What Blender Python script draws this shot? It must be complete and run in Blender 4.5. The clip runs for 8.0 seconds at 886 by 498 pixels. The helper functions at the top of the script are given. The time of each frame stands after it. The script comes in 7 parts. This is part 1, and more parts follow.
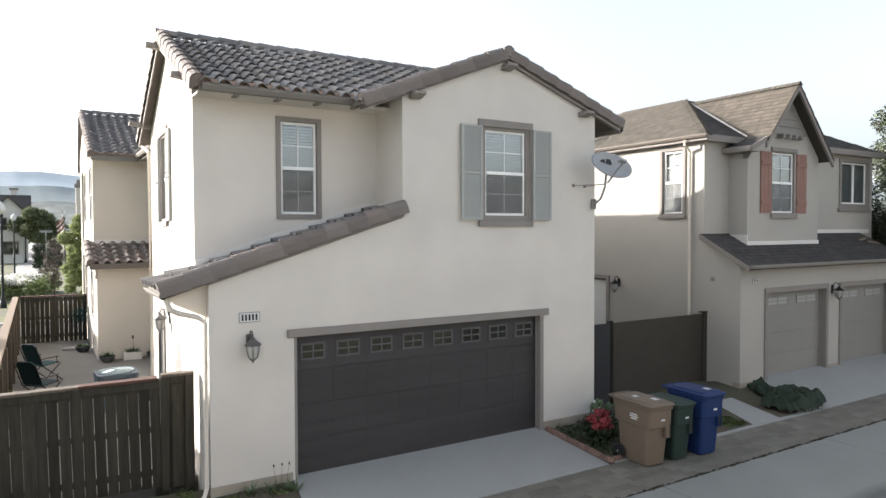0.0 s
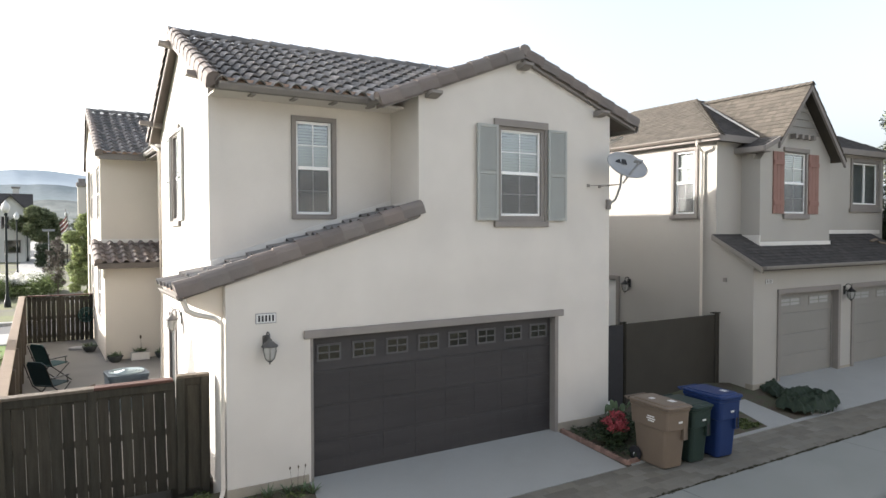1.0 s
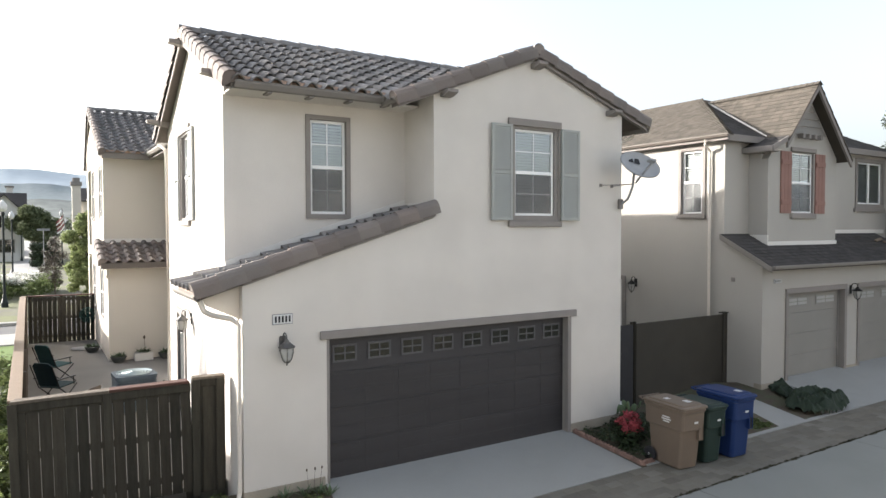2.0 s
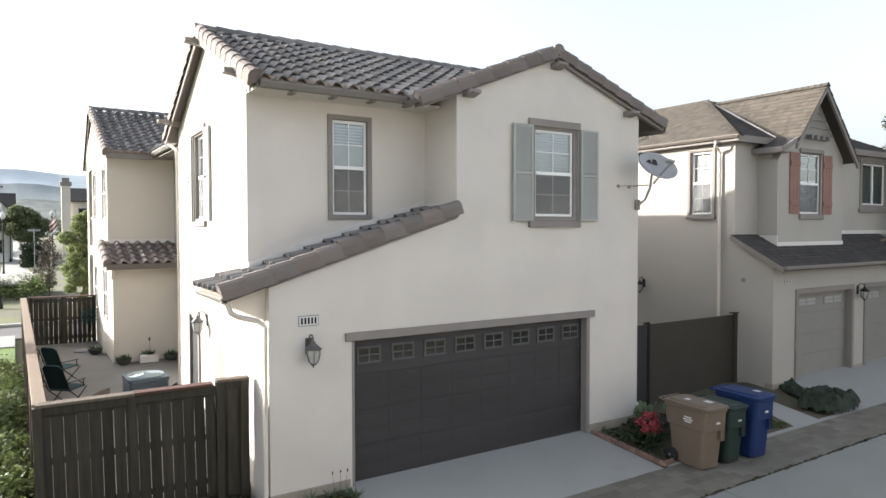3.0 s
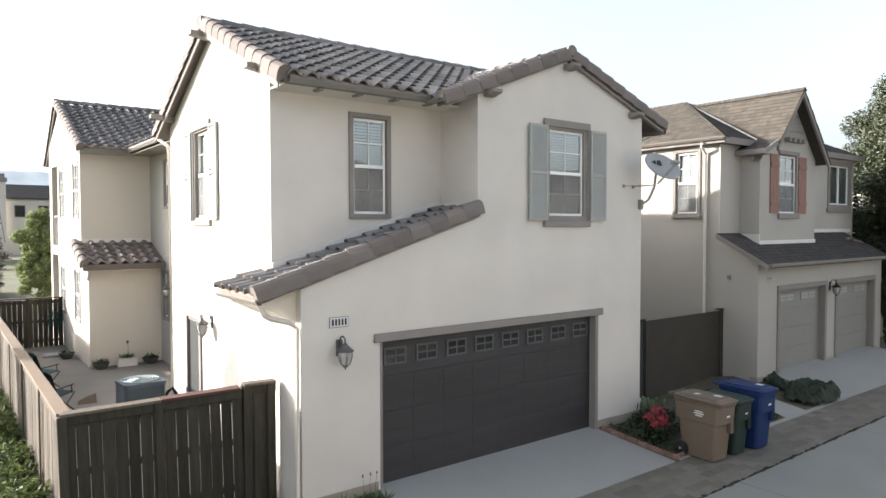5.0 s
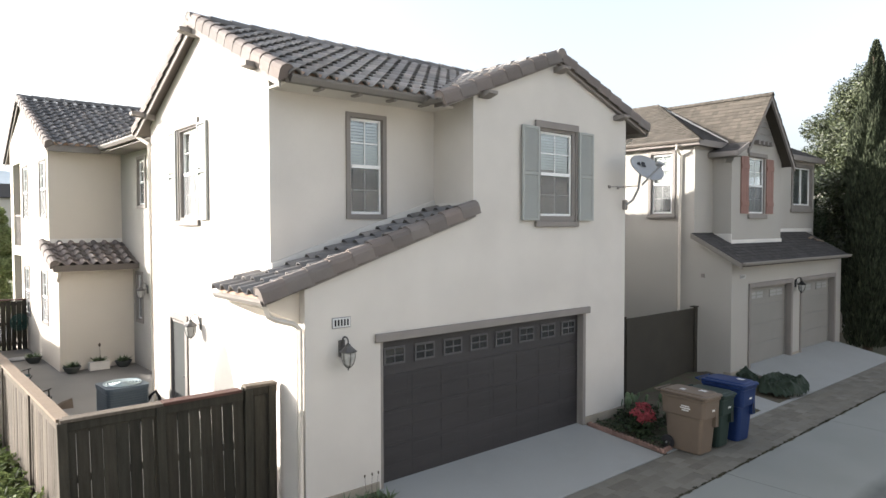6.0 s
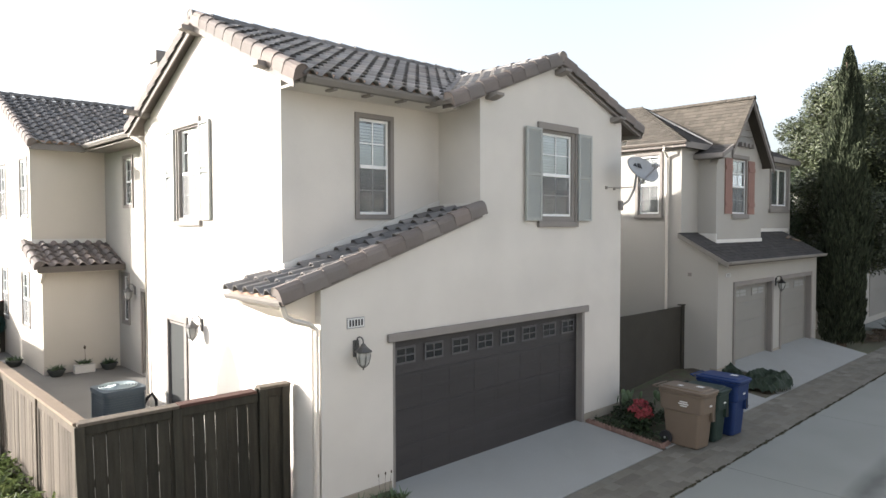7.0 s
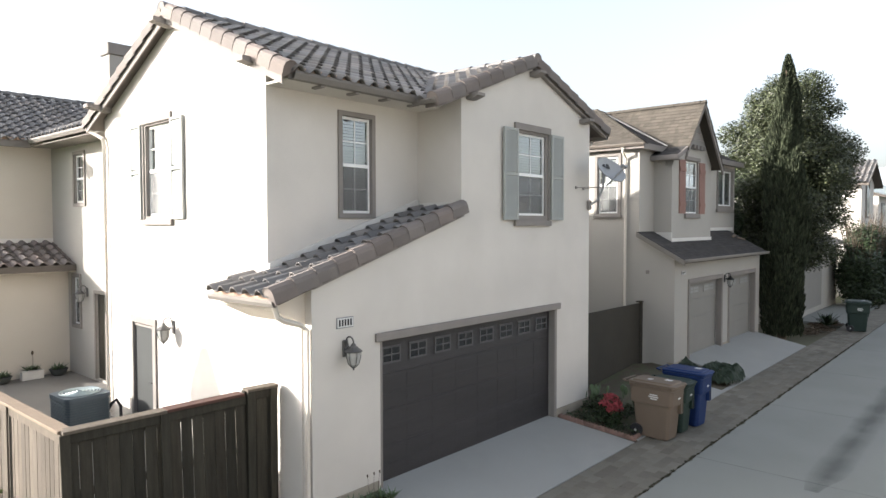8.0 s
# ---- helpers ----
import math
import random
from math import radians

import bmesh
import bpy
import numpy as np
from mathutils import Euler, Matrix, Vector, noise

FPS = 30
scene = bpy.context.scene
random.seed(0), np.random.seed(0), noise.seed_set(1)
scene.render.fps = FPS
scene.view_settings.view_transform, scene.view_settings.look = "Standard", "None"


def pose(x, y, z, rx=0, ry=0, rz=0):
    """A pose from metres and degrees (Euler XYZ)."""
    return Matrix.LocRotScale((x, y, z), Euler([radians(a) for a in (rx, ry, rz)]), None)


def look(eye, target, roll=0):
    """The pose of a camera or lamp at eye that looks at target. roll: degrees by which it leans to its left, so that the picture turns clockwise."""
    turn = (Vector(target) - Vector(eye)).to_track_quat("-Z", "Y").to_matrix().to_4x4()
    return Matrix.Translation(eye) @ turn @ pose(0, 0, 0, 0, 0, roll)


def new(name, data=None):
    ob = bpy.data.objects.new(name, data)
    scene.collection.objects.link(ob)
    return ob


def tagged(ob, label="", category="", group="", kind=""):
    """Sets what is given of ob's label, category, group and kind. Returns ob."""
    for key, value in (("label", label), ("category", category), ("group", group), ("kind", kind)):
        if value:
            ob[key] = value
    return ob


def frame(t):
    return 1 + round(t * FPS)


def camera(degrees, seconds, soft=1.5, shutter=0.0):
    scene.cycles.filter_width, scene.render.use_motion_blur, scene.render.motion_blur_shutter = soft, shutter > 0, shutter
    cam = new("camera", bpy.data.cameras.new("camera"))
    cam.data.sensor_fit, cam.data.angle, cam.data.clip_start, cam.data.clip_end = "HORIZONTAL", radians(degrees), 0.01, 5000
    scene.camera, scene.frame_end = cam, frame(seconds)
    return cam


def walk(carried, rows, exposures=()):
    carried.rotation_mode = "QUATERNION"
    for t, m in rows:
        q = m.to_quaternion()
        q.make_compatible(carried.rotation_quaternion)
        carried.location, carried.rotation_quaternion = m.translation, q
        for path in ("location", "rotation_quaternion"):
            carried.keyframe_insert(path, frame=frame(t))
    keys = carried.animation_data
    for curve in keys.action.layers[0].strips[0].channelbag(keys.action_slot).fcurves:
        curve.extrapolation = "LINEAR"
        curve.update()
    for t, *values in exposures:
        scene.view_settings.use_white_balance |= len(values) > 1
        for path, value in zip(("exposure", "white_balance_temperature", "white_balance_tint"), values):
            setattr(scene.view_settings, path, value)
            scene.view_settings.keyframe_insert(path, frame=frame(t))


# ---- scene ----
cam = camera(67.2, 8.0)
PATH = [
    (0, (-3.391, -9.974, 3.774), (-2.35, -8.267, 3.716), -0.2),
    (0.5, (-3.483, -9.869, 3.786), (-2.443, -8.162, 3.726), -0.1),
    (1, (-3.573, -9.757, 3.793), (-2.533, -8.05, 3.733), -0.1),
    (1.5, (-3.679, -9.648, 3.8), (-2.632, -7.945, 3.738), -0.1),
    (3, (-4.279, -9.17, 3.81), (-3.196, -7.489, 3.749), -0.1),
    (3.5, (-4.512, -8.983, 3.831), (-3.404, -7.319, 3.767), -0.1),
    (4, (-4.759, -8.816, 3.837), (-3.622, -7.172, 3.772), -0.1),
    (5.5, (-5.53, -8.261, 3.839), (-4.269, -6.709, 3.77), -0.1),
    (6, (-5.799, -8.097, 3.854), (-4.489, -6.587, 3.784), -0.1),
    (6.5, (-6.06, -7.907, 3.857), (-4.716, -6.428, 3.787), -0.1),
    (7, (-6.336, -7.72, 3.864), (-4.956, -6.274, 3.793), -0.1),
    (7.5, (-6.61, -7.488, 3.877), (-5.17, -6.102, 3.803), -0.1),
    (8, (-6.86, -7.23, 3.858), (-5.354, -5.915, 3.785), -0.1),
]
walk(cam, [(t, look(eye, target, roll)) for t, eye, target, roll in PATH],
     [(0.0, 1.37, 6250, 11), (8.0, 1.37, 6250, 11)])

# ---- light ----
SUN = Vector((-1.0, 1.1, 0.455)).normalized()
world = bpy.data.worlds.new("sky_world")
scene.world = world
world.use_nodes = True
wn = world.node_tree.nodes
sky = wn.new("ShaderNodeTexSky")
sky.sky_type = "NISHITA"
sky.sun_disc = False
sky.sun_elevation = math.asin(SUN.z)
sky.sun_rotation = math.atan2(SUN.x, SUN.y)
sky.air_density, sky.dust_density, sky.ozone_density = 1.0, 4.0, 1.0
wn["Background"].inputs["Strength"].default_value = 0.17
pale = wn.new("ShaderNodeHueSaturation")
pale.inputs["Saturation"].default_value = 0.40
world.node_tree.links.new(sky.outputs["Color"], pale.inputs["Color"])
world.node_tree.links.new(pale.outputs["Color"], wn["Background"].inputs["Color"])
sun = new("sun", bpy.data.lights.new("sun", "SUN"))
sun.data.energy, sun.data.angle, sun.data.color = 5.0, radians(0.6), (1.0, 0.93, 0.84)
sun.matrix_basis = look((0, 0, 40), Vector((0, 0, 40)) - SUN)


# ---- materials ----
def material(name, color, rough=0.8, vary=0.12, scale=3.0, fine=60.0, bump=0.15, metal=0.0, spread=0.0, tint=None, stretch=(1, 1, 1), spec=0.25, thin=0.0):
    """A surface with large and fine variation, relief, and a shift from piece to piece (spread); thin leaves let light pass."""
    m = bpy.data.materials.new(name)
    m.use_nodes = True
    n, link = m.node_tree.nodes, m.node_tree.links.new
    b = n["Principled BSDF"]
    b.inputs["Roughness"].default_value = rough
    b.inputs["Metallic"].default_value = metal
    b.inputs["Specular IOR Level"].default_value = spec
    co = n.new("ShaderNodeTexCoord")
    mp = n.new("ShaderNodeMapping")
    mp.inputs["Scale"].default_value = stretch
    link(co.outputs["Object"], mp.inputs["Vector"])
    big, small = n.new("ShaderNodeTexNoise"), n.new("ShaderNodeTexNoise")
    big.inputs["Scale"].default_value, big.inputs["Detail"].default_value = scale, 5
    small.inputs["Scale"].default_value, small.inputs["Detail"].default_value = fine, 3
    link(mp.outputs["Vector"], big.inputs["Vector"])
    link(mp.outputs["Vector"], small.inputs["Vector"])
    add = n.new("ShaderNodeMath")
    add.operation = "MULTIPLY_ADD"
    link(small.outputs["Fac"], add.inputs[0])
    add.inputs[1].default_value = 0.5
    link(big.outputs["Fac"], add.inputs[2])
    ramp = n.new("ShaderNodeMapRange")
    ramp.inputs["From Min"].default_value, ramp.inputs["From Max"].default_value = 0.45, 1.05
    ramp.inputs["To Min"].default_value, ramp.inputs["To Max"].default_value = 1 - vary, 1 + vary
    link(add.outputs[0], ramp.inputs["Value"])
    val = ramp.outputs[0]
    base = None
    if spread:
        info = n.new("ShaderNodeObjectInfo")
        geo = n.new("ShaderNodeNewGeometry")
        both = n.new("ShaderNodeMath")
        both.operation = "ADD"
        link(info.outputs["Random"], both.inputs[0])
        link(geo.outputs["Random Per Island"], both.inputs[1])
        frac = n.new("ShaderNodeMath")
        frac.operation = "FRACT"
        link(both.outputs[0], frac.inputs[0])
        sp = n.new("ShaderNodeMapRange")
        sp.inputs["To Min"].default_value, sp.inputs["To Max"].default_value = 1 - spread, 1 + spread
        link(frac.outputs[0], sp.inputs["Value"])
        mul = n.new("ShaderNodeMath")
        mul.operation = "MULTIPLY"
        link(val, mul.inputs[0])
        link(sp.outputs[0], mul.inputs[1])
        val = mul.outputs[0]
        if tint:
            mixc = n.new("ShaderNodeMix")
            mixc.data_type = "RGBA"
            mixc.inputs["A"].default_value = (*color, 1)
            mixc.inputs["B"].default_value = (*tint, 1)
            twist = n.new("ShaderNodeMath")
            twist.operation = "MULTIPLY"
            twist.inputs[1].default_value = 7.31
            link(frac.outputs[0], twist.inputs[0])
            fr2 = n.new("ShaderNodeMath")
            fr2.operation = "FRACT"
            link(twist.outputs[0], fr2.inputs[0])
            link(fr2.outputs[0], mixc.inputs["Factor"])
            base = mixc.outputs["Result"]
    elif tint:
        mixc = n.new("ShaderNodeMix")
        mixc.data_type = "RGBA"
        mixc.inputs["A"].default_value = (*color, 1)
        mixc.inputs["B"].default_value = (*tint, 1)
        rr = n.new("ShaderNodeMapRange")
        rr.inputs["From Min"].default_value, rr.inputs["From Max"].default_value = 0.4, 0.62
        link(big.outputs["Fac"], rr.inputs["Value"])
        link(rr.outputs[0], mixc.inputs["Factor"])
        base = mixc.outputs["Result"]
    sc = n.new("ShaderNodeVectorMath")
    sc.operation = "SCALE"
    if base:
        link(base, sc.inputs[0])
    else:
        sc.inputs[0].default_value = color
    link(val, sc.inputs["Scale"])
    link(sc.outputs[0], b.inputs["Base Color"])
    if bump:
        bp = n.new("ShaderNodeBump")
        bp.inputs["Strength"].default_value = bump
        bp.inputs["Distance"].default_value = 0.01
        link(small.outputs["Fac"], bp.inputs["Height"])
        link(bp.outputs[0], b.inputs["Normal"])
    if thin:
        passed, mix = n.new("ShaderNodeBsdfTranslucent"), n.new("ShaderNodeMixShader")
        mix.inputs[0].default_value = thin
        link(sc.outputs[0], passed.inputs["Color"])
        link(b.outputs[0], mix.inputs[1])
        link(passed.outputs[0], mix.inputs[2])
        link(mix.outputs[0], n["Material Output"].inputs["Surface"])
    return m


def glass_material(name, tint=(0.9, 0.95, 0.95)):
    m = bpy.data.materials.new(name)
    m.use_nodes = True
    b = m.node_tree.nodes["Principled BSDF"]
    b.inputs["Base Color"].default_value = (*tint, 1)
    b.inputs["Transmission Weight"].default_value = 1.0
    b.inputs["Roughness"].default_value = 0.01
    b.inputs["IOR"].default_value = 1.85
    return m


def screen_material(name, color, cover):
    """A fine insect mesh: part of the light passes through it."""
    m = bpy.data.materials.new(name)
    m.use_nodes = True
    n, link = m.node_tree.nodes, m.node_tree.links.new
    mix, clear = n.new("ShaderNodeMixShader"), n.new("ShaderNodeBsdfTransparent")
    n["Principled BSDF"].inputs["Base Color"].default_value = (*color, 1)
    n["Principled BSDF"].inputs["Roughness"].default_value = 0.8
    mix.inputs[0].default_value = cover
    link(clear.outputs[0], mix.inputs[1])
    link(n["Principled BSDF"].outputs[0], mix.inputs[2])
    link(mix.outputs[0], n["Material Output"].inputs["Surface"])
    return m


def stain_material(name, color, cover):
    """A damp stain that fades out towards its long edges, broken up by noise."""
    m = screen_material(name, color, cover)
    n, link = m.node_tree.nodes, m.node_tree.links.new
    co, sep = n.new("ShaderNodeTexCoord"), n.new("ShaderNodeSeparateXYZ")
    link(co.outputs["Generated"], sep.inputs[0])
    dist = n.new("ShaderNodeMath")
    dist.operation = "PINGPONG"
    dist.inputs[1].default_value = 0.5
    link(sep.outputs["Y"], dist.inputs[0])
    wave = n.new("ShaderNodeTexNoise")
    wave.inputs["Scale"].default_value, wave.inputs["Detail"].default_value = 0.9, 6
    link(co.outputs["Object"], wave.inputs["Vector"])
    both = n.new("ShaderNodeMath")
    both.operation = "MULTIPLY"
    link(dist.outputs[0], both.inputs[0])
    link(wave.outputs["Fac"], both.inputs[1])
    ramp = n.new("ShaderNodeMapRange")
    ramp.inputs["From Min"].default_value, ramp.inputs["From Max"].default_value = 0.06, 0.24
    ramp.inputs["To Max"].default_value = cover
    link(both.outputs[0], ramp.inputs["Value"])
    mix = [k for k in n if k.type == "MIX_SHADER"][0]
    link(ramp.outputs[0], mix.inputs[0])
    return m


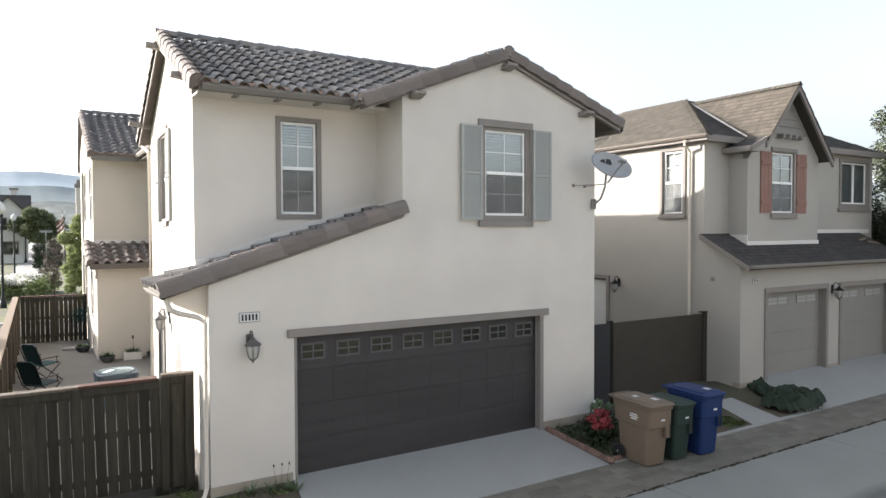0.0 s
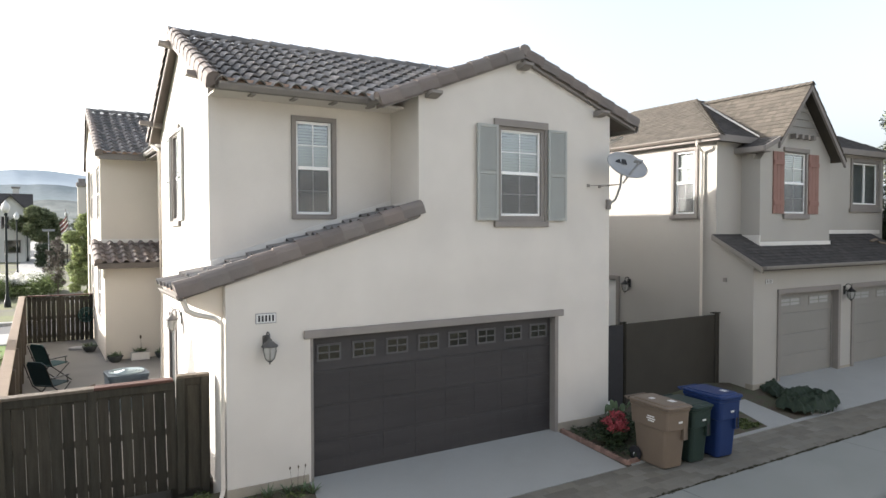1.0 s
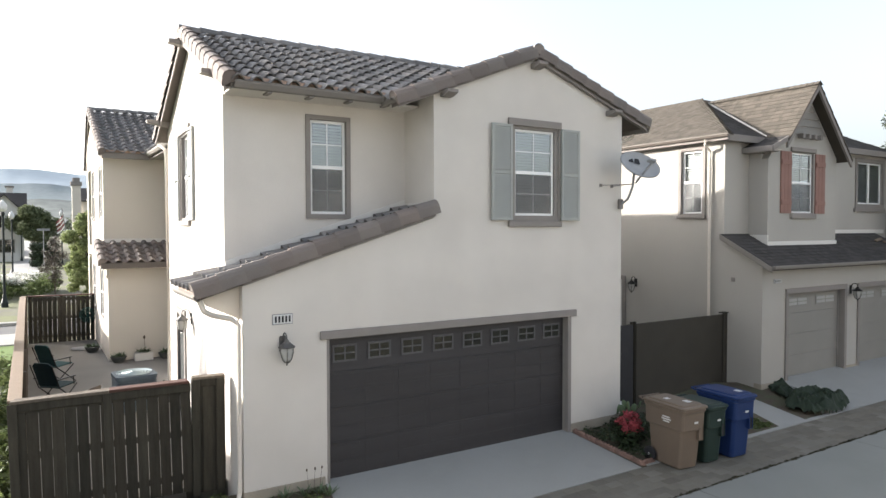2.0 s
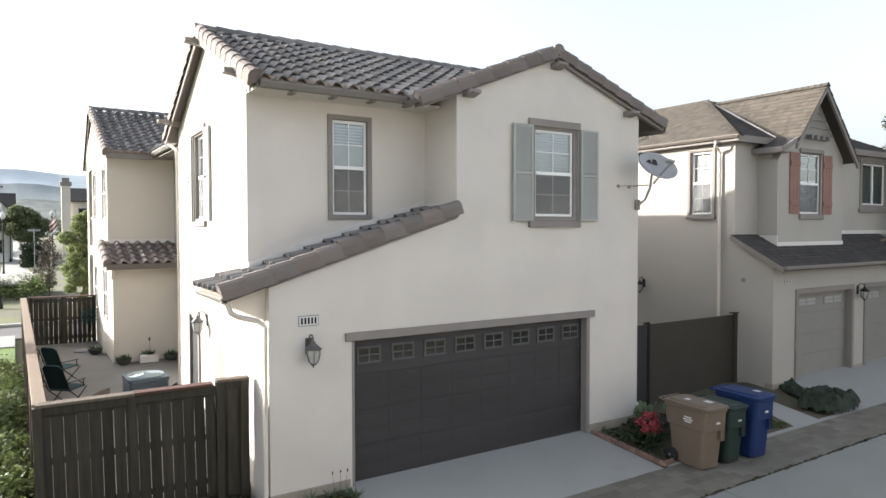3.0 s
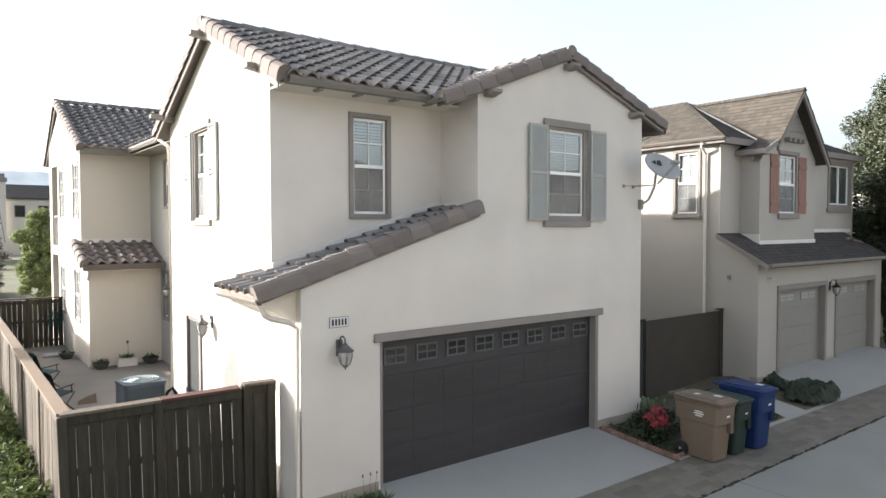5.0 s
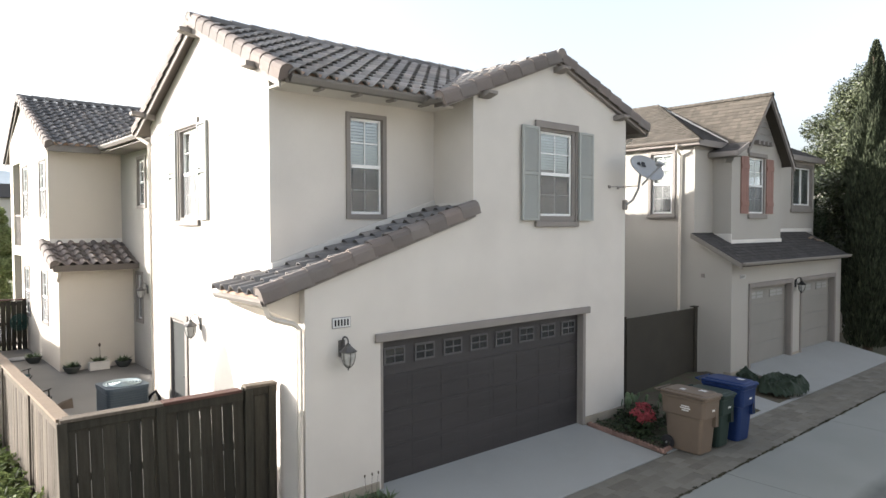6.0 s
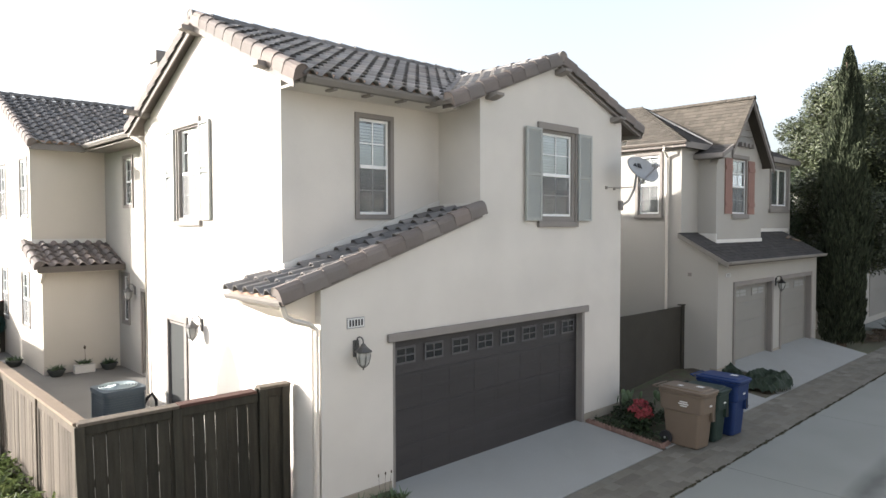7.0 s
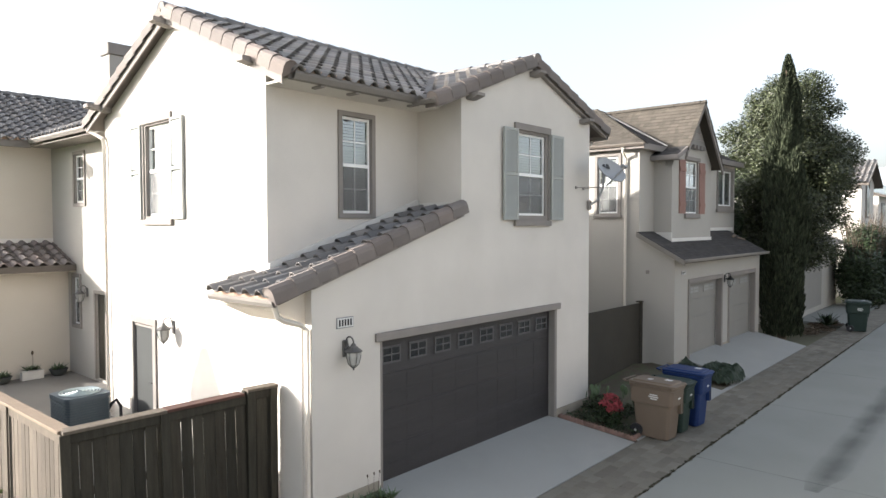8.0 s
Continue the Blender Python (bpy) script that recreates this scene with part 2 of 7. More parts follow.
M = {
    "stain": stain_material("damp_stain", (0.10, 0.105, 0.096), 0.42),
    "screen": screen_material("insect_screen", (0.20, 0.20, 0.195), 0.34),
    "stucco": material("cream_stucco", (0.585, 0.553, 0.505), 0.92, 0.10, 0.8, 130, 0.35),
    "stucco_pale": material("pale_far_stucco", (0.62, 0.60, 0.55), 0.92, 0.05, 0.7, 130, 0.1),
    "stucco_rear": material("tan_stucco", (0.57, 0.525, 0.455), 0.92, 0.05, 0.7, 130, 0.35),
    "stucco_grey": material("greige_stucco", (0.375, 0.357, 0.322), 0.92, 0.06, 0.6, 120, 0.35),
    "plinth": material("stained_plinth", (0.295, 0.265, 0.215), 0.9, 0.2, 2.0, 60, 0.3),
    "trim": material("taupe_trim_paint", (0.235, 0.215, 0.198), 0.75, 0.08, 2, 50, 0.1, spec=0.1),
    "shutter": material("grey_green_shutter_paint", (0.34, 0.35, 0.328), 0.6, 0.06, 3, 60, 0.05),
    "red_shutter": material("brick_red_shutter_paint", (0.235, 0.128, 0.102), 0.6, 0.1, 3, 60, 0.08),
    "vinyl": material("white_vinyl", (0.80, 0.80, 0.78), 0.4, 0.03, 3, 40, 0.0),
    # lighter copy of the blind slats, the sun on them put into the colour
    "blind_sunlit": material("sunlit_blind_slats", (0.72, 0.71, 0.68), 0.7, 0.05, 3, 40, 0.0),
    "blind": material("blind_slats", (0.37, 0.37, 0.36), 0.7, 0.06, 3, 40, 0.0),
    "glass": glass_material("window_glass"),
    "garage": material("dark_brown_garage_paint", (0.033, 0.0305, 0.0315), 0.5, 0.30, 1.0, 26, 0.55, stretch=(0.30, 1, 5), spec=0.4),
    "grille": material("grey_brown_grille_paint", (0.092, 0.090, 0.091), 0.5, 0.06, 3, 50, 0.0),
    "garage_grey": material("greige_garage_paint", (0.225, 0.214, 0.195), 0.6, 0.05, 1.5, 50, 0.05),
    "tile_brown": material("brown_concrete_roof_tile", (0.180, 0.160, 0.148), 0.85, 0.15, 4, 50, 0.4, spread=0.26, tint=(0.205, 0.168, 0.148)),
    "tile": material("concrete_roof_tile", (0.180, 0.177, 0.175), 0.85, 0.15, 4, 50, 0.4, spread=0.24, tint=(0.205, 0.190, 0.176)),
    "rake_tile": material("brown_rake_tile", (0.165, 0.148, 0.136), 0.85, 0.12, 4, 50, 0.3, spread=0.16, tint=(0.185, 0.155, 0.138)),
    "mortar": material("pink_mortar", (0.40, 0.28, 0.21), 0.9, 0.12, 4, 60, 0.3),
    "deck": material("roof_underlay", (0.12, 0.105, 0.092), 0.9, 0.1, 3, 50, 0.1),
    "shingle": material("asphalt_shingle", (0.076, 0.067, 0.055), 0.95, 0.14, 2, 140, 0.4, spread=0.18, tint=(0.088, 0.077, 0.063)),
    # darker shingle; on the hip roof it also carries the slopes' shade
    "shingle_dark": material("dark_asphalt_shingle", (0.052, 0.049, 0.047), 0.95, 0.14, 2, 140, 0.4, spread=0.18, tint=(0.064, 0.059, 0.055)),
    "flashing": material("pale_metal_flashing", (0.62, 0.60, 0.56), 0.5, 0.06, 4, 40, 0.05),
    "gutter": material("taupe_metal_gutter", (0.185, 0.17, 0.153), 0.6, 0.06, 3, 40, 0.03, spec=0.15),
    "gutter_brown": material("brown_metal_gutter", (0.125, 0.108, 0.092), 0.6, 0.06, 3, 40, 0.03, spec=0.2),
    "gutter_tan": material("tan_metal_gutter", (0.215, 0.197, 0.175), 0.5, 0.06, 3, 40, 0.03),
    "pipe": material("painted_downspout", (0.62, 0.57, 0.50), 0.5, 0.05, 3, 40, 0.03),
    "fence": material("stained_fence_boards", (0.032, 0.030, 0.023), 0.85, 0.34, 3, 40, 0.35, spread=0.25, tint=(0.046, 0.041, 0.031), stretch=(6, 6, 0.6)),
    # paler copy of the fence boards with the side's sunlight put into the colour
    "fence_lit": material("sunlit_weathered_cedar_boards", (0.085, 0.070, 0.054), 0.85, 0.25, 3, 40, 0.35, spread=0.25, tint=(0.105, 0.088, 0.07), stretch=(6, 6, 0.6)),
    "fence_cap": material("worn_redwood_cap", (0.085, 0.045, 0.036), 0.8, 0.2, 3, 40, 0.3, stretch=(0.6, 4, 4)),
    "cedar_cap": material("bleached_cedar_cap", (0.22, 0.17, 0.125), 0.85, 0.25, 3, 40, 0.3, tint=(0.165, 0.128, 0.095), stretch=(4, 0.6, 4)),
    "mesh_brown": material("brown_privacy_mesh", (0.047, 0.043, 0.035), 0.9, 0.1, 2, 160, 0.3),
    "concrete": material("apron_concrete", (0.322, 0.325, 0.31), 0.9, 0.16, 0.8, 90, 0.25, tint=(0.275, 0.277, 0.262)),
    "alley": material("alley_concrete", (0.25, 0.257, 0.238), 0.9, 0.2, 0.45, 80, 0.3, tint=(0.20, 0.206, 0.19)),
    "damp": material("damp_stained_concrete", (0.125, 0.13, 0.12), 0.85, 0.25, 1.5, 60, 0.25, tint=(0.165, 0.17, 0.155)),
    "paver": material("grey_pavers", (0.185, 0.175, 0.148), 0.92, 0.26, 1.6, 60, 0.3, spread=0.13, tint=(0.150, 0.138, 0.112)),
    "patio": material("patio_concrete", (0.175, 0.167, 0.154), 0.9, 0.1, 0.8, 80, 0.2),
    "soil": material("garden_soil", (0.10, 0.082, 0.062), 1.0, 0.35, 4, 50, 0.8, tint=(0.07, 0.075, 0.045)),
    "verge": material("dry_verge", (0.13, 0.125, 0.095), 1.0, 0.25, 0.3, 8, 0.3, tint=(0.12, 0.13, 0.06)),
    "plum": material("plum_leaves", (0.075, 0.055, 0.05), 0.6, 0.2, 1.5, 20, 0.0, spread=0.4, tint=(0.10, 0.09, 0.06)),
    "ground": material("dry_ground", (0.14, 0.125, 0.09), 1.0, 0.25, 0.1, 8, 0.3, tint=(0.11, 0.12, 0.07)),
    "lawn": material("green_lawn", (0.11, 0.17, 0.045), 1.0, 0.2, 0.6, 50, 0.5),
    "pale_path": material("pale_footpath_concrete", (0.30, 0.295, 0.28), 0.9, 0.08, 0.5, 30, 0.1),
    "asphalt": material("street_asphalt", (0.12, 0.12, 0.12), 0.95, 0.1, 0.4, 60, 0.2),
    "brick": material("edging_brick", (0.21, 0.135, 0.11), 0.9, 0.2, 5, 70, 0.3, spread=0.2),
    "bronze": material("pewter_lantern_metal", (0.13, 0.125, 0.12), 0.45, 0.15, 8, 60, 0.1, metal=0.6),
    "black_metal": material("black_lantern_metal", (0.02, 0.02, 0.02), 0.5, 0.1, 8, 60, 0.05, metal=0.3),
    "frost": material("seeded_lantern_glass", (0.36, 0.36, 0.34), 0.25, 0.08, 10, 60, 0.1),
    "dish": material("grey_dish_paint", (0.30, 0.31, 0.32), 0.45, 0.06, 5, 50, 0.0),
    "lamp_green": material("dark_green_lamp_paint", (0.012, 0.017, 0.016), 0.5, 0.1, 5, 50, 0.0),
    "plate_grey": material("grey_plate_paint", (0.25, 0.25, 0.25), 0.5, 0.1, 5, 50, 0.0),
    "dark": material("dark_paint", (0.025, 0.025, 0.028), 0.6, 0.1, 5, 50, 0.0),
    "bin_tan": material("tan_bin_plastic", (0.155, 0.120, 0.090), 0.55, 0.06, 3, 80, 0.1),
    "bin_green": material("dark_green_bin_plastic", (0.020, 0.036, 0.030), 0.5, 0.08, 3, 80, 0.1),
    "bin_blue": material("blue_bin_plastic", (0.012, 0.030, 0.105), 0.5, 0.08, 3, 80, 0.1),
    "label": material("white_label", (0.62, 0.62, 0.60), 0.6, 0.05, 5, 50, 0.0),
    "tarp": material("dark_green_tarp", (0.018, 0.029, 0.017), 0.75, 0.25, 6, 60, 0.4),
    "leaf": material("tree_leaves", (0.07, 0.10, 0.034), 0.6, 0.2, 1.5, 20, 0.0, spread=0.45, tint=(0.13, 0.155, 0.06), thin=0.4),
    "leaf_dark": material("dark_tree_leaves", (0.017, 0.030, 0.013), 0.5, 0.2, 1.0, 20, 0.0, spread=0.45, tint=(0.032, 0.046, 0.020)),
    "leaf_light": material("light_tree_leaves", (0.16, 0.205, 0.075), 0.6, 0.2, 1.5, 20, 0.0, spread=0.45, tint=(0.27, 0.30, 0.14), thin=0.45),
    "leaf_glossy": material("glossy_tree_leaves", (0.022, 0.031, 0.014), 0.42, 0.2, 1.0, 20, 0.0, spread=0.5, tint=(0.075, 0.085, 0.044), spec=0.3),
    "weed_dark": material("dry_dark_weeds", (0.045, 0.047, 0.028), 0.9, 0.2, 1.5, 20, 0.0, spread=0.4, tint=(0.075, 0.068, 0.045)),
    "cypress": material("cypress_foliage", (0.018, 0.025, 0.013), 0.9, 0.3, 0.8, 20, 0.0, spread=0.45, tint=(0.052, 0.060, 0.034)),
    "bark": material("tree_bark", (0.10, 0.078, 0.058), 0.95, 0.2, 5, 40, 0.5),
    "flower_red": material("red_petals", (0.30, 0.055, 0.065), 0.6, 0.15, 8, 50, 0.0, spread=0.3),
    "flower_white": material("white_petals", (0.72, 0.71, 0.66), 0.6, 0.1, 8, 50, 0.0, spread=0.15, thin=0.4),
    "succulent": material("succulent_leaves", (0.10, 0.14, 0.075), 0.6, 0.15, 6, 50, 0.0, spread=0.25),
    "pot": material("dark_clay_pot", (0.07, 0.075, 0.07), 0.7, 0.15, 6, 50, 0.1),
    "pot_white": material("white_planter", (0.62, 0.60, 0.56), 0.6, 0.05, 6, 50, 0.05),
    "ac": material("slate_blue_ac_paint", (0.10, 0.125, 0.145), 0.5, 0.08, 4, 50, 0.05, metal=0.2),
    "ac_top": material("pale_metal_grille", (0.36, 0.42, 0.43), 0.4, 0.1, 4, 50, 0.05, metal=0.3),
    "chair": material("dark_teal_fabric", (0.018, 0.035, 0.040), 0.85, 0.1, 6, 120, 0.2),
    "chair_teal": material("teal_fabric", (0.03, 0.07, 0.072), 0.85, 0.1, 6, 120, 0.2),
    "chair_frame": material("dark_steel_tube", (0.03, 0.03, 0.03), 0.4, 0.1, 6, 50, 0.0, metal=0.6),
    "hose": material("green_hose_plastic", (0.012, 0.045, 0.04), 0.5, 0.1, 6, 50, 0.0),
    "door": material("grey_door_paint", (0.075, 0.078, 0.076), 0.85, 0.06, 2, 50, 0.05, spec=0.0),
    # hillsides turn paler and bluer with distance: haze put into the base colour
    "hill": material("haze_tinted_hillside", (0.125, 0.143, 0.135), 1.0, 0.3, 0.03, 0.22, 0.0, tint=(0.16, 0.175, 0.165)),
    "hill_mid": material("middle_haze_tinted_hillside", (0.235, 0.272, 0.282), 1.0, 0.22, 0.012, 0.09, 0.0, tint=(0.19, 0.225, 0.232)),
    "leaf_street": material("street_tree_leaves", (0.10, 0.125, 0.062), 0.7, 0.2, 1.0, 10, 0.0, spread=0.45, tint=(0.18, 0.20, 0.11), thin=0.45),
    # far leaves paled by haze put into their colour
    "leaf_haze": material("haze_tinted_far_leaves", (0.085, 0.10, 0.07), 0.9, 0.2, 0.1, 2, 0.0, spread=0.35, tint=(0.12, 0.135, 0.095), thin=0.4),
    "flag_red": material("faded_red_cloth", (0.22, 0.075, 0.075), 0.8, 0.1, 6, 60, 0.0),
    "hill_far": material("far_haze_tinted_hillside", (0.47, 0.525, 0.555), 1.0, 0.10, 0.004, 0.03, 0.0),
}


# ---- mesh tools ----
def box(bm, x0, x1, y0, y1, z0, z1, bevel=0.0):
    b = bmesh.new() if bevel else bm
    v = [b.verts.new((x, y, z)) for x in (x0, x1) for y in (y0, y1) for z in (z0, z1)]
    for f in ((0, 1, 3, 2), (4, 6, 7, 5), (0, 4, 5, 1), (2, 3, 7, 6), (0, 2, 6, 4), (1, 5, 7, 3)):
        b.faces.new([v[i] for i in f])
    if bevel:
        bmesh.ops.bevel(b, geom=b.edges[:], offset=bevel, segments=1, affect="EDGES")
        merge(bm, b)
    return bm


def merge(bm, b, m=None):
    """Adds the bmesh b to bm, moved by m."""
    if m is not None:
        bmesh.ops.transform(b, matrix=m, verts=b.verts[:])
    tmp = bpy.data.meshes.new("tmp")
    b.to_mesh(tmp)
    b.free()
    bm.from_mesh(tmp)
    bpy.data.meshes.remove(tmp)


def prism(bm, pts, off):
    """A closed prism: the polygon pts (3D) and its copy moved by off."""
    off = Vector(off)
    a = [bm.verts.new(p) for p in pts]
    b = [bm.verts.new(Vector(p) + off) for p in pts]
    n = len(pts)
    bm.faces.new(a)
    bm.faces.new(b[::-1])
    for i in range(n):
        bm.faces.new((a[i], b[i], b[(i + 1) % n], a[(i + 1) % n]))
    return bm


def tube(bm, pts, r, seg=8, r1=None):
    pts = [Vector(p) for p in pts]
    r1 = r if r1 is None else r1
    rings = []
    for i, p in enumerate(pts):
        d = (pts[min(i + 1, len(pts) - 1)] - pts[max(i - 1, 0)]).normalized()
        a = d.cross(Vector((0, 0, 1)))
        a = Vector((1, 0, 0)) if a.length < 1e-3 else a.normalized()
        c = d.cross(a)
        q = r + (r1 - r) * i / (len(pts) - 1)
        rings.append([bm.verts.new(p + q * (math.cos(k * math.tau / seg) * a + math.sin(k * math.tau / seg) * c)) for k in range(seg)])
    for i in range(len(pts) - 1):
        for k in range(seg):
            bm.faces.new((rings[i][k], rings[i][(k + 1) % seg], rings[i + 1][(k + 1) % seg], rings[i + 1][k]))
    bm.faces.new(rings[0][::-1])
    bm.faces.new(rings[-1])
    return bm


def lathe(bm, prof, at=(0, 0, 0), seg=12):
    """Turns the profile (radius, height) round the upright through at."""
    rings = [[bm.verts.new((at[0] + r * math.cos(k * math.tau / seg), at[1] + r * math.sin(k * math.tau / seg), at[2] + z)) for k in range(seg)] for r, z in prof]
    for i in range(len(prof) - 1):
        for k in range(seg):
            bm.faces.new((rings[i][k], rings[i][(k + 1) % seg], rings[i + 1][(k + 1) % seg], rings[i + 1][k]))
    bm.faces.new(rings[0][::-1])
    bm.faces.new(rings[-1])
    return bm


def thing(name, label="", category="", group="", kind="", m=None):
    ob = new(name)
    ob.empty_display_size = 0.2
    if m is not None:
        ob.matrix_basis = m
    return tagged(ob, label, category, group, kind)


def mesh_of(name, bm, mat, smooth=False):
    bmesh.ops.recalc_face_normals(bm, faces=bm.faces[:])
    me = bpy.data.meshes.new(name)
    bm.to_mesh(me)
    bm.free()
    me.materials.append(M[mat])
    if smooth:
        for p in me.polygons:
            p.use_smooth = True
    return me


def part(name, bm, mat, parent, label="", smooth=False, kind=""):
    ob = new(name, mesh_of(name, bm, mat, smooth))
    ob.parent = parent
    return tagged(ob, label, kind=kind)


def solid(name, bm, mat, label="", category="", group="", kind="", smooth=False, m=None):
    """A top-level thing of one mesh."""
    ob = new(name, mesh_of(name, bm, mat, smooth))
    if m is not None:
        ob.matrix_basis = m
    return tagged(ob, label, category, group, kind)


def piece(name, me, parent, m):
    ob = new(name, me)
    ob.parent = parent
    ob.matrix_basis = m
    return ob


def axes(o, u, v, n):
    """The matrix with origin o and columns u, v, n."""
    return Matrix(((u[0], v[0], n[0], o[0]), (u[1], v[1], n[1], o[1]), (u[2], v[2], n[2], o[2]), (0, 0, 0, 1)))


def clip(poly, a, b, c):
    """The part of the plan polygon with a*x + b*y <= c."""
    out = []
    for i in range(len(poly)):
        p, q = poly[i], poly[(i + 1) % len(poly)]
        dp, dq = a * p[0] + b * p[1] - c, a * q[0] + b * q[1] - c
        if dp <= 0:
            out.append(p)
        if dp * dq < 0:
            s = dp / (dp - dq)
            out.append((p[0] + s * (q[0] - p[0]), p[1] + s * (q[1] - p[1])))
    return out


def wall(bm, axis, at, thick, lo, hi, bottom, top, holes=()):
    """A wall in the plane axis = at, its body going to at + thick. top: (s, z) pairs along it; holes: (s0, s1, z0, z1)."""
    cuts = sorted({lo, hi, *[s for s, _ in top if lo < s < hi], *[s for h in holes for s in h[:2] if lo < s < hi]})

    def height(s):
        for (s0, z0), (s1, z1) in zip(top, top[1:]):
            if s0 <= s <= s1:
                return z0 + (z1 - z0) * (s - s0) / (s1 - s0) if s1 > s0 else z1
        return top[0][1] if s < top[0][0] else top[-1][1]

    def put(s0, s1, z00, z01, z10, z11):
        pts = [(s0, z00), (s1, z01), (s1, z11), (s0, z10)]
        p3 = [(at, s, z) if axis == "x" else (s, at, z) for s, z in pts]
        prism(bm, p3, (thick, 0, 0) if axis == "x" else (0, thick, 0))

    levels = sorted({h[k] for h in holes for k in (2, 3)})
    for s0, s1 in zip(cuts, cuts[1:]):
        mid = (s0 + s1) / 2
        e = 1e-4
        h0, h1 = height(s0 + e), height(s1 - e)
        steps = [bottom] + [z for z in levels if bottom + 1e-3 < z < min(h0, h1) - 1e-3]
        for j, z in enumerate(steps):
            last = j == len(steps) - 1
            up = steps[j + 1] if not last else min(h0, h1)
            if any(h[0] < mid < h[1] and h[2] < (z + up) / 2 < h[3] for h in holes):
                continue
            put(s0, s1, z, z, h0 if last else up, h1 if last else up)
    # one connected body: weld the cells and drop the faces between them
    bmesh.ops.remove_doubles(bm, verts=bm.verts[:], dist=2e-4)
    bm.verts.index_update()
    seen = {}
    for f in bm.faces:
        seen.setdefault(tuple(sorted(v.index for v in f.verts)), []).append(f)
    inner = [f for fs in seen.values() if len(fs) > 1 for f in fs]
    bmesh.ops.delete(bm, geom=inner, context="FACES")
    return bm


# ---- roof pieces ----
def tile_mesh(name, mat, w=0.28, length=0.40):
    """A barrel roof tile: x across, y down the slope, z off the roof; the lower end stands on the tile below."""
    bm = bmesh.new()
    prof = [(x * w / 0.30, z) for x, z in ((0.0, 0.010), (0.025, 0.050), (0.060, 0.082), (0.100, 0.091), (0.140, 0.078), (0.175, 0.045), (0.200, 0.014), (0.255, 0.005), (0.305, 0.012))]
    back = [bm.verts.new((x, 0, z * 0.9)) for x, z in prof]
    front = [bm.verts.new((x, length, z * 1.08 + 0.040)) for x, z in prof]
    lip = [bm.verts.new((x, length - 0.003, z * 0.98 + 0.026)) for x, z in prof]
    under = [bm.verts.new((x, length - 0.09, z * 0.9 + 0.006)) for x, z in prof]
    for i in range(len(prof) - 1):
        bm.faces.new((back[i], back[i + 1], front[i + 1], front[i]))
        bm.faces.new((front[i], front[i + 1], lip[i + 1], lip[i]))
        bm.faces.new((lip[i], lip[i + 1], under[i + 1], under[i]))
    me = mesh_of(name, bm, mat)
    return me


def barrel_mesh(name, mat, r=0.11, length=0.42, drop=0.14):
    """A rake or ridge tile along y: a rounded hood, with a skirt of the given drop on the side of -x."""
    bm = bmesh.new()
    arc = [(-r, -drop), (-r, 0.0), (-0.8 * r, 0.055), (-0.3 * r, 0.09), (0.3 * r, 0.09), (0.8 * r, 0.05), (r, -0.01)]
    a = [bm.verts.new((x * 0.94, 0, z - 0.012)) for x, z in arc]
    b = [bm.verts.new((x * 1.04, length, z + 0.012)) for x, z in arc]
    c = [bm.verts.new((x * 0.9, length - 0.01, z - 0.016)) for x, z in arc]
    for i in range(len(arc) - 1):
        bm.faces.new((a[i], a[i + 1], b[i + 1], b[i]))
        bm.faces.new((b[i], b[i + 1], c[i + 1], c[i]))
    bm.faces.new(c)
    return mesh_of(name, bm, mat)


def cover(parent, name, me, o, u, v, width, length, keep=None, pitch=(0.28, 0.345), joined="tile", limit=300):
    """Lays tiles on a roof plane from its upper corner o: u across, v down the slope. Past the limit they are joined."""
    o, u, v = Vector(o), Vector(u).normalized(), Vector(v).normalized()
    n = u.cross(v)
    n = n if n.z > 0 else -n
    cols, rows = int(width / pitch[0] + 0.5), int(length / pitch[1] + 0.999)
    spots = []
    for r in range(rows):
        for c in range(cols):
            back = length - (rows - r) * pitch[1]
            p = o + u * (c * width / cols) + v * back
            q = p + u * pitch[0] / 2 + v * pitch[1] / 2
            if back > -0.3 and (keep is None or keep(q.x, q.y)):
                wob = random.uniform(-0.006, 0.006)
                spots.append((p + n * random.uniform(0, 0.006) + v * wob, r))
    spots.sort(key=lambda s: -s[1])
    for p, _ in spots[:limit]:
        piece(name, me, parent, axes(p, u, v, n))
    if len(spots) > limit:
        bm = bmesh.new()
        for p, _ in spots[limit:]:
            b = bmesh.new()
            b.from_mesh(me)
            merge(bm, b, axes(p, u, v, n))
        part(name + "_field", bm, joined, parent, kind="stuff")


def run(parent, name, me, a, b, side, pitch=0.40):
    """Lays rake or ridge tiles from a down to b. side: towards the roof's inside."""
    a, b, side = Vector(a), Vector(b), Vector(side).normalized()
    d = (b - a).normalized()
    n = side.cross(d)
    n = n if n.z > 0 else -n
    k = max(1, round((b - a).length / pitch))
    for i in range(k):
        piece(name, me, parent, axes(a + d * ((b - a).length * i / k), side, d, n))


TILE, RAKE, RIDGE = tile_mesh("roof_tile", "tile"), barrel_mesh("rake_tile", "rake_tile"), barrel_mesh("ridge_tile", "tile", 0.12, 0.42, 0.03)


def deck(poly, plane, thick=0.10, mat="deck", parent=None, name="roof", label=""):
    """A roof slab over the plan polygon; plane(x, y) gives its top."""
    bm = bmesh.new()
    prism(bm, [(x, y, plane(x, y)) for x, y in poly], (0, 0, -thick))
    return part(name, bm, mat, parent, label)


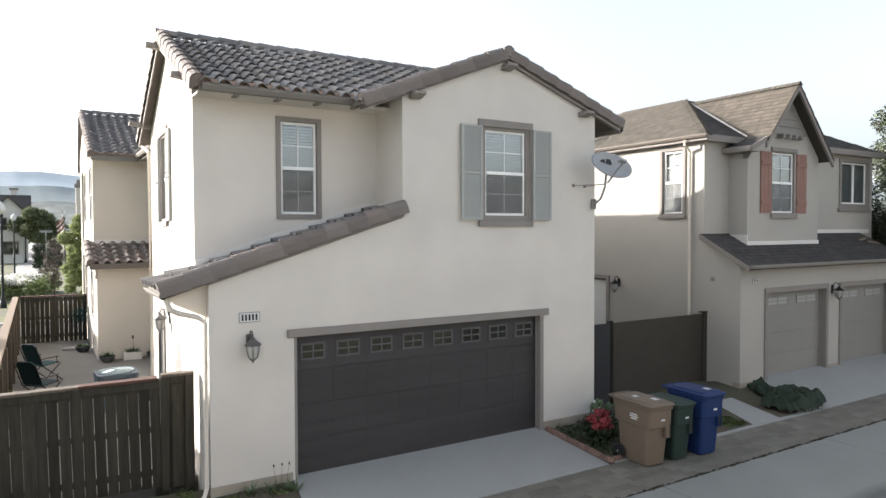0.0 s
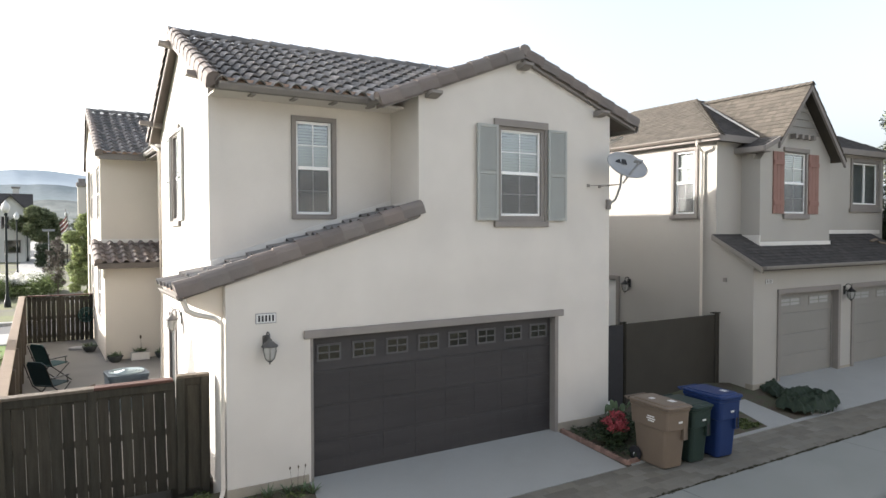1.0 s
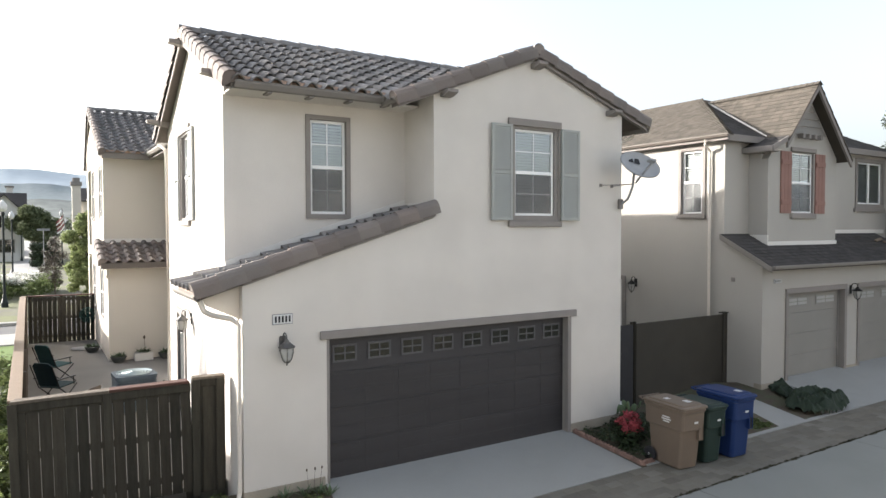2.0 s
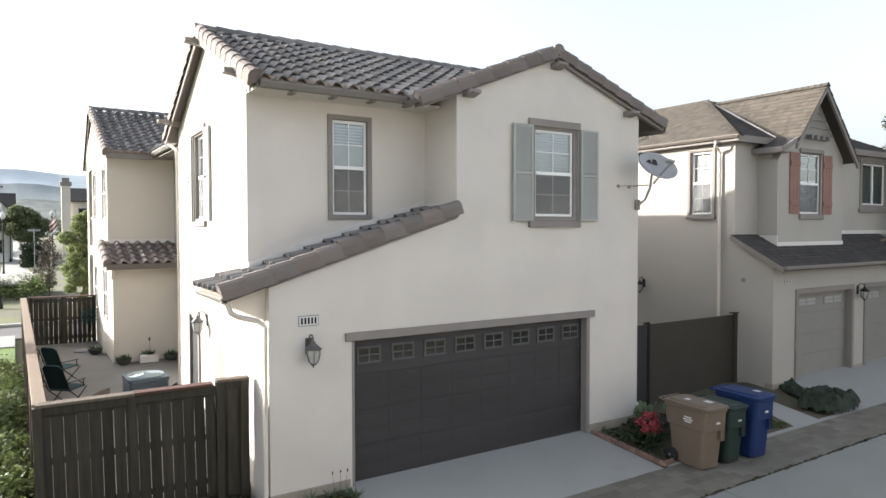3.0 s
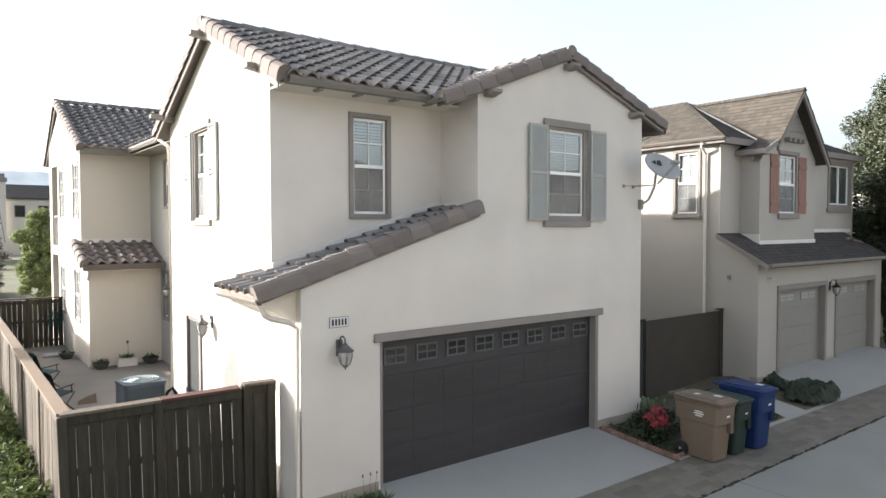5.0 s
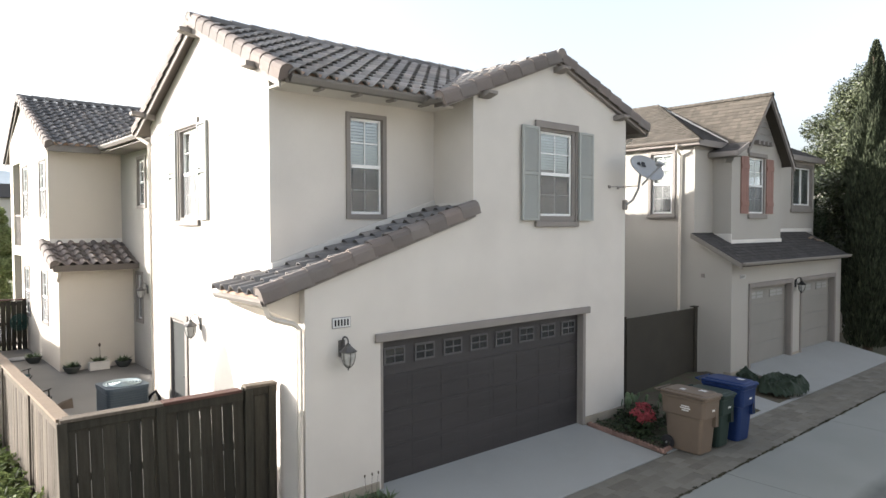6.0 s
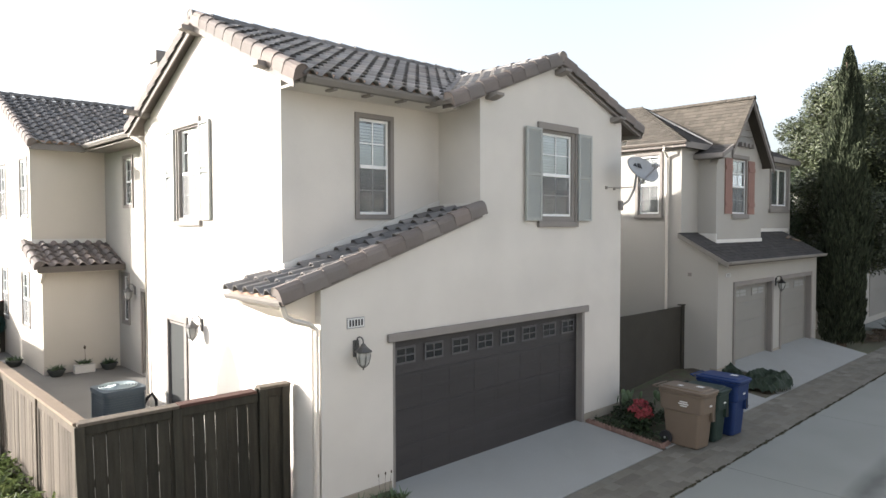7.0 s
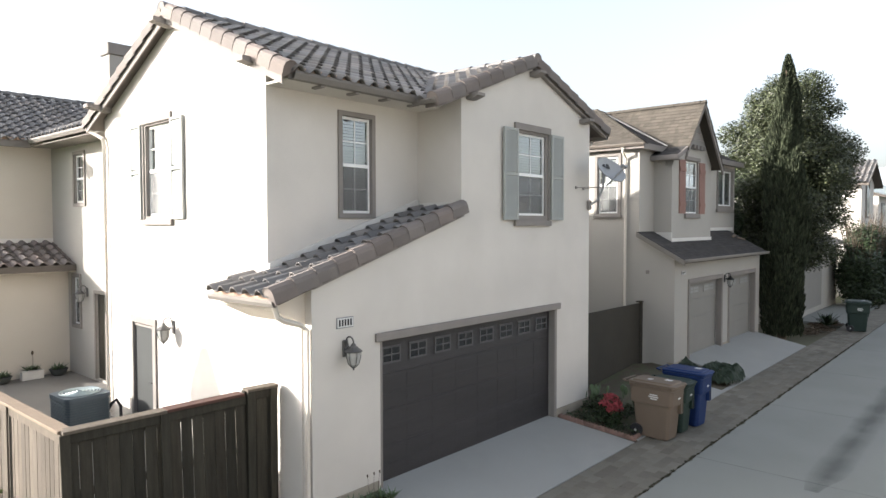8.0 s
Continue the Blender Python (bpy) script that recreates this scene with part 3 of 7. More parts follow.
# ---- windows, doors ----
def ring(bm, x0, x1, z0, z1, ax0, ax1, az0, az1, y0, y1):
    """One connected frame between an outer rectangle and an inner one, from y0 to y1."""
    outer, inner = [(x0, z0), (x1, z0), (x1, z1), (x0, z1)], [(ax0, az0), (ax1, az0), (ax1, az1), (ax0, az1)]
    v = [[bm.verts.new((x, y, z)) for x, z in rect] for y in (y0, y1) for rect in (outer, inner)]
    for k in range(4):
        n = (k + 1) % 4
        for a, b in ((v[0], v[1]), (v[1], v[3]), (v[3], v[2]), (v[2], v[0])):
            bm.faces.new((a[k], a[n], b[n], b[k]))
    return bm


def window(parent, m, w, h, trim=0.09, depth=0.05, name="window", label="", lintel=0.0, sill=0.0, blinds="blind", grid=True, side_by_side=False, proud=0.035, liner=(0.03, 0.03, 0.02, 0.02)):
    """A window in a hole w by h: x to the right, y into the wall, z up from the hole's lower left corner."""
    t = trim
    la, lb, lc, le = liner
    win = part(name, ring(bmesh.new(), 0.0, w, 0.0, h, la, w - lb, lc, h - le, 0.001, depth + 0.1), "trim", parent, label)
    win.matrix_basis = m
    if lintel:
        part("lintel", box(bmesh.new(), -t - 0.02, w + t + 0.02, -proud - 0.015, 0.0, h, h + lintel, 0.006), "trim", win)
        part("sill", box(bmesh.new(), -t - 0.02, w + t + 0.02, -proud - 0.03, 0.0, -sill, 0.0, 0.006), "trim", win)
        if t > 0.03:
            for x0, x1 in ((-t, -0.001), (w + 0.001, w + t)):
                part("jamb", box(bmesh.new(), x0, x1, -proud, 0.0, 0.001, h - 0.001, 0.005), "trim", win)
    else:
        part("casing", ring(bmesh.new(), -t, w + t, -t, h + t, 0.0, w, 0.0, h, -proud, 0.0), "trim", win)
    bm = bmesh.new()
    d0, d1, s = depth, depth + 0.05, 0.045
    a, b, c, e = la, w - lb, lc, h - le
    box(bm, a, a + s, d0, d1, c, e, 0.006)
    box(bm, b - s, b, d0, d1, c, e, 0.006)
    box(bm, a + s, b - s, d0, d1, c, c + s, 0.006)
    box(bm, a + s, b - s, d0, d1, e - s, e, 0.006)
    mid = (c + e) / 2
    if side_by_side:
        box(bm, (a + b) / 2 - 0.03, (a + b) / 2 + 0.03, d0 - 0.01, d1, c + s, e - s, 0.006)
    else:
        box(bm, a + s, b - s, d0 - 0.015, d1, mid - 0.03, mid + 0.03, 0.006)
    part("sash", bm, "vinyl", win, "white vinyl sash")
    halves = [(a + s, (a + b) / 2 - 0.03, c + s, e - s), ((a + b) / 2 + 0.03, b - s, c + s, e - s)] if side_by_side else \
        [(a + s, b - s, c + s, mid - 0.03), (a + s, b - s, mid + 0.03, e - s)]
    for x0, x1, z0, z1 in halves:
        bm = bmesh.new()
        box(bm, x0 - 0.004, x1 + 0.004, d0 + 0.022, d0 + 0.028, z0 - 0.004, z1 + 0.004)
        pane = part("pane", bm, "glass", win)
        pane.visible_shadow = False
        if grid:
            bm = bmesh.new()
            xm, zm = (x0 + x1) / 2, (z0 + z1) / 2
            box(bm, xm - 0.009, xm + 0.009, d0 + 0.012, d0 + 0.020, z0, z1)
            box(bm, x0, xm - 0.009, d0 + 0.012, d0 + 0.020, zm - 0.009, zm + 0.009)
            box(bm, xm + 0.009, x1, d0 + 0.012, d0 + 0.020, zm - 0.009, zm + 0.009)
            part("muntin", bm, "vinyl", win)
    if not side_by_side:
        bm = bmesh.new()
        box(bm, a + s + 0.004, b - s - 0.004, d0 - 0.006, d0 - 0.004, c + s, mid - 0.032)
        part("insect_screen", bm, "screen", win, "grey insect screen over the lower sash")
    if blinds:
        bm = bmesh.new()
        k = int((h - 0.1) / 0.05)
        for i in range(k):
            z = 0.05 + i * 0.05
            prism(bm, [(la + 0.01, d1 + 0.008, z), (w - la - 0.01, d1 + 0.008, z), (w - la - 0.01, d1 + 0.036, z + 0.046), (la + 0.01, d1 + 0.036, z + 0.046)], (0, 0.003, 0.001))
        part("blind", bm, blinds, win, "closed pale window blind")
    return win


def louvre_shutter(parent, m, w, h, mat="shutter", label=""):
    bm = bmesh.new()
    f = 0.05
    box(bm, 0, f, -0.045, 0.0, 0, h, 0.004)
    box(bm, w - f, w, -0.045, 0.0, 0, h, 0.004)
    for z0, z1 in ((0, f), (h / 2 - 0.03, h / 2 + 0.03), (h - f, h)):
        box(bm, f, w - f, -0.045, 0.0, z0, z1, 0.004)
    ob = part("shutter", bm, mat, parent, label)
    ob.matrix_basis = m
    bm = bmesh.new()
    z = f + 0.008
    while z < h - f - 0.03:
        if abs(z + 0.02 - h / 2) > 0.05:
            prism(bm, [(f, -0.042, z), (w - f, -0.042, z), (w - f, -0.025, z + 0.040), (f, -0.025, z + 0.040)], (0, 0.007, 0.003))
        z += 0.042
    part("louvres", bm, mat, ob)
    bm = bmesh.new()
    box(bm, f, w - f, -0.008, -0.002, f, h - f)
    part("backing", bm, mat, ob)
    return ob


def board_shutter(parent, m, w, h):
    bm = bmesh.new()
    k = 3
    for i in range(k):
        box(bm, i * w / k + 0.002, (i + 1) * w / k - 0.002, -0.03, 0.0, 0, h, 0.003)
    ob = part("shutter", bm, "red_shutter", parent, "brick-red board shutter")
    ob.matrix_basis = m
    for z in (0.22, h - 0.34):
        bm = bmesh.new()
        box(bm, 0.015, w - 0.015, -0.052, -0.031, z, z + 0.12, 0.003)
        part("batten", bm, "red_shutter", ob)


def garage_door(parent, m, w, h, mat, panes, name="garage_door", label="", rows=4, relief=True):
    """A sectional door: x right, y inwards, z up. panes: number of small windows in the top section."""
    bm = bmesh.new()
    box(bm, 0, w, 0.03, 0.06, 0, h)
    door = part(name, bm, mat, parent, label)
    door.matrix_basis = m
    sec = h / rows
    for r in range(rows):
        bm = bmesh.new()
        z0, z1 = r * sec + 0.0015, (r + 1) * sec - 0.0015
        top = r == rows - 1
        box(bm, 0.0, w, 0.006, 0.03, z0, z1, 0.003)
        part("section", bm, mat, door)
        if relief and not top:
            for a, b in ((z0 + 0.03, (z0 + z1) / 2 - 0.012), ((z0 + z1) / 2 + 0.012, z1 - 0.03)):
                for i in range(panes):
                    bm = bmesh.new()
                    box(bm, w * i / panes + 0.045, w * (i + 1) / panes - 0.045, 0.0022, 0.0058, a + 0.012, b - 0.012, 0.0032)
                    part("panel", bm, mat, door)
    z0 = (rows - 1) * sec
    for i in range(panes):
        c = w * (i + 0.5) / panes
        hw, hh = min(0.205 if mat == "garage" else 0.46, w / panes / 2 - 0.04), 0.135 if mat == "garage" else 0.115
        zc = z0 + sec * 0.52
        bm = bmesh.new()
        for a, b, e, f in ((-hw, -hw + 0.03, -hh, hh), (hw - 0.03, hw, -hh, hh), (-hw + 0.03, hw - 0.03, hh - 0.03, hh), (-hw + 0.03, hw - 0.03, -hh, -hh + 0.03), (-0.011, 0.011, -hh + 0.03, hh - 0.03), (-hw + 0.03, -0.011, -0.011, 0.011), (0.011, hw - 0.03, -0.011, 0.011)):
            box(bm, c + a, c + b, -0.012, 0.0058, zc + e, zc + f)
        part("window_grille", bm, "grille" if mat == "garage" else mat, door)
        bm = bmesh.new()
        box(bm, c - hw + 0.031, c + hw - 0.031, -0.004, 0.0055, zc - hh + 0.031, zc + hh - 0.031)
        # greige doors get pale opaque panes, the reflected light put into their colour
        part("pane", bm, "pane_dark" if mat == "garage" else "frost", door)
    return door


dark_pane = bpy.data.materials.new("dark_reflecting_glass")
dark_pane.use_nodes = True
dp = dark_pane.node_tree.nodes["Principled BSDF"]
dp.inputs["Base Color"].default_value = (0.012, 0.013, 0.014, 1)
dp.inputs["Roughness"].default_value = 0.04
dp.inputs["Specular IOR Level"].default_value = 0.8
M["pane_dark"] = dark_pane



def facing_front(x, y, z):
    """The pose of a thing on a wall that faces -y."""
    return Matrix.Translation((x, y, z))


def facing_left(x, y, z):
    """The pose of a thing on a wall that faces -x; its x runs towards -y."""
    return Matrix.Translation((x, y, z)) @ Matrix.Rotation(radians(-90), 4, "Z")


# ---- the main house ----
house = thing("house", "two-storey cream stucco house with grey-brown tiled roofs and a double garage", "house")
EX = -1.28
RY, RZ = 3.92, 7.50
# the side wall is not quite square to the front
SIDE = Matrix.Translation((EX, 0.8, 0)) @ Matrix.Rotation(radians(-2.06), 4, "Z") @ Matrix.Translation((-EX, -0.8, 0))


def z_main(x, y):
    return 5.98 + 0.44 * (y - 0.47) if y <= RY else RZ - 0.44 * (y - RY)


def z_cross(x, y):
    return 6.98 - (0.395 if x < 4.05 else 0.362) * abs(x - 4.05)


def z_lean(x, y):
    return 2.93 + 0.318 * (x + 1.85)


bm = bmesh.new()
wall(bm, "y", 0.0, 0.2, EX, 6.3, -0.45, [(EX, 2.98), (1.9, 3.98), (1.9, 6.03), (4.05, 6.87), (6.3, 6.06)], [(0.0, 4.9, -0.6, 2.12), (3.5, 4.6, 3.93, 5.64)])
front = part("front_wall", bm, "stucco", house)
bm = bmesh.new()
wall(bm, "x", EX, 0.2, 0.2, 7.05, -0.45, [(0.2, 2.98), (1.02, 2.98), (1.02, 6.13), (RY, 7.38), (7.05, 6.02)], [(4.06, 5.16, 3.96, 5.71), (4.84, 5.78, -0.12, 2.00)])
part("side_wall", bm, "stucco", house).matrix_basis = SIDE
bm = bmesh.new()
wall(bm, "y", 1.02, 0.2, EX + 0.2, 2.1, 2.9, [(EX, 6.13), (2.1, 6.13)], [(0.125, 0.765, 4.04, 5.605)])
part("recessed_wall", bm, "stucco", house)
bm = bmesh.new()
wall(bm, "x", 1.9, 0.2, 0.2, 1.02, 3.5, [(0.2, 6.04), (1.02, 6.04)])
part("return_wall", bm, "stucco", house)
bm = bmesh.new()
wall(bm, "x", 6.3, -0.2, 0.2, 7.05, -0.45, [(0.2, 6.0), (7.05, 6.0)])
part("far_side_wall", bm, "stucco", house)
bm = bmesh.new()
wall(bm, "y", 7.05, -0.2, EX + 0.43, 6.1, -0.45, [(EX, 5.98), (6.1, 5.98)])
part("back_wall", bm, "stucco", house)
# stained band at the foot of the front wall
for x0, x1 in ((EX - 0.012, -0.05), (4.96, 6.312)):
    bm = bmesh.new()
    box(bm, x0, x1, -0.018, 0.19, -0.46, 0.02 if x0 < 0 else 0.04, 0.006)
    part("plinth", bm, "plinth", house, "stained grey-tan plinth")

# roofs
ZC, ZM = 6.98, 5.98 - 0.44 * 0.47
poly = clip([(-1.36, 0.47), (4.05, 0.47), (4.05, RY), (-1.31, RY)], 0.395, -0.44, ZM - ZC + 0.395 * 4.05)
main_front = deck(poly, z_main, parent=house, name="main_roof_front", label="barrel-tiled main roof slope")
poly = clip([(4.05, 0.47), (6.9, 0.47), (6.9, RY), (4.05, RY)], -0.362, -0.44, ZM - ZC - 0.362 * 4.05)
deck(poly, z_main, parent=house, name="main_roof_far_front")
poly = [(-1.31, RY), (6.9, RY), (6.9, 7.45), (-1.24, 7.45)]
main_back = deck(poly, z_main, parent=house, name="main_roof_back")
poly = clip([(1.22, -0.09), (4.05, -0.09), (4.05, 3.2), (1.22, 3.2)], -0.395, 0.44, (6.98 - 0.395 * 4.05) - 5.98 + 0.44 * 0.47)
gable_left = deck(poly, z_cross, parent=house, name="gable_roof_near", label="tiled front gable slope")
gable_right = deck([(4.05, -0.09), (6.92, -0.09), (6.92, 17.6), (4.05, 17.6)], z_cross, parent=house, name="gable_roof_far")
lean = deck([(-1.85, -0.07), (1.895, -0.07), (1.895, 1.018), (EX - 0.03, 1.018), (EX - 0.03, 1.50), (-1.85, 1.50)], z_lean, parent=house, name="lean_to_roof", label="barrel-tiled lean-to roof over the garage corner")

cm, sm = 1 / math.hypot(1, 0.44), 0.44 / math.hypot(1, 0.44)
cover(main_front, "tile", TILE, (-1.30, RY - 0.04, z_main(0, RY - 0.04)), (1, 0, 0), (0, -1, -0.44), 8.1, (RY - 0.42) / cm, lambda x, y: z_main(x, y) > z_cross(x, y) - 0.02)
cover(gable_left, "tile", TILE, (4.0, 3.0, z_cross(4.0, 0)), (0, -1, 0), (-1, 0, -0.395), 3.0, 2.84 * 1.075, lambda x, y: z_cross(x, y) > z_main(x, y) - 0.02)
cover(gable_right, "tile", TILE, (4.1, 0.0, z_cross(4.1, 0)), (0, 1, 0), (1, 0, -0.362), 16.8, 2.9 * 1.064)
cover(lean, "tile", TILE, (1.88, 1.0, z_lean(1.88, 0)), (0, -1, 0), (-1, 0, -0.318), 0.95, 3.18 * 1.05)
cover(lean, "tile", TILE, (-1.33, 1.49, z_lean(-1.33, 0)), (0, -1, 0), (-1, 0, -0.318), 1.48, 0.60)
run(lean, "rake_tile", RAKE, (1.93, -0.01, z_lean(1.93, 0) + 0.075), (-1.92, -0.01, z_lean(-1.92, 0) + 0.075), (0, 1, 0), 0.365)
run(gable_left, "rake_tile", RAKE, (4.0, -0.03, z_cross(4.0, 0) + 0.07), (1.16, -0.03, z_cross(1.16, 0) + 0.07), (0, 1, 0))
run(gable_right, "rake_tile", RAKE, (4.1, -0.03, z_cross(4.1, 0) + 0.07), (6.98, -0.03, z_cross(6.98, 0) + 0.07), (0, 1, 0))
run(main_front, "rake_tile", RAKE, (-1.27, RY - 0.04, RZ + 0.07), (-1.32, 0.42, z_main(0, 0.42) + 0.07), (1, 0, 0), 0.345)
run(main_back, "rake_tile", RAKE, (-1.27, RY + 0.04, RZ + 0.07), (-1.20, 7.5, z_main(0, 7.5) + 0.07), (1, 0, 0))
run(main_front, "ridge_tile", RIDGE, (6.9, RY, RZ + 0.06), (-1.35, RY, RZ + 0.06), (0, 1, 0))
run(gable_right, "ridge_tile", RIDGE, (4.05, 2.7, 7.03), (4.05, -0.12, 7.03), (1, 0, 0))

bm = bmesh.new()
prism(bm, [(3.90, -0.13, 6.95), (4.20, -0.13, 6.95), (4.15, -0.13, 7.07), (4.05, -0.13, 7.11), (3.95, -0.13, 7.07)], (0, 0.3, 0))
part("peak_mortar", bm, "rake_tile", gable_right)


def box_part(name, parent, mat, *dims, label="", bevel=0.006):
    return part(name, box(bmesh.new(), *dims, bevel), mat, parent, label)


def slope_board(name, parent, mat, a, b, width, drop):
    """A board from a to b: width is its sideways vector, drop its height."""
    a, b = Vector(a), Vector(b)
    bm = bmesh.new()
    prism(bm, [a, b, b - Vector((0, 0, drop)), a - Vector((0, 0, drop))], width)
    return part(name, bm, mat, parent)


def gutter(parent, a, b, out, size=0.12, mat="gutter"):
    """An eaves gutter, open on top, from a to b; out points off the roof."""
    a, b, out = Vector(a), Vector(b), Vector(out)
    s = size
    prof = [(0, 0), (0, -s * 0.95), (s * 0.65, -s * 0.95), (s, -s * 0.35), (s, 0), (s - 0.008, 0), (s - 0.010, -s * 0.33), (s * 0.62, -s * 0.85), (0.012, -s * 0.85), (0.012, 0)]
    bm = bmesh.new()
    prism(bm, [a + out * p + Vector((0, 0, q)) for p, q in prof], b - a)
    return part("gutter", bm, mat, parent, "taupe metal gutter")


# eaves of the main roof: mortar under the tiles, fascia, gutter and rafter ends
bm = bmesh.new()
box(bm, -1.33, 1.35, 0.432, 0.50, 5.95, 6.05)
part("eave_mortar", bm, "mortar", main_front, "pinkish mortar under the eave tiles")
box_part("fascia", main_front, "trim", -1.29, 1.30, 0.44, 0.469, 5.862, 5.949)
gutter(main_front, (-1.26, 0.438, 5.972), (1.24, 0.438, 5.972), (0, -1, 0), 0.115)
for i in range(4):
    box_part("rafter_end", main_front, "trim", -0.77 + i * 0.66, -0.69 + i * 0.66, 0.40, 0.62, 5.826, 5.858)
box_part("soffit", main_front, "stucco", -1.27, 1.88, 0.475, 1.015, 5.862, 5.90)
bm = bmesh.new()
box(bm, -1.865, -1.82, -0.05, 1.49, 2.84, 2.985)
part("eave_mortar", bm, "mortar", lean, "pinkish mortar under the eave tiles")
gutter(lean, (-1.868, -0.06, 2.885), (-1.868, 1.52, 2.885), (-1, 0, 0), 0.085)
box_part("soffit", lean, "stucco", -1.80, EX - 0.03, 0.16, 1.48, 2.79, 2.83)
bm = bmesh.new()
prism(bm, [(-1.80, 0.14, 2.84), (EX - 0.003, 0.14, 3.0), (EX - 0.003, 0.14, 2.50), (-1.74, 0.14, 2.72)], (0, 1.34, 0))
part("eave_return", bm, "stucco_rear", lean)
slope_board("rake_board", lean, "trim", (EX, -0.065, 3.01), (1.895, -0.065, z_lean(1.895, 0) - 0.10), (0, 0.06, 0), 0.02)
slope_board("rake_board", gable_left, "trim", (4.05, -0.085, 6.885), (1.22, -0.085, z_cross(1.22, 0) - 0.10), (0, 0.08, 0), 0.02)
slope_board("rake_board", gable_right, "trim", (4.05, -0.085, 6.885), (6.92, -0.085, z_cross(6.92, 0) - 0.10), (0, 0.08, 0), 0.045)
slope_board("rake_board", main_front, "trim", (-1.335, RY, RZ - 0.03), (-1.385, 0.47, 5.95), (0.022, 0, 0), 0.16)
slope_board("rake_board", main_back, "trim", (-1.335, RY, RZ - 0.03), (-1.265, 7.45, z_main(0, 7.45) - 0.03), (0.022, 0, 0), 0.16)
gutter(gable_right, (6.925, -0.08, 5.86), (6.925, 17.0, 5.86), (1, 0, 0), 0.11)
gutter(gable_left, (1.21, 0.42, 5.90), (1.21, -0.09, 5.90), (-1, 0, 0), 0.085)
gutter(main_back, (-1.26, 7.46, 5.94), (0.3, 7.46, 5.94), (0, 1, 0), 0.11)
for nm, y0, par in (("outlooker", 0.0, gable_left),):
    for x, z in ((2.12, 6.09), (4.05, 6.79), (5.95, 6.10)):
        bm = bmesh.new()
        prism(bm, [(x - 0.10, -0.09, z - 0.10), (x + 0.10, -0.09, z - 0.10), (x + 0.10, -0.09, z), (x - 0.10, -0.09, z)], (0, 0.088, 0))
        prism(bm, [(x - 0.10, -0.26, z - 0.05), (x - 0.10, -0.091, z - 0.10), (x - 0.10, -0.091, z), (x - 0.10, -0.26, z)], (0.20, 0, 0))
        part(nm, bm, "trim", par)
for y, z, par in ((1.26, 6.22, main_front), (RY, 7.31, main_front), (6.72, 6.19, main_back)):
    bm = bmesh.new()
    prism(bm, [(EX - 0.27, y - 0.09, z - 0.02), (EX + 0.2, y - 0.09, z - 0.09), (EX + 0.2, y - 0.09, z + 0.05), (EX - 0.27, y - 0.09, z + 0.05)], (0, 0.18, 0))
    part("outlooker", bm, "trim", par)
# pale flashing where the lean-to meets the walls
slope_board("flashing", lean, "flashing", (EX + 0.01, 0.975, z_lean(EX, 0) + 0.19), (1.88, 0.975, z_lean(1.88, 0) + 0.19), (0, 0.043, 0), 0.16)
slope_board("flashing", lean, "flashing", (1.882, 0.05, z_lean(1.88, 0) + 0.13), (1.882, 0.998, z_lean(1.88, 0) + 0.13), (0.016, 0, 0), 0.13)

# openings of the main house
window(house, facing_front(0.125, 1.02, 4.04), 0.64, 1.565, 0.075, 0.03, liner=(0.004, 0.004, 0.004, 0.004), label="tall white sash window with taupe trim")
window(house, facing_front(3.5, 0.0, 3.93), 1.10, 1.71, 0.05, 0.04, liner=(0.10, 0.07, 0.10, 0.05), lintel=0.13, sill=0.10, label="white sash window with taupe lintel, sill and shutters")
louvre_shutter(house, facing_front(3.045, -0.036, 3.945), 0.45, 1.70, label="grey-green louvred shutter")
louvre_shutter(house, facing_front(4.655, -0.036, 3.945), 0.45, 1.70, label="grey-green louvred shutter")
# this window's blind takes the slats with sunlight in their colour
window(house, SIDE @ facing_left(EX, 5.16, 3.96), 1.10, 1.75, 0.05, 0.07, proud=0.025, blinds="blind_sunlit", liner=(0.05, 0.03, 0.06, 0.03), lintel=0.13, sill=0.10, label="white sash window with taupe lintel, sill and shutters")
louvre_shutter(house, SIDE @ facing_left(EX - 0.012, 3.99, 3.965), 0.45, 1.76, label="grey-green louvred shutter")
louvre_shutter(house, SIDE @ facing_left(EX - 0.012, 5.68, 3.965), 0.45, 1.76, label="grey-green louvred shutter")
# garage opening
garage_door(house, facing_front(0.03, 0.12, -0.10), 4.84, 2.22, "garage", 8, label="closed dark brown sectional garage door with small windows")
bm = bmesh.new()
box(bm, -0.125, 5.07, -0.05, -0.001, 2.118, 2.245, 0.008)
part("lintel", bm, "trim", house, "taupe lintel over the garage")
for x0, x1 in ((-0.045, 0.03), (4.87, 4.955)):
    bm = bmesh.new()
    x0 = max(x0, -0.014)
    box(bm, x0, x1, -0.008 if x0 < 0 else -0.022, 0.178, -0.30 if x0 < 0 else -0.20, 2.116, 0.005)
    part("jamb", bm, "trim", house)
for x0, x1 in ((0.032, 0.05), (4.85, 4.868)):
    box_part("weather_strip", house, "garage_grey", x0, x1, 0.085, 0.117, -0.08, 2.11)
# side door
bm = bmesh.new()
box(bm, 0.0, 0.84, 0.0, 0.045, 0.0, 2.02, 0.004)
sd = part("side_door", bm, "door", house, "closed grey side door")
sd.matrix_basis = SIDE @ facing_left(EX + 0.02, 5.74, -0.09)
bm = bmesh.new()
lathe(bm, [(0.028, 0), (0.03, 0.01), (0.01, 0.015), (0.01, 0.045)], seg=10)
bmesh.ops.transform(bm, matrix=Matrix.Translation((0.77, -0.001, 1.0)) @ Matrix.Rotation(radians(90), 4, "X"), verts=bm.verts[:])
tube(bm, [(0.77, -0.045, 1.0), (0.66, -0.05, 1.0)], 0.009)
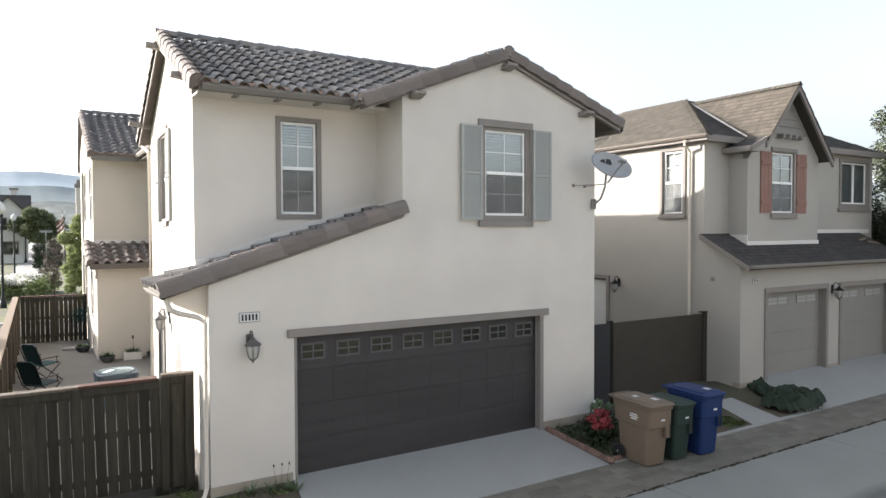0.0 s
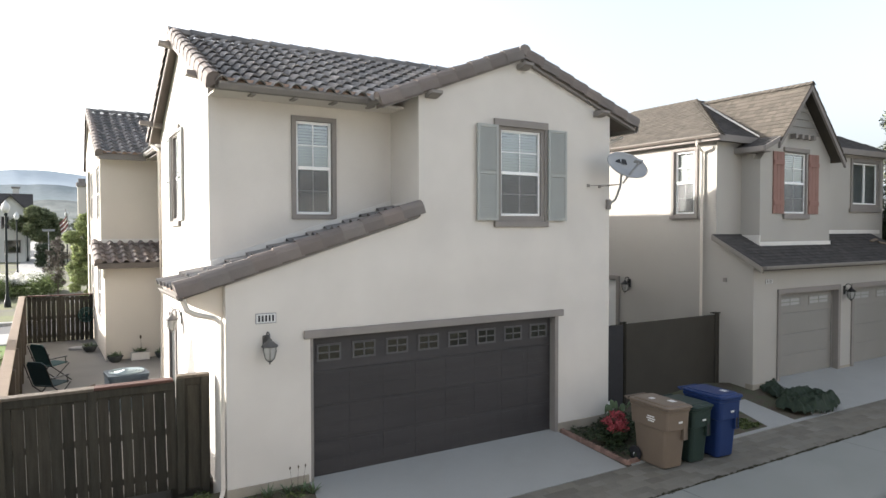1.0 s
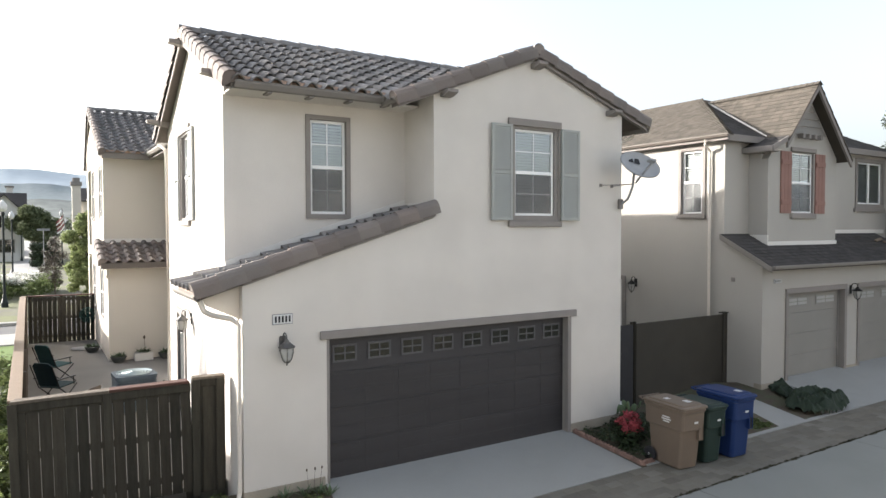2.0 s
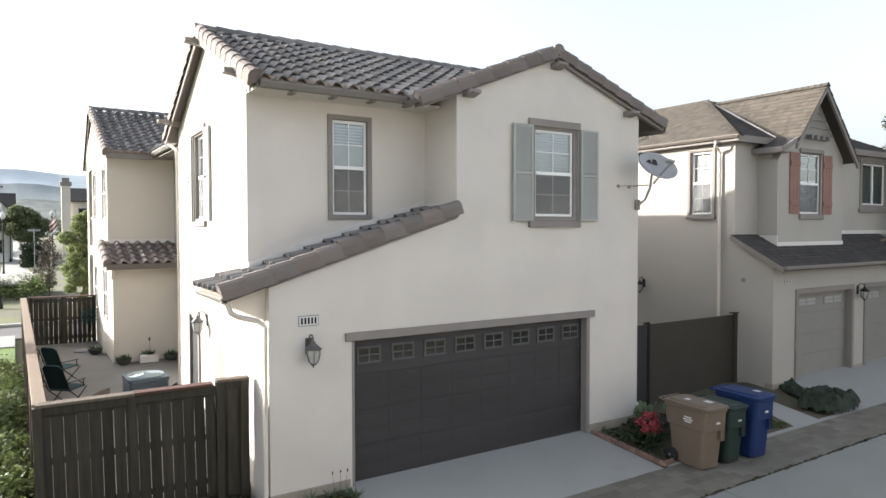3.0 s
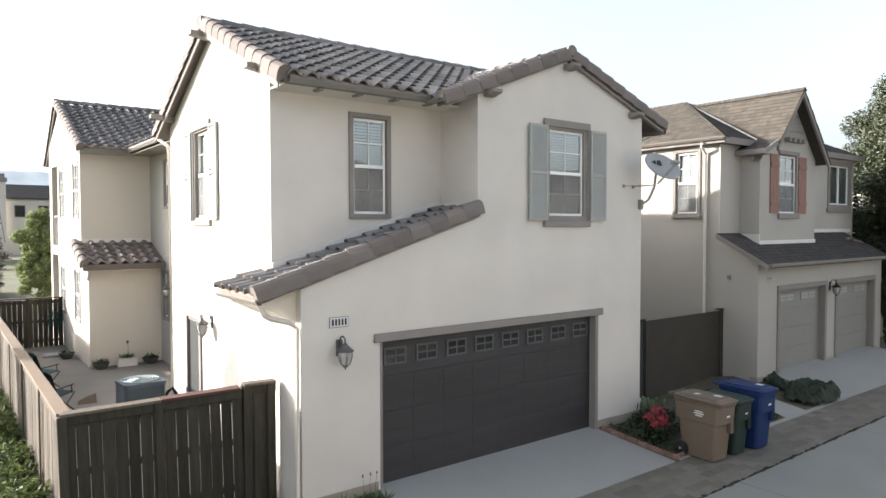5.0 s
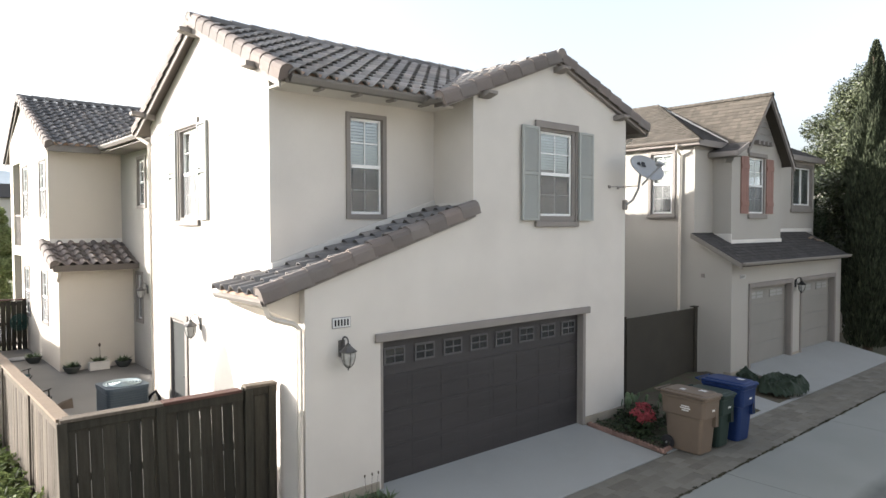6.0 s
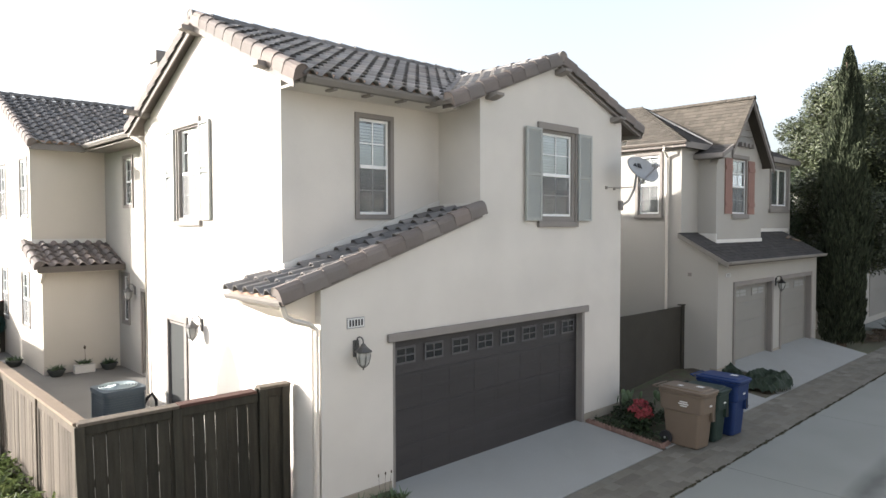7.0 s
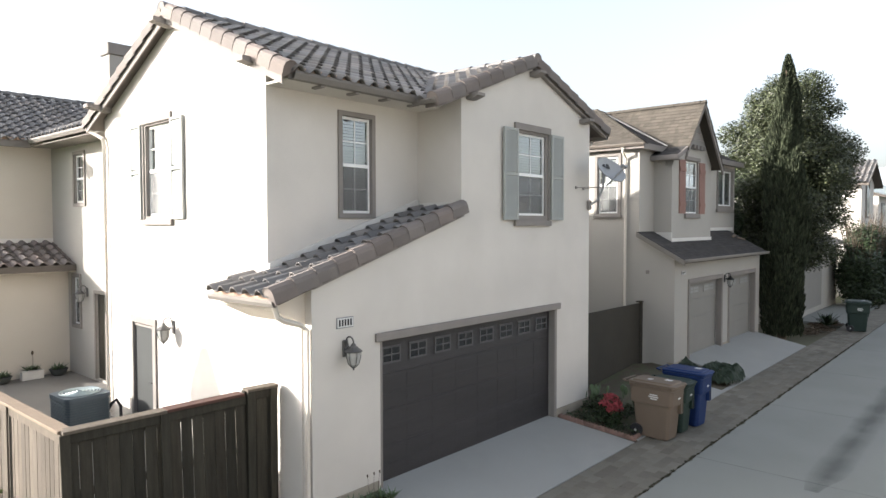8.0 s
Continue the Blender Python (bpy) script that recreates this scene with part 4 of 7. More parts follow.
part("door_handle", bm, "dark", sd, "dark lever handle")
bm = bmesh.new()
for a, b, c, d in ((0.852, 0.985, -0.02, 2.085), (-0.115, -0.012, -0.02, 2.085), (-0.13, 1.0, 2.087, 2.215)):
    box(bm, a, b, -0.055, -0.021, c, d, 0.004)
for a, b, c, d in ((0.842, 0.88, -0.02, 2.06), (-0.04, -0.002, -0.02, 2.06), (-0.04, 0.88, 2.022, 2.06)):
    box(bm, a, b, -0.02, 0.05, c, d)
part("door_trim", bm, "trim", sd)

# ---- the rear wing of the main house ----
RX = 0.03


def z_rear(x, y):
    return 6.12 + 0.42 * (x + 0.62)


def z_left(x, y):
    return 6.10 + 0.43 * (y - 12.85) if y <= 17.15 else 7.949 - 0.45 * (y - 17.15)


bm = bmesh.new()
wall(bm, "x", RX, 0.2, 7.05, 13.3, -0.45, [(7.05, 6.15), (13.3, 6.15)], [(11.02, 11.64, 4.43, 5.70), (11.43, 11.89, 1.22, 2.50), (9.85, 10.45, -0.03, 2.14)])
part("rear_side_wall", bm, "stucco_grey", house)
bm = bmesh.new()
wall(bm, "y", 13.3, 0.2, -1.88, 0.23, 2.9, [(-1.88, 6.16), (0.3, 6.16)])
part("wing_wall_upper", bm, "stucco_rear", house)
bm = bmesh.new()
wall(bm, "y", 12.25, 0.2, -1.88, RX, -0.45, [(-1.88, 2.86), (RX, 2.86)])
part("wing_wall_lower", bm, "stucco_rear", house)
holes = [(13.62, 14.48, 4.12, 5.74), (16.38, 17.18, 4.12, 5.74), (13.62, 14.48, 1.05, 2.55), (16.38, 17.18, 1.05, 2.55)]
bm = bmesh.new()
wall(bm, "x", -1.88, 0.2, 13.5, 17.6, -0.45, [(13.5, 6.2), (17.15, 7.83), (17.6, 7.63)], holes)
wall(bm, "x", -1.88, 0.2, 12.45, 13.5, -0.45, [(12.45, 2.9), (13.3, 3.2), (13.3, 2.9), (13.5, 2.9)])
wall(bm, "x", -1.88, 0.2, 17.6, 19.6, -0.45, [(17.6, 7.63), (19.6, 6.72)], [(17.68, 19.05, 3.2, 5.95), (17.75, 19.2, -0.06, 2.88)])
part("wing_side_wall", bm, "stucco_rear", house)
bm = bmesh.new()
wall(bm, "y", 19.6, -0.2, -1.68, 6.1, -0.45, [(-1.7, 6.65), (7, 6.65)])
wall(bm, "x", 6.3, -0.2, 7.05, 19.4, -0.45, [(7.05, 6.0), (19.4, 6.0)])
part("rear_back_wall", bm, "stucco_rear", house)
bm = bmesh.new()
box(bm, -1.68, -0.301, 17.6, 19.39, 2.95, 3.19)
box(bm, -0.3, -0.2, 17.6, 19.39, -0.4, 6.0)
part("balcony_wall", bm, "stucco_rear", house)
rear_roof = deck([(-0.62, 6.3), (1.6, 6.3), (1.6, 17.6), (-0.62, 17.6)], z_rear, parent=house, name="rear_roof", label="barrel-tiled rear roof")
wing_roof = deck([(-1.96, 12.85), (-0.62, 12.85), (1.6, 15.06), (6.9, 15.06), (6.9, 17.15), (-1.96, 17.15)], z_left, parent=house, name="wing_roof", label="barrel-tiled gable roof of the wing")
wing_back = deck([(-1.96, 17.15), (7.4, 17.15), (7.4, 21.0), (-1.82, 21.0)], z_left, parent=house, name="wing_roof_back")
cover(wing_roof, "tile", TILE, (-1.90, 17.10, z_left(0, 17.10)), (1, 0, 0), (0, -1, -0.43), 6.0, 4.3 * 1.09, lambda x, y: z_left(x, y) > min(z_rear(x, y), 7.05) - 0.05)
cover(rear_roof, "tile", TILE, (1.6, 7.0, z_rear(1.6, 0)), (0, 1, 0), (-1, 0, -0.42), 8.0, 2.27 * 1.085, lambda x, y: z_left(x, y) < z_rear(x, y) + 0.05 or y < 12.9)
run(wing_roof, "rake_tile", RAKE, (-1.93, 17.11, 8.01), (-1.93, 12.80, z_left(0, 12.80) + 0.07), (1, 0, 0), 0.345)
run(wing_back, "rake_tile", RAKE, (-1.93, 17.19, 8.01), (-1.79, 21.05, z_left(0, 21.05) + 0.07), (1, 0, 0))
run(wing_roof, "ridge_tile", RIDGE, (4.2, 17.15, 8.01), (-2.0, 17.15, 8.01), (0, 1, 0))
slope_board("rake_board", wing_roof, "trim", (-1.985, 17.15, 7.92), (-1.985, 12.85, 6.07), (0.022, 0, 0), 0.16)
slope_board("rake_board", wing_back, "trim", (-1.985, 17.15, 7.92), (-1.845, 21.0, z_left(0, 21.0) - 0.03), (0.022, 0, 0), 0.16)
box_part("fascia", wing_roof, "gutter", -1.95, -0.62, 12.80, 12.848, 5.92, 6.10)
bm = bmesh.new()
box(bm, -1.95, -0.62, 12.835, 12.87, 6.105, 6.17)
part("eave_mortar", bm, "mortar", wing_roof, "pinkish mortar under the eave tiles")
gutter(rear_roof, (-0.622, 7.4, 6.13), (-0.622, 12.7, 6.13), (-1, 0, 0), 0.12)
box_part("soffit", rear_roof, "trim", -0.60, RX, 7.06, 12.9, 5.95, 5.99)
# pent roof over the patio
deck([(1.6, 5.9), (4.05, 5.9), (4.05, 17.6), (1.6, 17.6)], lambda x, y: 7.05 + 0.03 * (x - 1.6), parent=house, name="rear_roof_top")
pent = deck([(-2.10, 11.72), (RX - 0.002, 11.72), (RX - 0.002, 13.298), (-2.10, 13.298)], lambda x, y: 2.80 + 0.36 * (y - 11.72), parent=house, name="pent_roof", label="small barrel-tiled pent roof")
cover(pent, "tile", tile_mesh("pent_tile", "tile_brown"), (-2.02, 13.29, 2.80 + 0.36 * 1.57), (1, 0, 0), (0, -1, -0.36), 2.05, 1.66)
run(pent, "rake_tile", RAKE, (-2.06, 13.29, 3.44), (-2.06, 11.66, 2.86), (1, 0, 0))
box_part("fascia", pent, "deck", -2.10, RX - 0.002, 11.66, 11.718, 2.66, 2.82)
box_part("soffit", pent, "stucco_rear", -2.06, RX - 0.002, 11.72, 12.245, 2.64, 2.68)
box_part("flashing", pent, "flashing", -1.88, RX, 13.28, 13.298, 3.36, 3.50)
bm = bmesh.new()
prism(bm, [(-1.93, 12.24, 2.64), (-1.93, 11.95, 2.64), (-1.93, 12.24, 2.35)], (0.08, 0, 0))
part("corbel", bm, "stucco_rear", pent)

window(house, facing_left(RX, 11.64, 4.43), 0.62, 1.27, 0.08, 0.03, blinds="", label="white sash window with taupe trim")
window(house, facing_left(RX, 11.89, 1.22), 0.46, 1.28, 0.08, 0.03, blinds="", label="white sash window with taupe trim")
for y1, z0, w, h in ((14.48, 4.12, 0.86, 1.62), (17.18, 4.12, 0.80, 1.62), (14.48, 1.05, 0.86, 1.50), (17.18, 1.05, 0.80, 1.50)):
    window(house, facing_left(-1.88, y1, z0), w, h, 0.06, 0.015, proud=0.02, label="white sash window with taupe trim")
bm = bmesh.new()
box(bm, 0.0, 0.60, 0.05, 0.09, 0.0, 2.16, 0.004)
ob = part("back_door", bm, "fence", house, "dark brown back door")
ob.matrix_basis = facing_left(RX, 10.45, -0.04)
bm = bmesh.new()
for a, b, c, d in ((-0.08, -0.002, 0, 2.17), (0.602, 0.68, 0, 2.17), (-0.08, 0.68, 2.172, 2.25)):
    box(bm, a, b, -0.03, 0.02, c, d, 0.004)
part("door_trim", bm, "trim", ob)
# balcony rails
rail = box_part("balcony_rail", house, "trim", -1.84, -1.78, 17.69, 19.04, 4.18, 4.25)
for i in range(16):
    box_part("baluster", rail, "trim", -1.825, -1.795, 17.73 + i * 0.083, 17.755 + i * 0.083, 3.2, 4.179, bevel=0.0)
# chimney
bm = bmesh.new()
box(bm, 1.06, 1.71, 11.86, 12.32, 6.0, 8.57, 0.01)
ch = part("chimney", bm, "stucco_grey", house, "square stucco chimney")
bm = bmesh.new()
box(bm, 1.01, 1.76, 11.81, 12.37, 8.571, 8.89, 0.012)
part("chimney_cap", bm, "trim", ch)
# vent pipe on the ridge
bm = bmesh.new()
tube(bm, [(4.2, 3.55, 6.7), (4.2, 3.55, 7.55)], 0.02, 8)
part("vent_pipe", bm, "bronze", main_front)


# downspouts
def downspout(parent, pts, w=0.07, d=0.055):
    """A square pipe along the points."""
    bm = bmesh.new()
    tube(bm, pts, w * 0.62, 4)
    bmesh.ops.bevel(bm, geom=bm.edges[:], offset=0.006, segments=1, affect="EDGES")
    ob = part("downspout", bm, "pipe", parent, "painted metal downspout")
    return ob


downspout(house, [(-1.86, 0.03, 2.82), (-1.80, 0.03, 2.66), (-1.70, 0.03, 2.60), (-1.42, 0.07, 2.52), (EX - 0.05, 0.045, 2.44), (EX - 0.05, 0.045, 0.02), (EX - 0.09, 0.02, -0.10), (EX - 0.20, -0.03, -0.18)])
downspout(house, [(-1.22, 7.53, 5.88), (-1.22, 7.38, 5.80), (-1.115, 7.0, 5.62), (-1.115, 6.94, 5.45), (-1.115, 6.94, 0.0)])


downspout(house, [(6.98, 0.30, 5.80), (6.94, 0.30, 5.70), (6.45, 0.32, 5.52), (6.36, 0.32, 5.42), (6.36, 0.32, 0.0)])

# ---- ground ----
bm = bmesh.new()
g = 4000.0
vs = [bm.verts.new(p) for p in ((-g, -g, -0.42), (g, -g, -0.42), (g, g, -0.42), (-g, g, -0.42))]
bm.faces.new(vs)
solid("ground", bm, "ground", "bare dry ground round the houses", "ground", kind="structure")
AZ = -0.30


def slab(name, x0, x1, y0, y1, z, mat, label, category, thick=0.3):
    return solid(name, box(bmesh.new(), x0, x1, y0, y1, z - thick, z), mat, label, category, kind="structure")


slab("alley_road", -60, 140, -9.5, -2.87, AZ, "alley", "worn grey concrete alley", "road", 0.1)
slab("alley_edge", -60, 140, -2.84, -1.72, AZ - 0.03, "paver", "bedding of the paver strip", "pavement", 0.06)
# drain line: an uneven stained strip along the alley
verts, faces = [], []
for i in range(150):
    x = 4.6 + i * 0.25
    w = 0.30 * min(1.0, 0.3 + i / 6) + 0.05 * noise.noise((x * 0.9, 3, 1))
    c = -4.82 + 0.06 * noise.noise((x * 0.5, 1, 8))
    verts += [(x, c - w - 0.04, AZ + 0.003), (x, c + w, AZ + 0.003)]
    if i:
        faces.append((i * 2 - 2, i * 2, i * 2 + 1, i * 2 - 1))
me = bpy.data.meshes.new("alley_drain_strip")
me.from_pydata(verts, [], faces)
me.materials.append(M["stain"])
tagged(new("alley_drain_strip", me), "dark damp strip along the concrete alley", "road", kind="structure")
for x in (5.0, 9.6, 14.2, 18.8):
    slab("alley_joint", x - 0.008, x + 0.008, -9.5, -2.88, AZ + 0.002, "damp", "narrow joint across the concrete alley", "road", 0.02)
# apron of the main garage: falls to the alley
bm = bmesh.new()
prism(bm, [(-0.28, -1.70, AZ + 0.002), (5.02, -1.70, AZ + 0.002), (4.93, 0.14, -0.09), (-0.02, 0.14, -0.09)], (0, 0, -0.12))
solid("driveway", bm, "concrete", "pale concrete apron in front of the garage", "driveway", kind="structure")
bm = bmesh.new()
prism(bm, [(10.75, -1.70, AZ + 0.002), (18.3, -1.70, AZ + 0.002), (18.5, 0.14, 0.03), (11.9, 0.14, 0.03), (11.9, -0.6, -0.12)], (0, 0, -0.12))
solid("driveway_neighbour", bm, "concrete", "pale concrete apron before the neighbour's garages", "driveway", kind="structure")
bm = bmesh.new()
prism(bm, [(9.2, -1.70, AZ + 0.004), (10.15, -1.70, AZ + 0.004), (10.36, -0.3, -0.155), (9.66, -0.3, -0.155)], (0, 0, -0.12))
solid("side_path", bm, "concrete", "concrete path to the side gate", "path", kind="structure")
bm = bmesh.new()
prism(bm, [(10.15, -1.70, AZ), (10.75, -1.70, AZ), (11.9, -0.6, -0.13), (11.9, 0.2, -0.06), (10.55, 0.95, -0.04), (10.36, -0.3, -0.16)], (0, 0, -0.1))
prism(bm, [(5.03, -1.70, AZ + 0.004), (9.2, -1.70, AZ), (9.66, -0.3, -0.16), (10.36, -0.301, -0.16), (10.55, 0.95, -0.04), (8.0, 0.95, -0.23), (4.94, 0.95, -0.2), (4.96, 0.05, -0.12)], (0, 0, -0.1))
prism(bm, [(-5.0, -1.70, AZ), (-0.29, -1.70, AZ), (-0.03, 0.1, -0.10), (-5.0, 0.9, -0.10)], (0, 0, -0.1))
solid("garden_bed", bm, "soil", "planting soil beside the driveway", "soil", kind="structure")
slab("garden_kerb", 5.15, 12.3, -1.712, -1.60, AZ + 0.012, "concrete", "pale concrete edge of the planting bed", "kerb", 0.1)
slab("patio", -4.0, 0.05, 0.97, 17.0, -0.10, "patio", "bare concrete side patio", "patio")
# alley paver pieces
me = mesh_of("paver", box(bmesh.new(), 0, 0.295, 0, 0.183, -0.05, 0.0, 0.003), "paver")
paving = solid("paver_strip", box(bmesh.new(), -6, 30, -2.845, -1.715, AZ - 0.08, AZ - 0.004), "paver", "strip of grey concrete pavers along the alley", "pavement", kind="structure")
extra = bmesh.new()
count = 0
for r in range(6):
    for c in range(95):
        x = -1.5 + c * 0.30 + (0.15 if r % 2 else 0.0)
        y = -2.84 + r * 0.187
        z = AZ + random.uniform(-0.002, 0.002)
        if 1.4 < x < 16.0:
            if count < 300:
                piece("paver", me, paving, Matrix.Translation((x, y, z)))
                count += 1
                continue
        b = bmesh.new()
        box(b, x, x + 0.29, y, y + 0.175, z - 0.05, z)
        merge(extra, b)
part("paver_field", extra, "paver", paving, kind="stuff")


# ---- fences ----
def fence(name, a, b, z0, h, mat, label, post_step=2.4, cap=True, width=0.14, back=1, cap_mat="fence_cap", gap=0.003, face=(), cap_from=0.0, cap_to=0.0, loose=0.55):
    """A board fence from a to b in plan; the boards face the right-hand side of a to b when back is 1."""
    a, b = Vector((*a, z0)), Vector((*b, z0))
    d = (b - a).normalized()
    n = Vector((d.y, -d.x, 0)) * back
    L = (b - a).length
    f = thing(name, label, "fence", m=Matrix.Translation(a) @ Matrix(((d.x, -n.x, 0, 0), (d.y, -n.y, 0, 0), (0, 0, 1, 0), (0, 0, 0, 1))))
    k = int(L / width)
    w = L / k
    for i in range(k):
        bm = bmesh.new()
        dz = random.uniform(-0.008, 0.004)
        dy = random.uniform(-0.003, 0.003)
        g2 = gap + (random.uniform(0.004, 0.012) if random.random() < loose else 0.0)
        box(bm, i * w + g2 / 2, (i + 1) * w - g2 / 2, -0.02 + dy, dy, 0.03, h - 0.02 + dz)
        part("board", bm, mat, f)
    m = max(1, round(L / post_step))
    for i in range(m + 1):
        bm = bmesh.new()
        c = L * i / m
        c = min(max(c, 0.05), L - 0.05)
        box(bm, c - 0.05, c + 0.05, 0.045, 0.14, -0.3, h - 0.001, 0.006)
        part("post", bm, mat, f)
    for z in (0.25, h * 0.55, h - 0.12):
        bm = bmesh.new()
        box(bm, 0, L, 0.004, 0.044, z - 0.045, z + 0.045)
        part("rail", bm, mat, f)
    if face:
        bm = bmesh.new()
        box(bm, 0.0, L, -0.045, -0.024, h - 0.115, h - 0.002, 0.004)
        part("face_rail", bm, mat, f)
        for c in face:
            bm = bmesh.new()
            box(bm, c - 0.055, c + 0.055, -0.07, -0.046, 0.0, h - 0.003, 0.004)
            part("face_post", bm, mat, f)
    if cap:
        bm = bmesh.new()
        box(bm, cap_from, L + cap_to, -0.07, 0.10, h, h + 0.04, 0.006)
        part("cap_board", bm, cap_mat, f, "worn reddish cap board")
    return f


FZ = -0.15
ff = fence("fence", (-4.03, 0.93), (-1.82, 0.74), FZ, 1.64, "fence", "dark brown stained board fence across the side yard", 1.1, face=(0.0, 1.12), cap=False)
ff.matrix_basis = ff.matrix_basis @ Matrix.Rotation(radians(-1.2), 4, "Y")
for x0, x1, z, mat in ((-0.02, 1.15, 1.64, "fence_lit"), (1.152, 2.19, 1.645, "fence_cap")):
    bm = bmesh.new()
    box(bm, x0, x1, -0.075, 0.115, z, z + 0.04, 0.006)
    part("cap_board", bm, mat, ff)
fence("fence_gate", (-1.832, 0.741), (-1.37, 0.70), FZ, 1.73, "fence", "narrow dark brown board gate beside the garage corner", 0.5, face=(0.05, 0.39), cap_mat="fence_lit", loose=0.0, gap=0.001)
fs = fence("fence", (-4.05, 17.0), (-4.05, 0.93), FZ, 1.64, "fence_lit", "weathered cedar board fence along the side yard, sun put into its colour", 2.4, cap_mat="cedar_cap", face=(2.2, 4.6, 7.0, 9.4, 11.8, 14.2), cap_to=-0.02)
fence("fence", (-3.9, 17.05), (-1.9, 16.9), FZ, 1.64, "fence", "brown board fence across the end of the patio", 1.2, gap=0.006)

# gate screen between the houses
gate = thing("side_gate", "brown metal gate and panel with privacy mesh between the houses", "gate")
bm = bmesh.new()
box(bm, 7.80, 11.02, 0.93, 0.95, -0.3, 1.62)
part("mesh_panel", bm, "mesh_brown", gate)
bm = bmesh.new()
box(bm, 6.32, 7.70, 0.93, 0.95, -0.3, 1.62)
part("mesh_panel", bm, "dark", gate, "black mesh panel")
for x in (6.36, 7.70, 7.80):
    box_part("post", gate, "fence", x - 0.03, x + 0.03, 0.952, 1.012, -0.3, 1.68)
box_part("post", gate, "mesh_brown", 10.90, 11.04, 0.885, 0.929, -0.3, 1.66)
box_part("post_cap", gate, "fence", 10.86, 11.07, 0.87, 1.02, 1.661, 1.69)
box_part("top_rail", gate, "fence", 7.84, 10.96, 0.952, 0.99, 1.57, 1.63)
box_part("top_rail", gate, "fence", 6.40, 7.66, 0.952, 0.99, 1.57, 1.63)

# ---- the neighbour's house ----
nb = thing("house", "greige stucco neighbour house with brown shingle roofs and two garage doors", "house")
NX, BY = 11.1, 0.52
bm = bmesh.new()
wall(bm, "x", NX, 0.2, 1.05, 9.4, -0.45, [(1.05, 6.05), (12, 6.05)], [(1.69, 2.36, 4.16, 5.84), (4.42, 5.35, -0.05, 2.28)])
wall(bm, "x", NX, 0.2, 0.0, 1.05, -0.45, [(0.0, 2.93), (1.05, 3.58)])
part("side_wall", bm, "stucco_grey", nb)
bm = bmesh.new()
wall(bm, "y", 0.0, 0.2, NX + 0.2, 18.85, -0.45, [(11, 2.93), (20, 2.93)], [(12.16, 14.80, -0.5, 2.17), (15.58, 18.22, -0.5, 2.17)])
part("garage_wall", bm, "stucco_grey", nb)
bm = bmesh.new()
wall(bm, "y", 1.05, 0.2, NX + 0.2, 12.1, 3.3, [(11, 6.05), (13, 6.05)])
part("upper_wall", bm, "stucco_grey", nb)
bm = bmesh.new()
wall(bm, "y", 1.05, 0.2, 15.3, 19.098, 3.3, [(15, 6.05), (20, 6.05)], [(17.47, 18.98, 4.50, 5.80)])
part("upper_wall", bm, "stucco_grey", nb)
bm = bmesh.new()
wall(bm, "y", BY, 0.2, 12.1, 15.3, 3.2, [(12.1, 5.55), (13.78, 7.43), (15.3, 5.72)], [(13.12, 14.18, 4.17, 5.80)])
wall(bm, "x", 12.1, 0.2, BY + 0.2, 1.05, 3.2, [(0.65, 5.7), (1.05, 5.7)])
wall(bm, "x", 15.3, -0.2, BY + 0.2, 1.05, 3.2, [(0.65, 5.7), (1.05, 5.7)])
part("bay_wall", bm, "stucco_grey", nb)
bm = bmesh.new()
wall(bm, "x", 19.3, -0.2, 1.05, 9.4, -0.45, [(1.05, 6.05), (12, 6.05)])
wall(bm, "x", 18.85, -0.2, 0.2, 1.05, -0.45, [(0.2, 2.9), (1.05, 3.3)])
wall(bm, "y", 9.4, -0.2, NX + 0.2, 19.1, -0.45, [(11, 6.05), (19, 6.05)])
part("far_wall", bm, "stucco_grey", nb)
box_part("plinth", nb, "plinth", NX - 0.012, 12.05, -0.02, 0.19, -0.45, 0.02)
box_part("plinth", nb, "plinth", 14.91, 15.47, -0.02, 0.19, -0.45, 0.06)


def shingles(parent, name, o, u, v, width, length, mat, keep=None):
    """Courses of shingle tabs on a roof plane: u across, v down, from the upper corner o."""
    o, u, v = Vector(o), Vector(u).normalized(), Vector(v).normalized()
    n = u.cross(v)
    n = n if n.z > 0 else -n
    verts, faces = [], []
    rows = int(length / 0.145)
    for r in range(rows):
        s = -random.random() * 0.3
        while s < width:
            w = random.uniform(0.10, 0.22)
            a, b = max(0.0, s), min(width, s + w - 0.006)
            s += w
            if b - a < 0.03:
                continue
            t0, t1 = length - (rows - r) * 0.145, length - (rows - r - 1) * 0.145
            q = o + u * (a + b) / 2 + v * (t0 + t1) / 2
            if keep and not keep(q.x, q.y):
                continue
            lift = 0.010 + random.uniform(0, 0.004)
            i = len(verts)
            verts += [o + u * a + v * t0 + n * 0.002, o + u * b + v * t0 + n * 0.002, o + u * b + v * t1 + n * lift, o + u * a + v * t1 + n * lift,
                      o + u * b + v * t1, o + u * a + v * t1]
            faces += [(i, i + 1, i + 2, i + 3), (i + 3, i + 2, i + 4, i + 5)]
    me = bpy.data.meshes.new(name)
    me.from_pydata(verts, [], faces)
    me.materials.append(M[mat])
    ob = new(name, me)
    ob.parent = parent
    tagged(ob, kind="stuff")
    return ob


# hip roof over the main body: side and front slopes rise to a short ridge
HX, HY, HZ, HP = 10.93, 0.86, 6.14, 0.535
AX, AY = 14.0, 3.93
apex_z = HZ + HP * (AX - HX)
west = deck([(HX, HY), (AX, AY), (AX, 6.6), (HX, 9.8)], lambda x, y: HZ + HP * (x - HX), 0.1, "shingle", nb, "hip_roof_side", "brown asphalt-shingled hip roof")
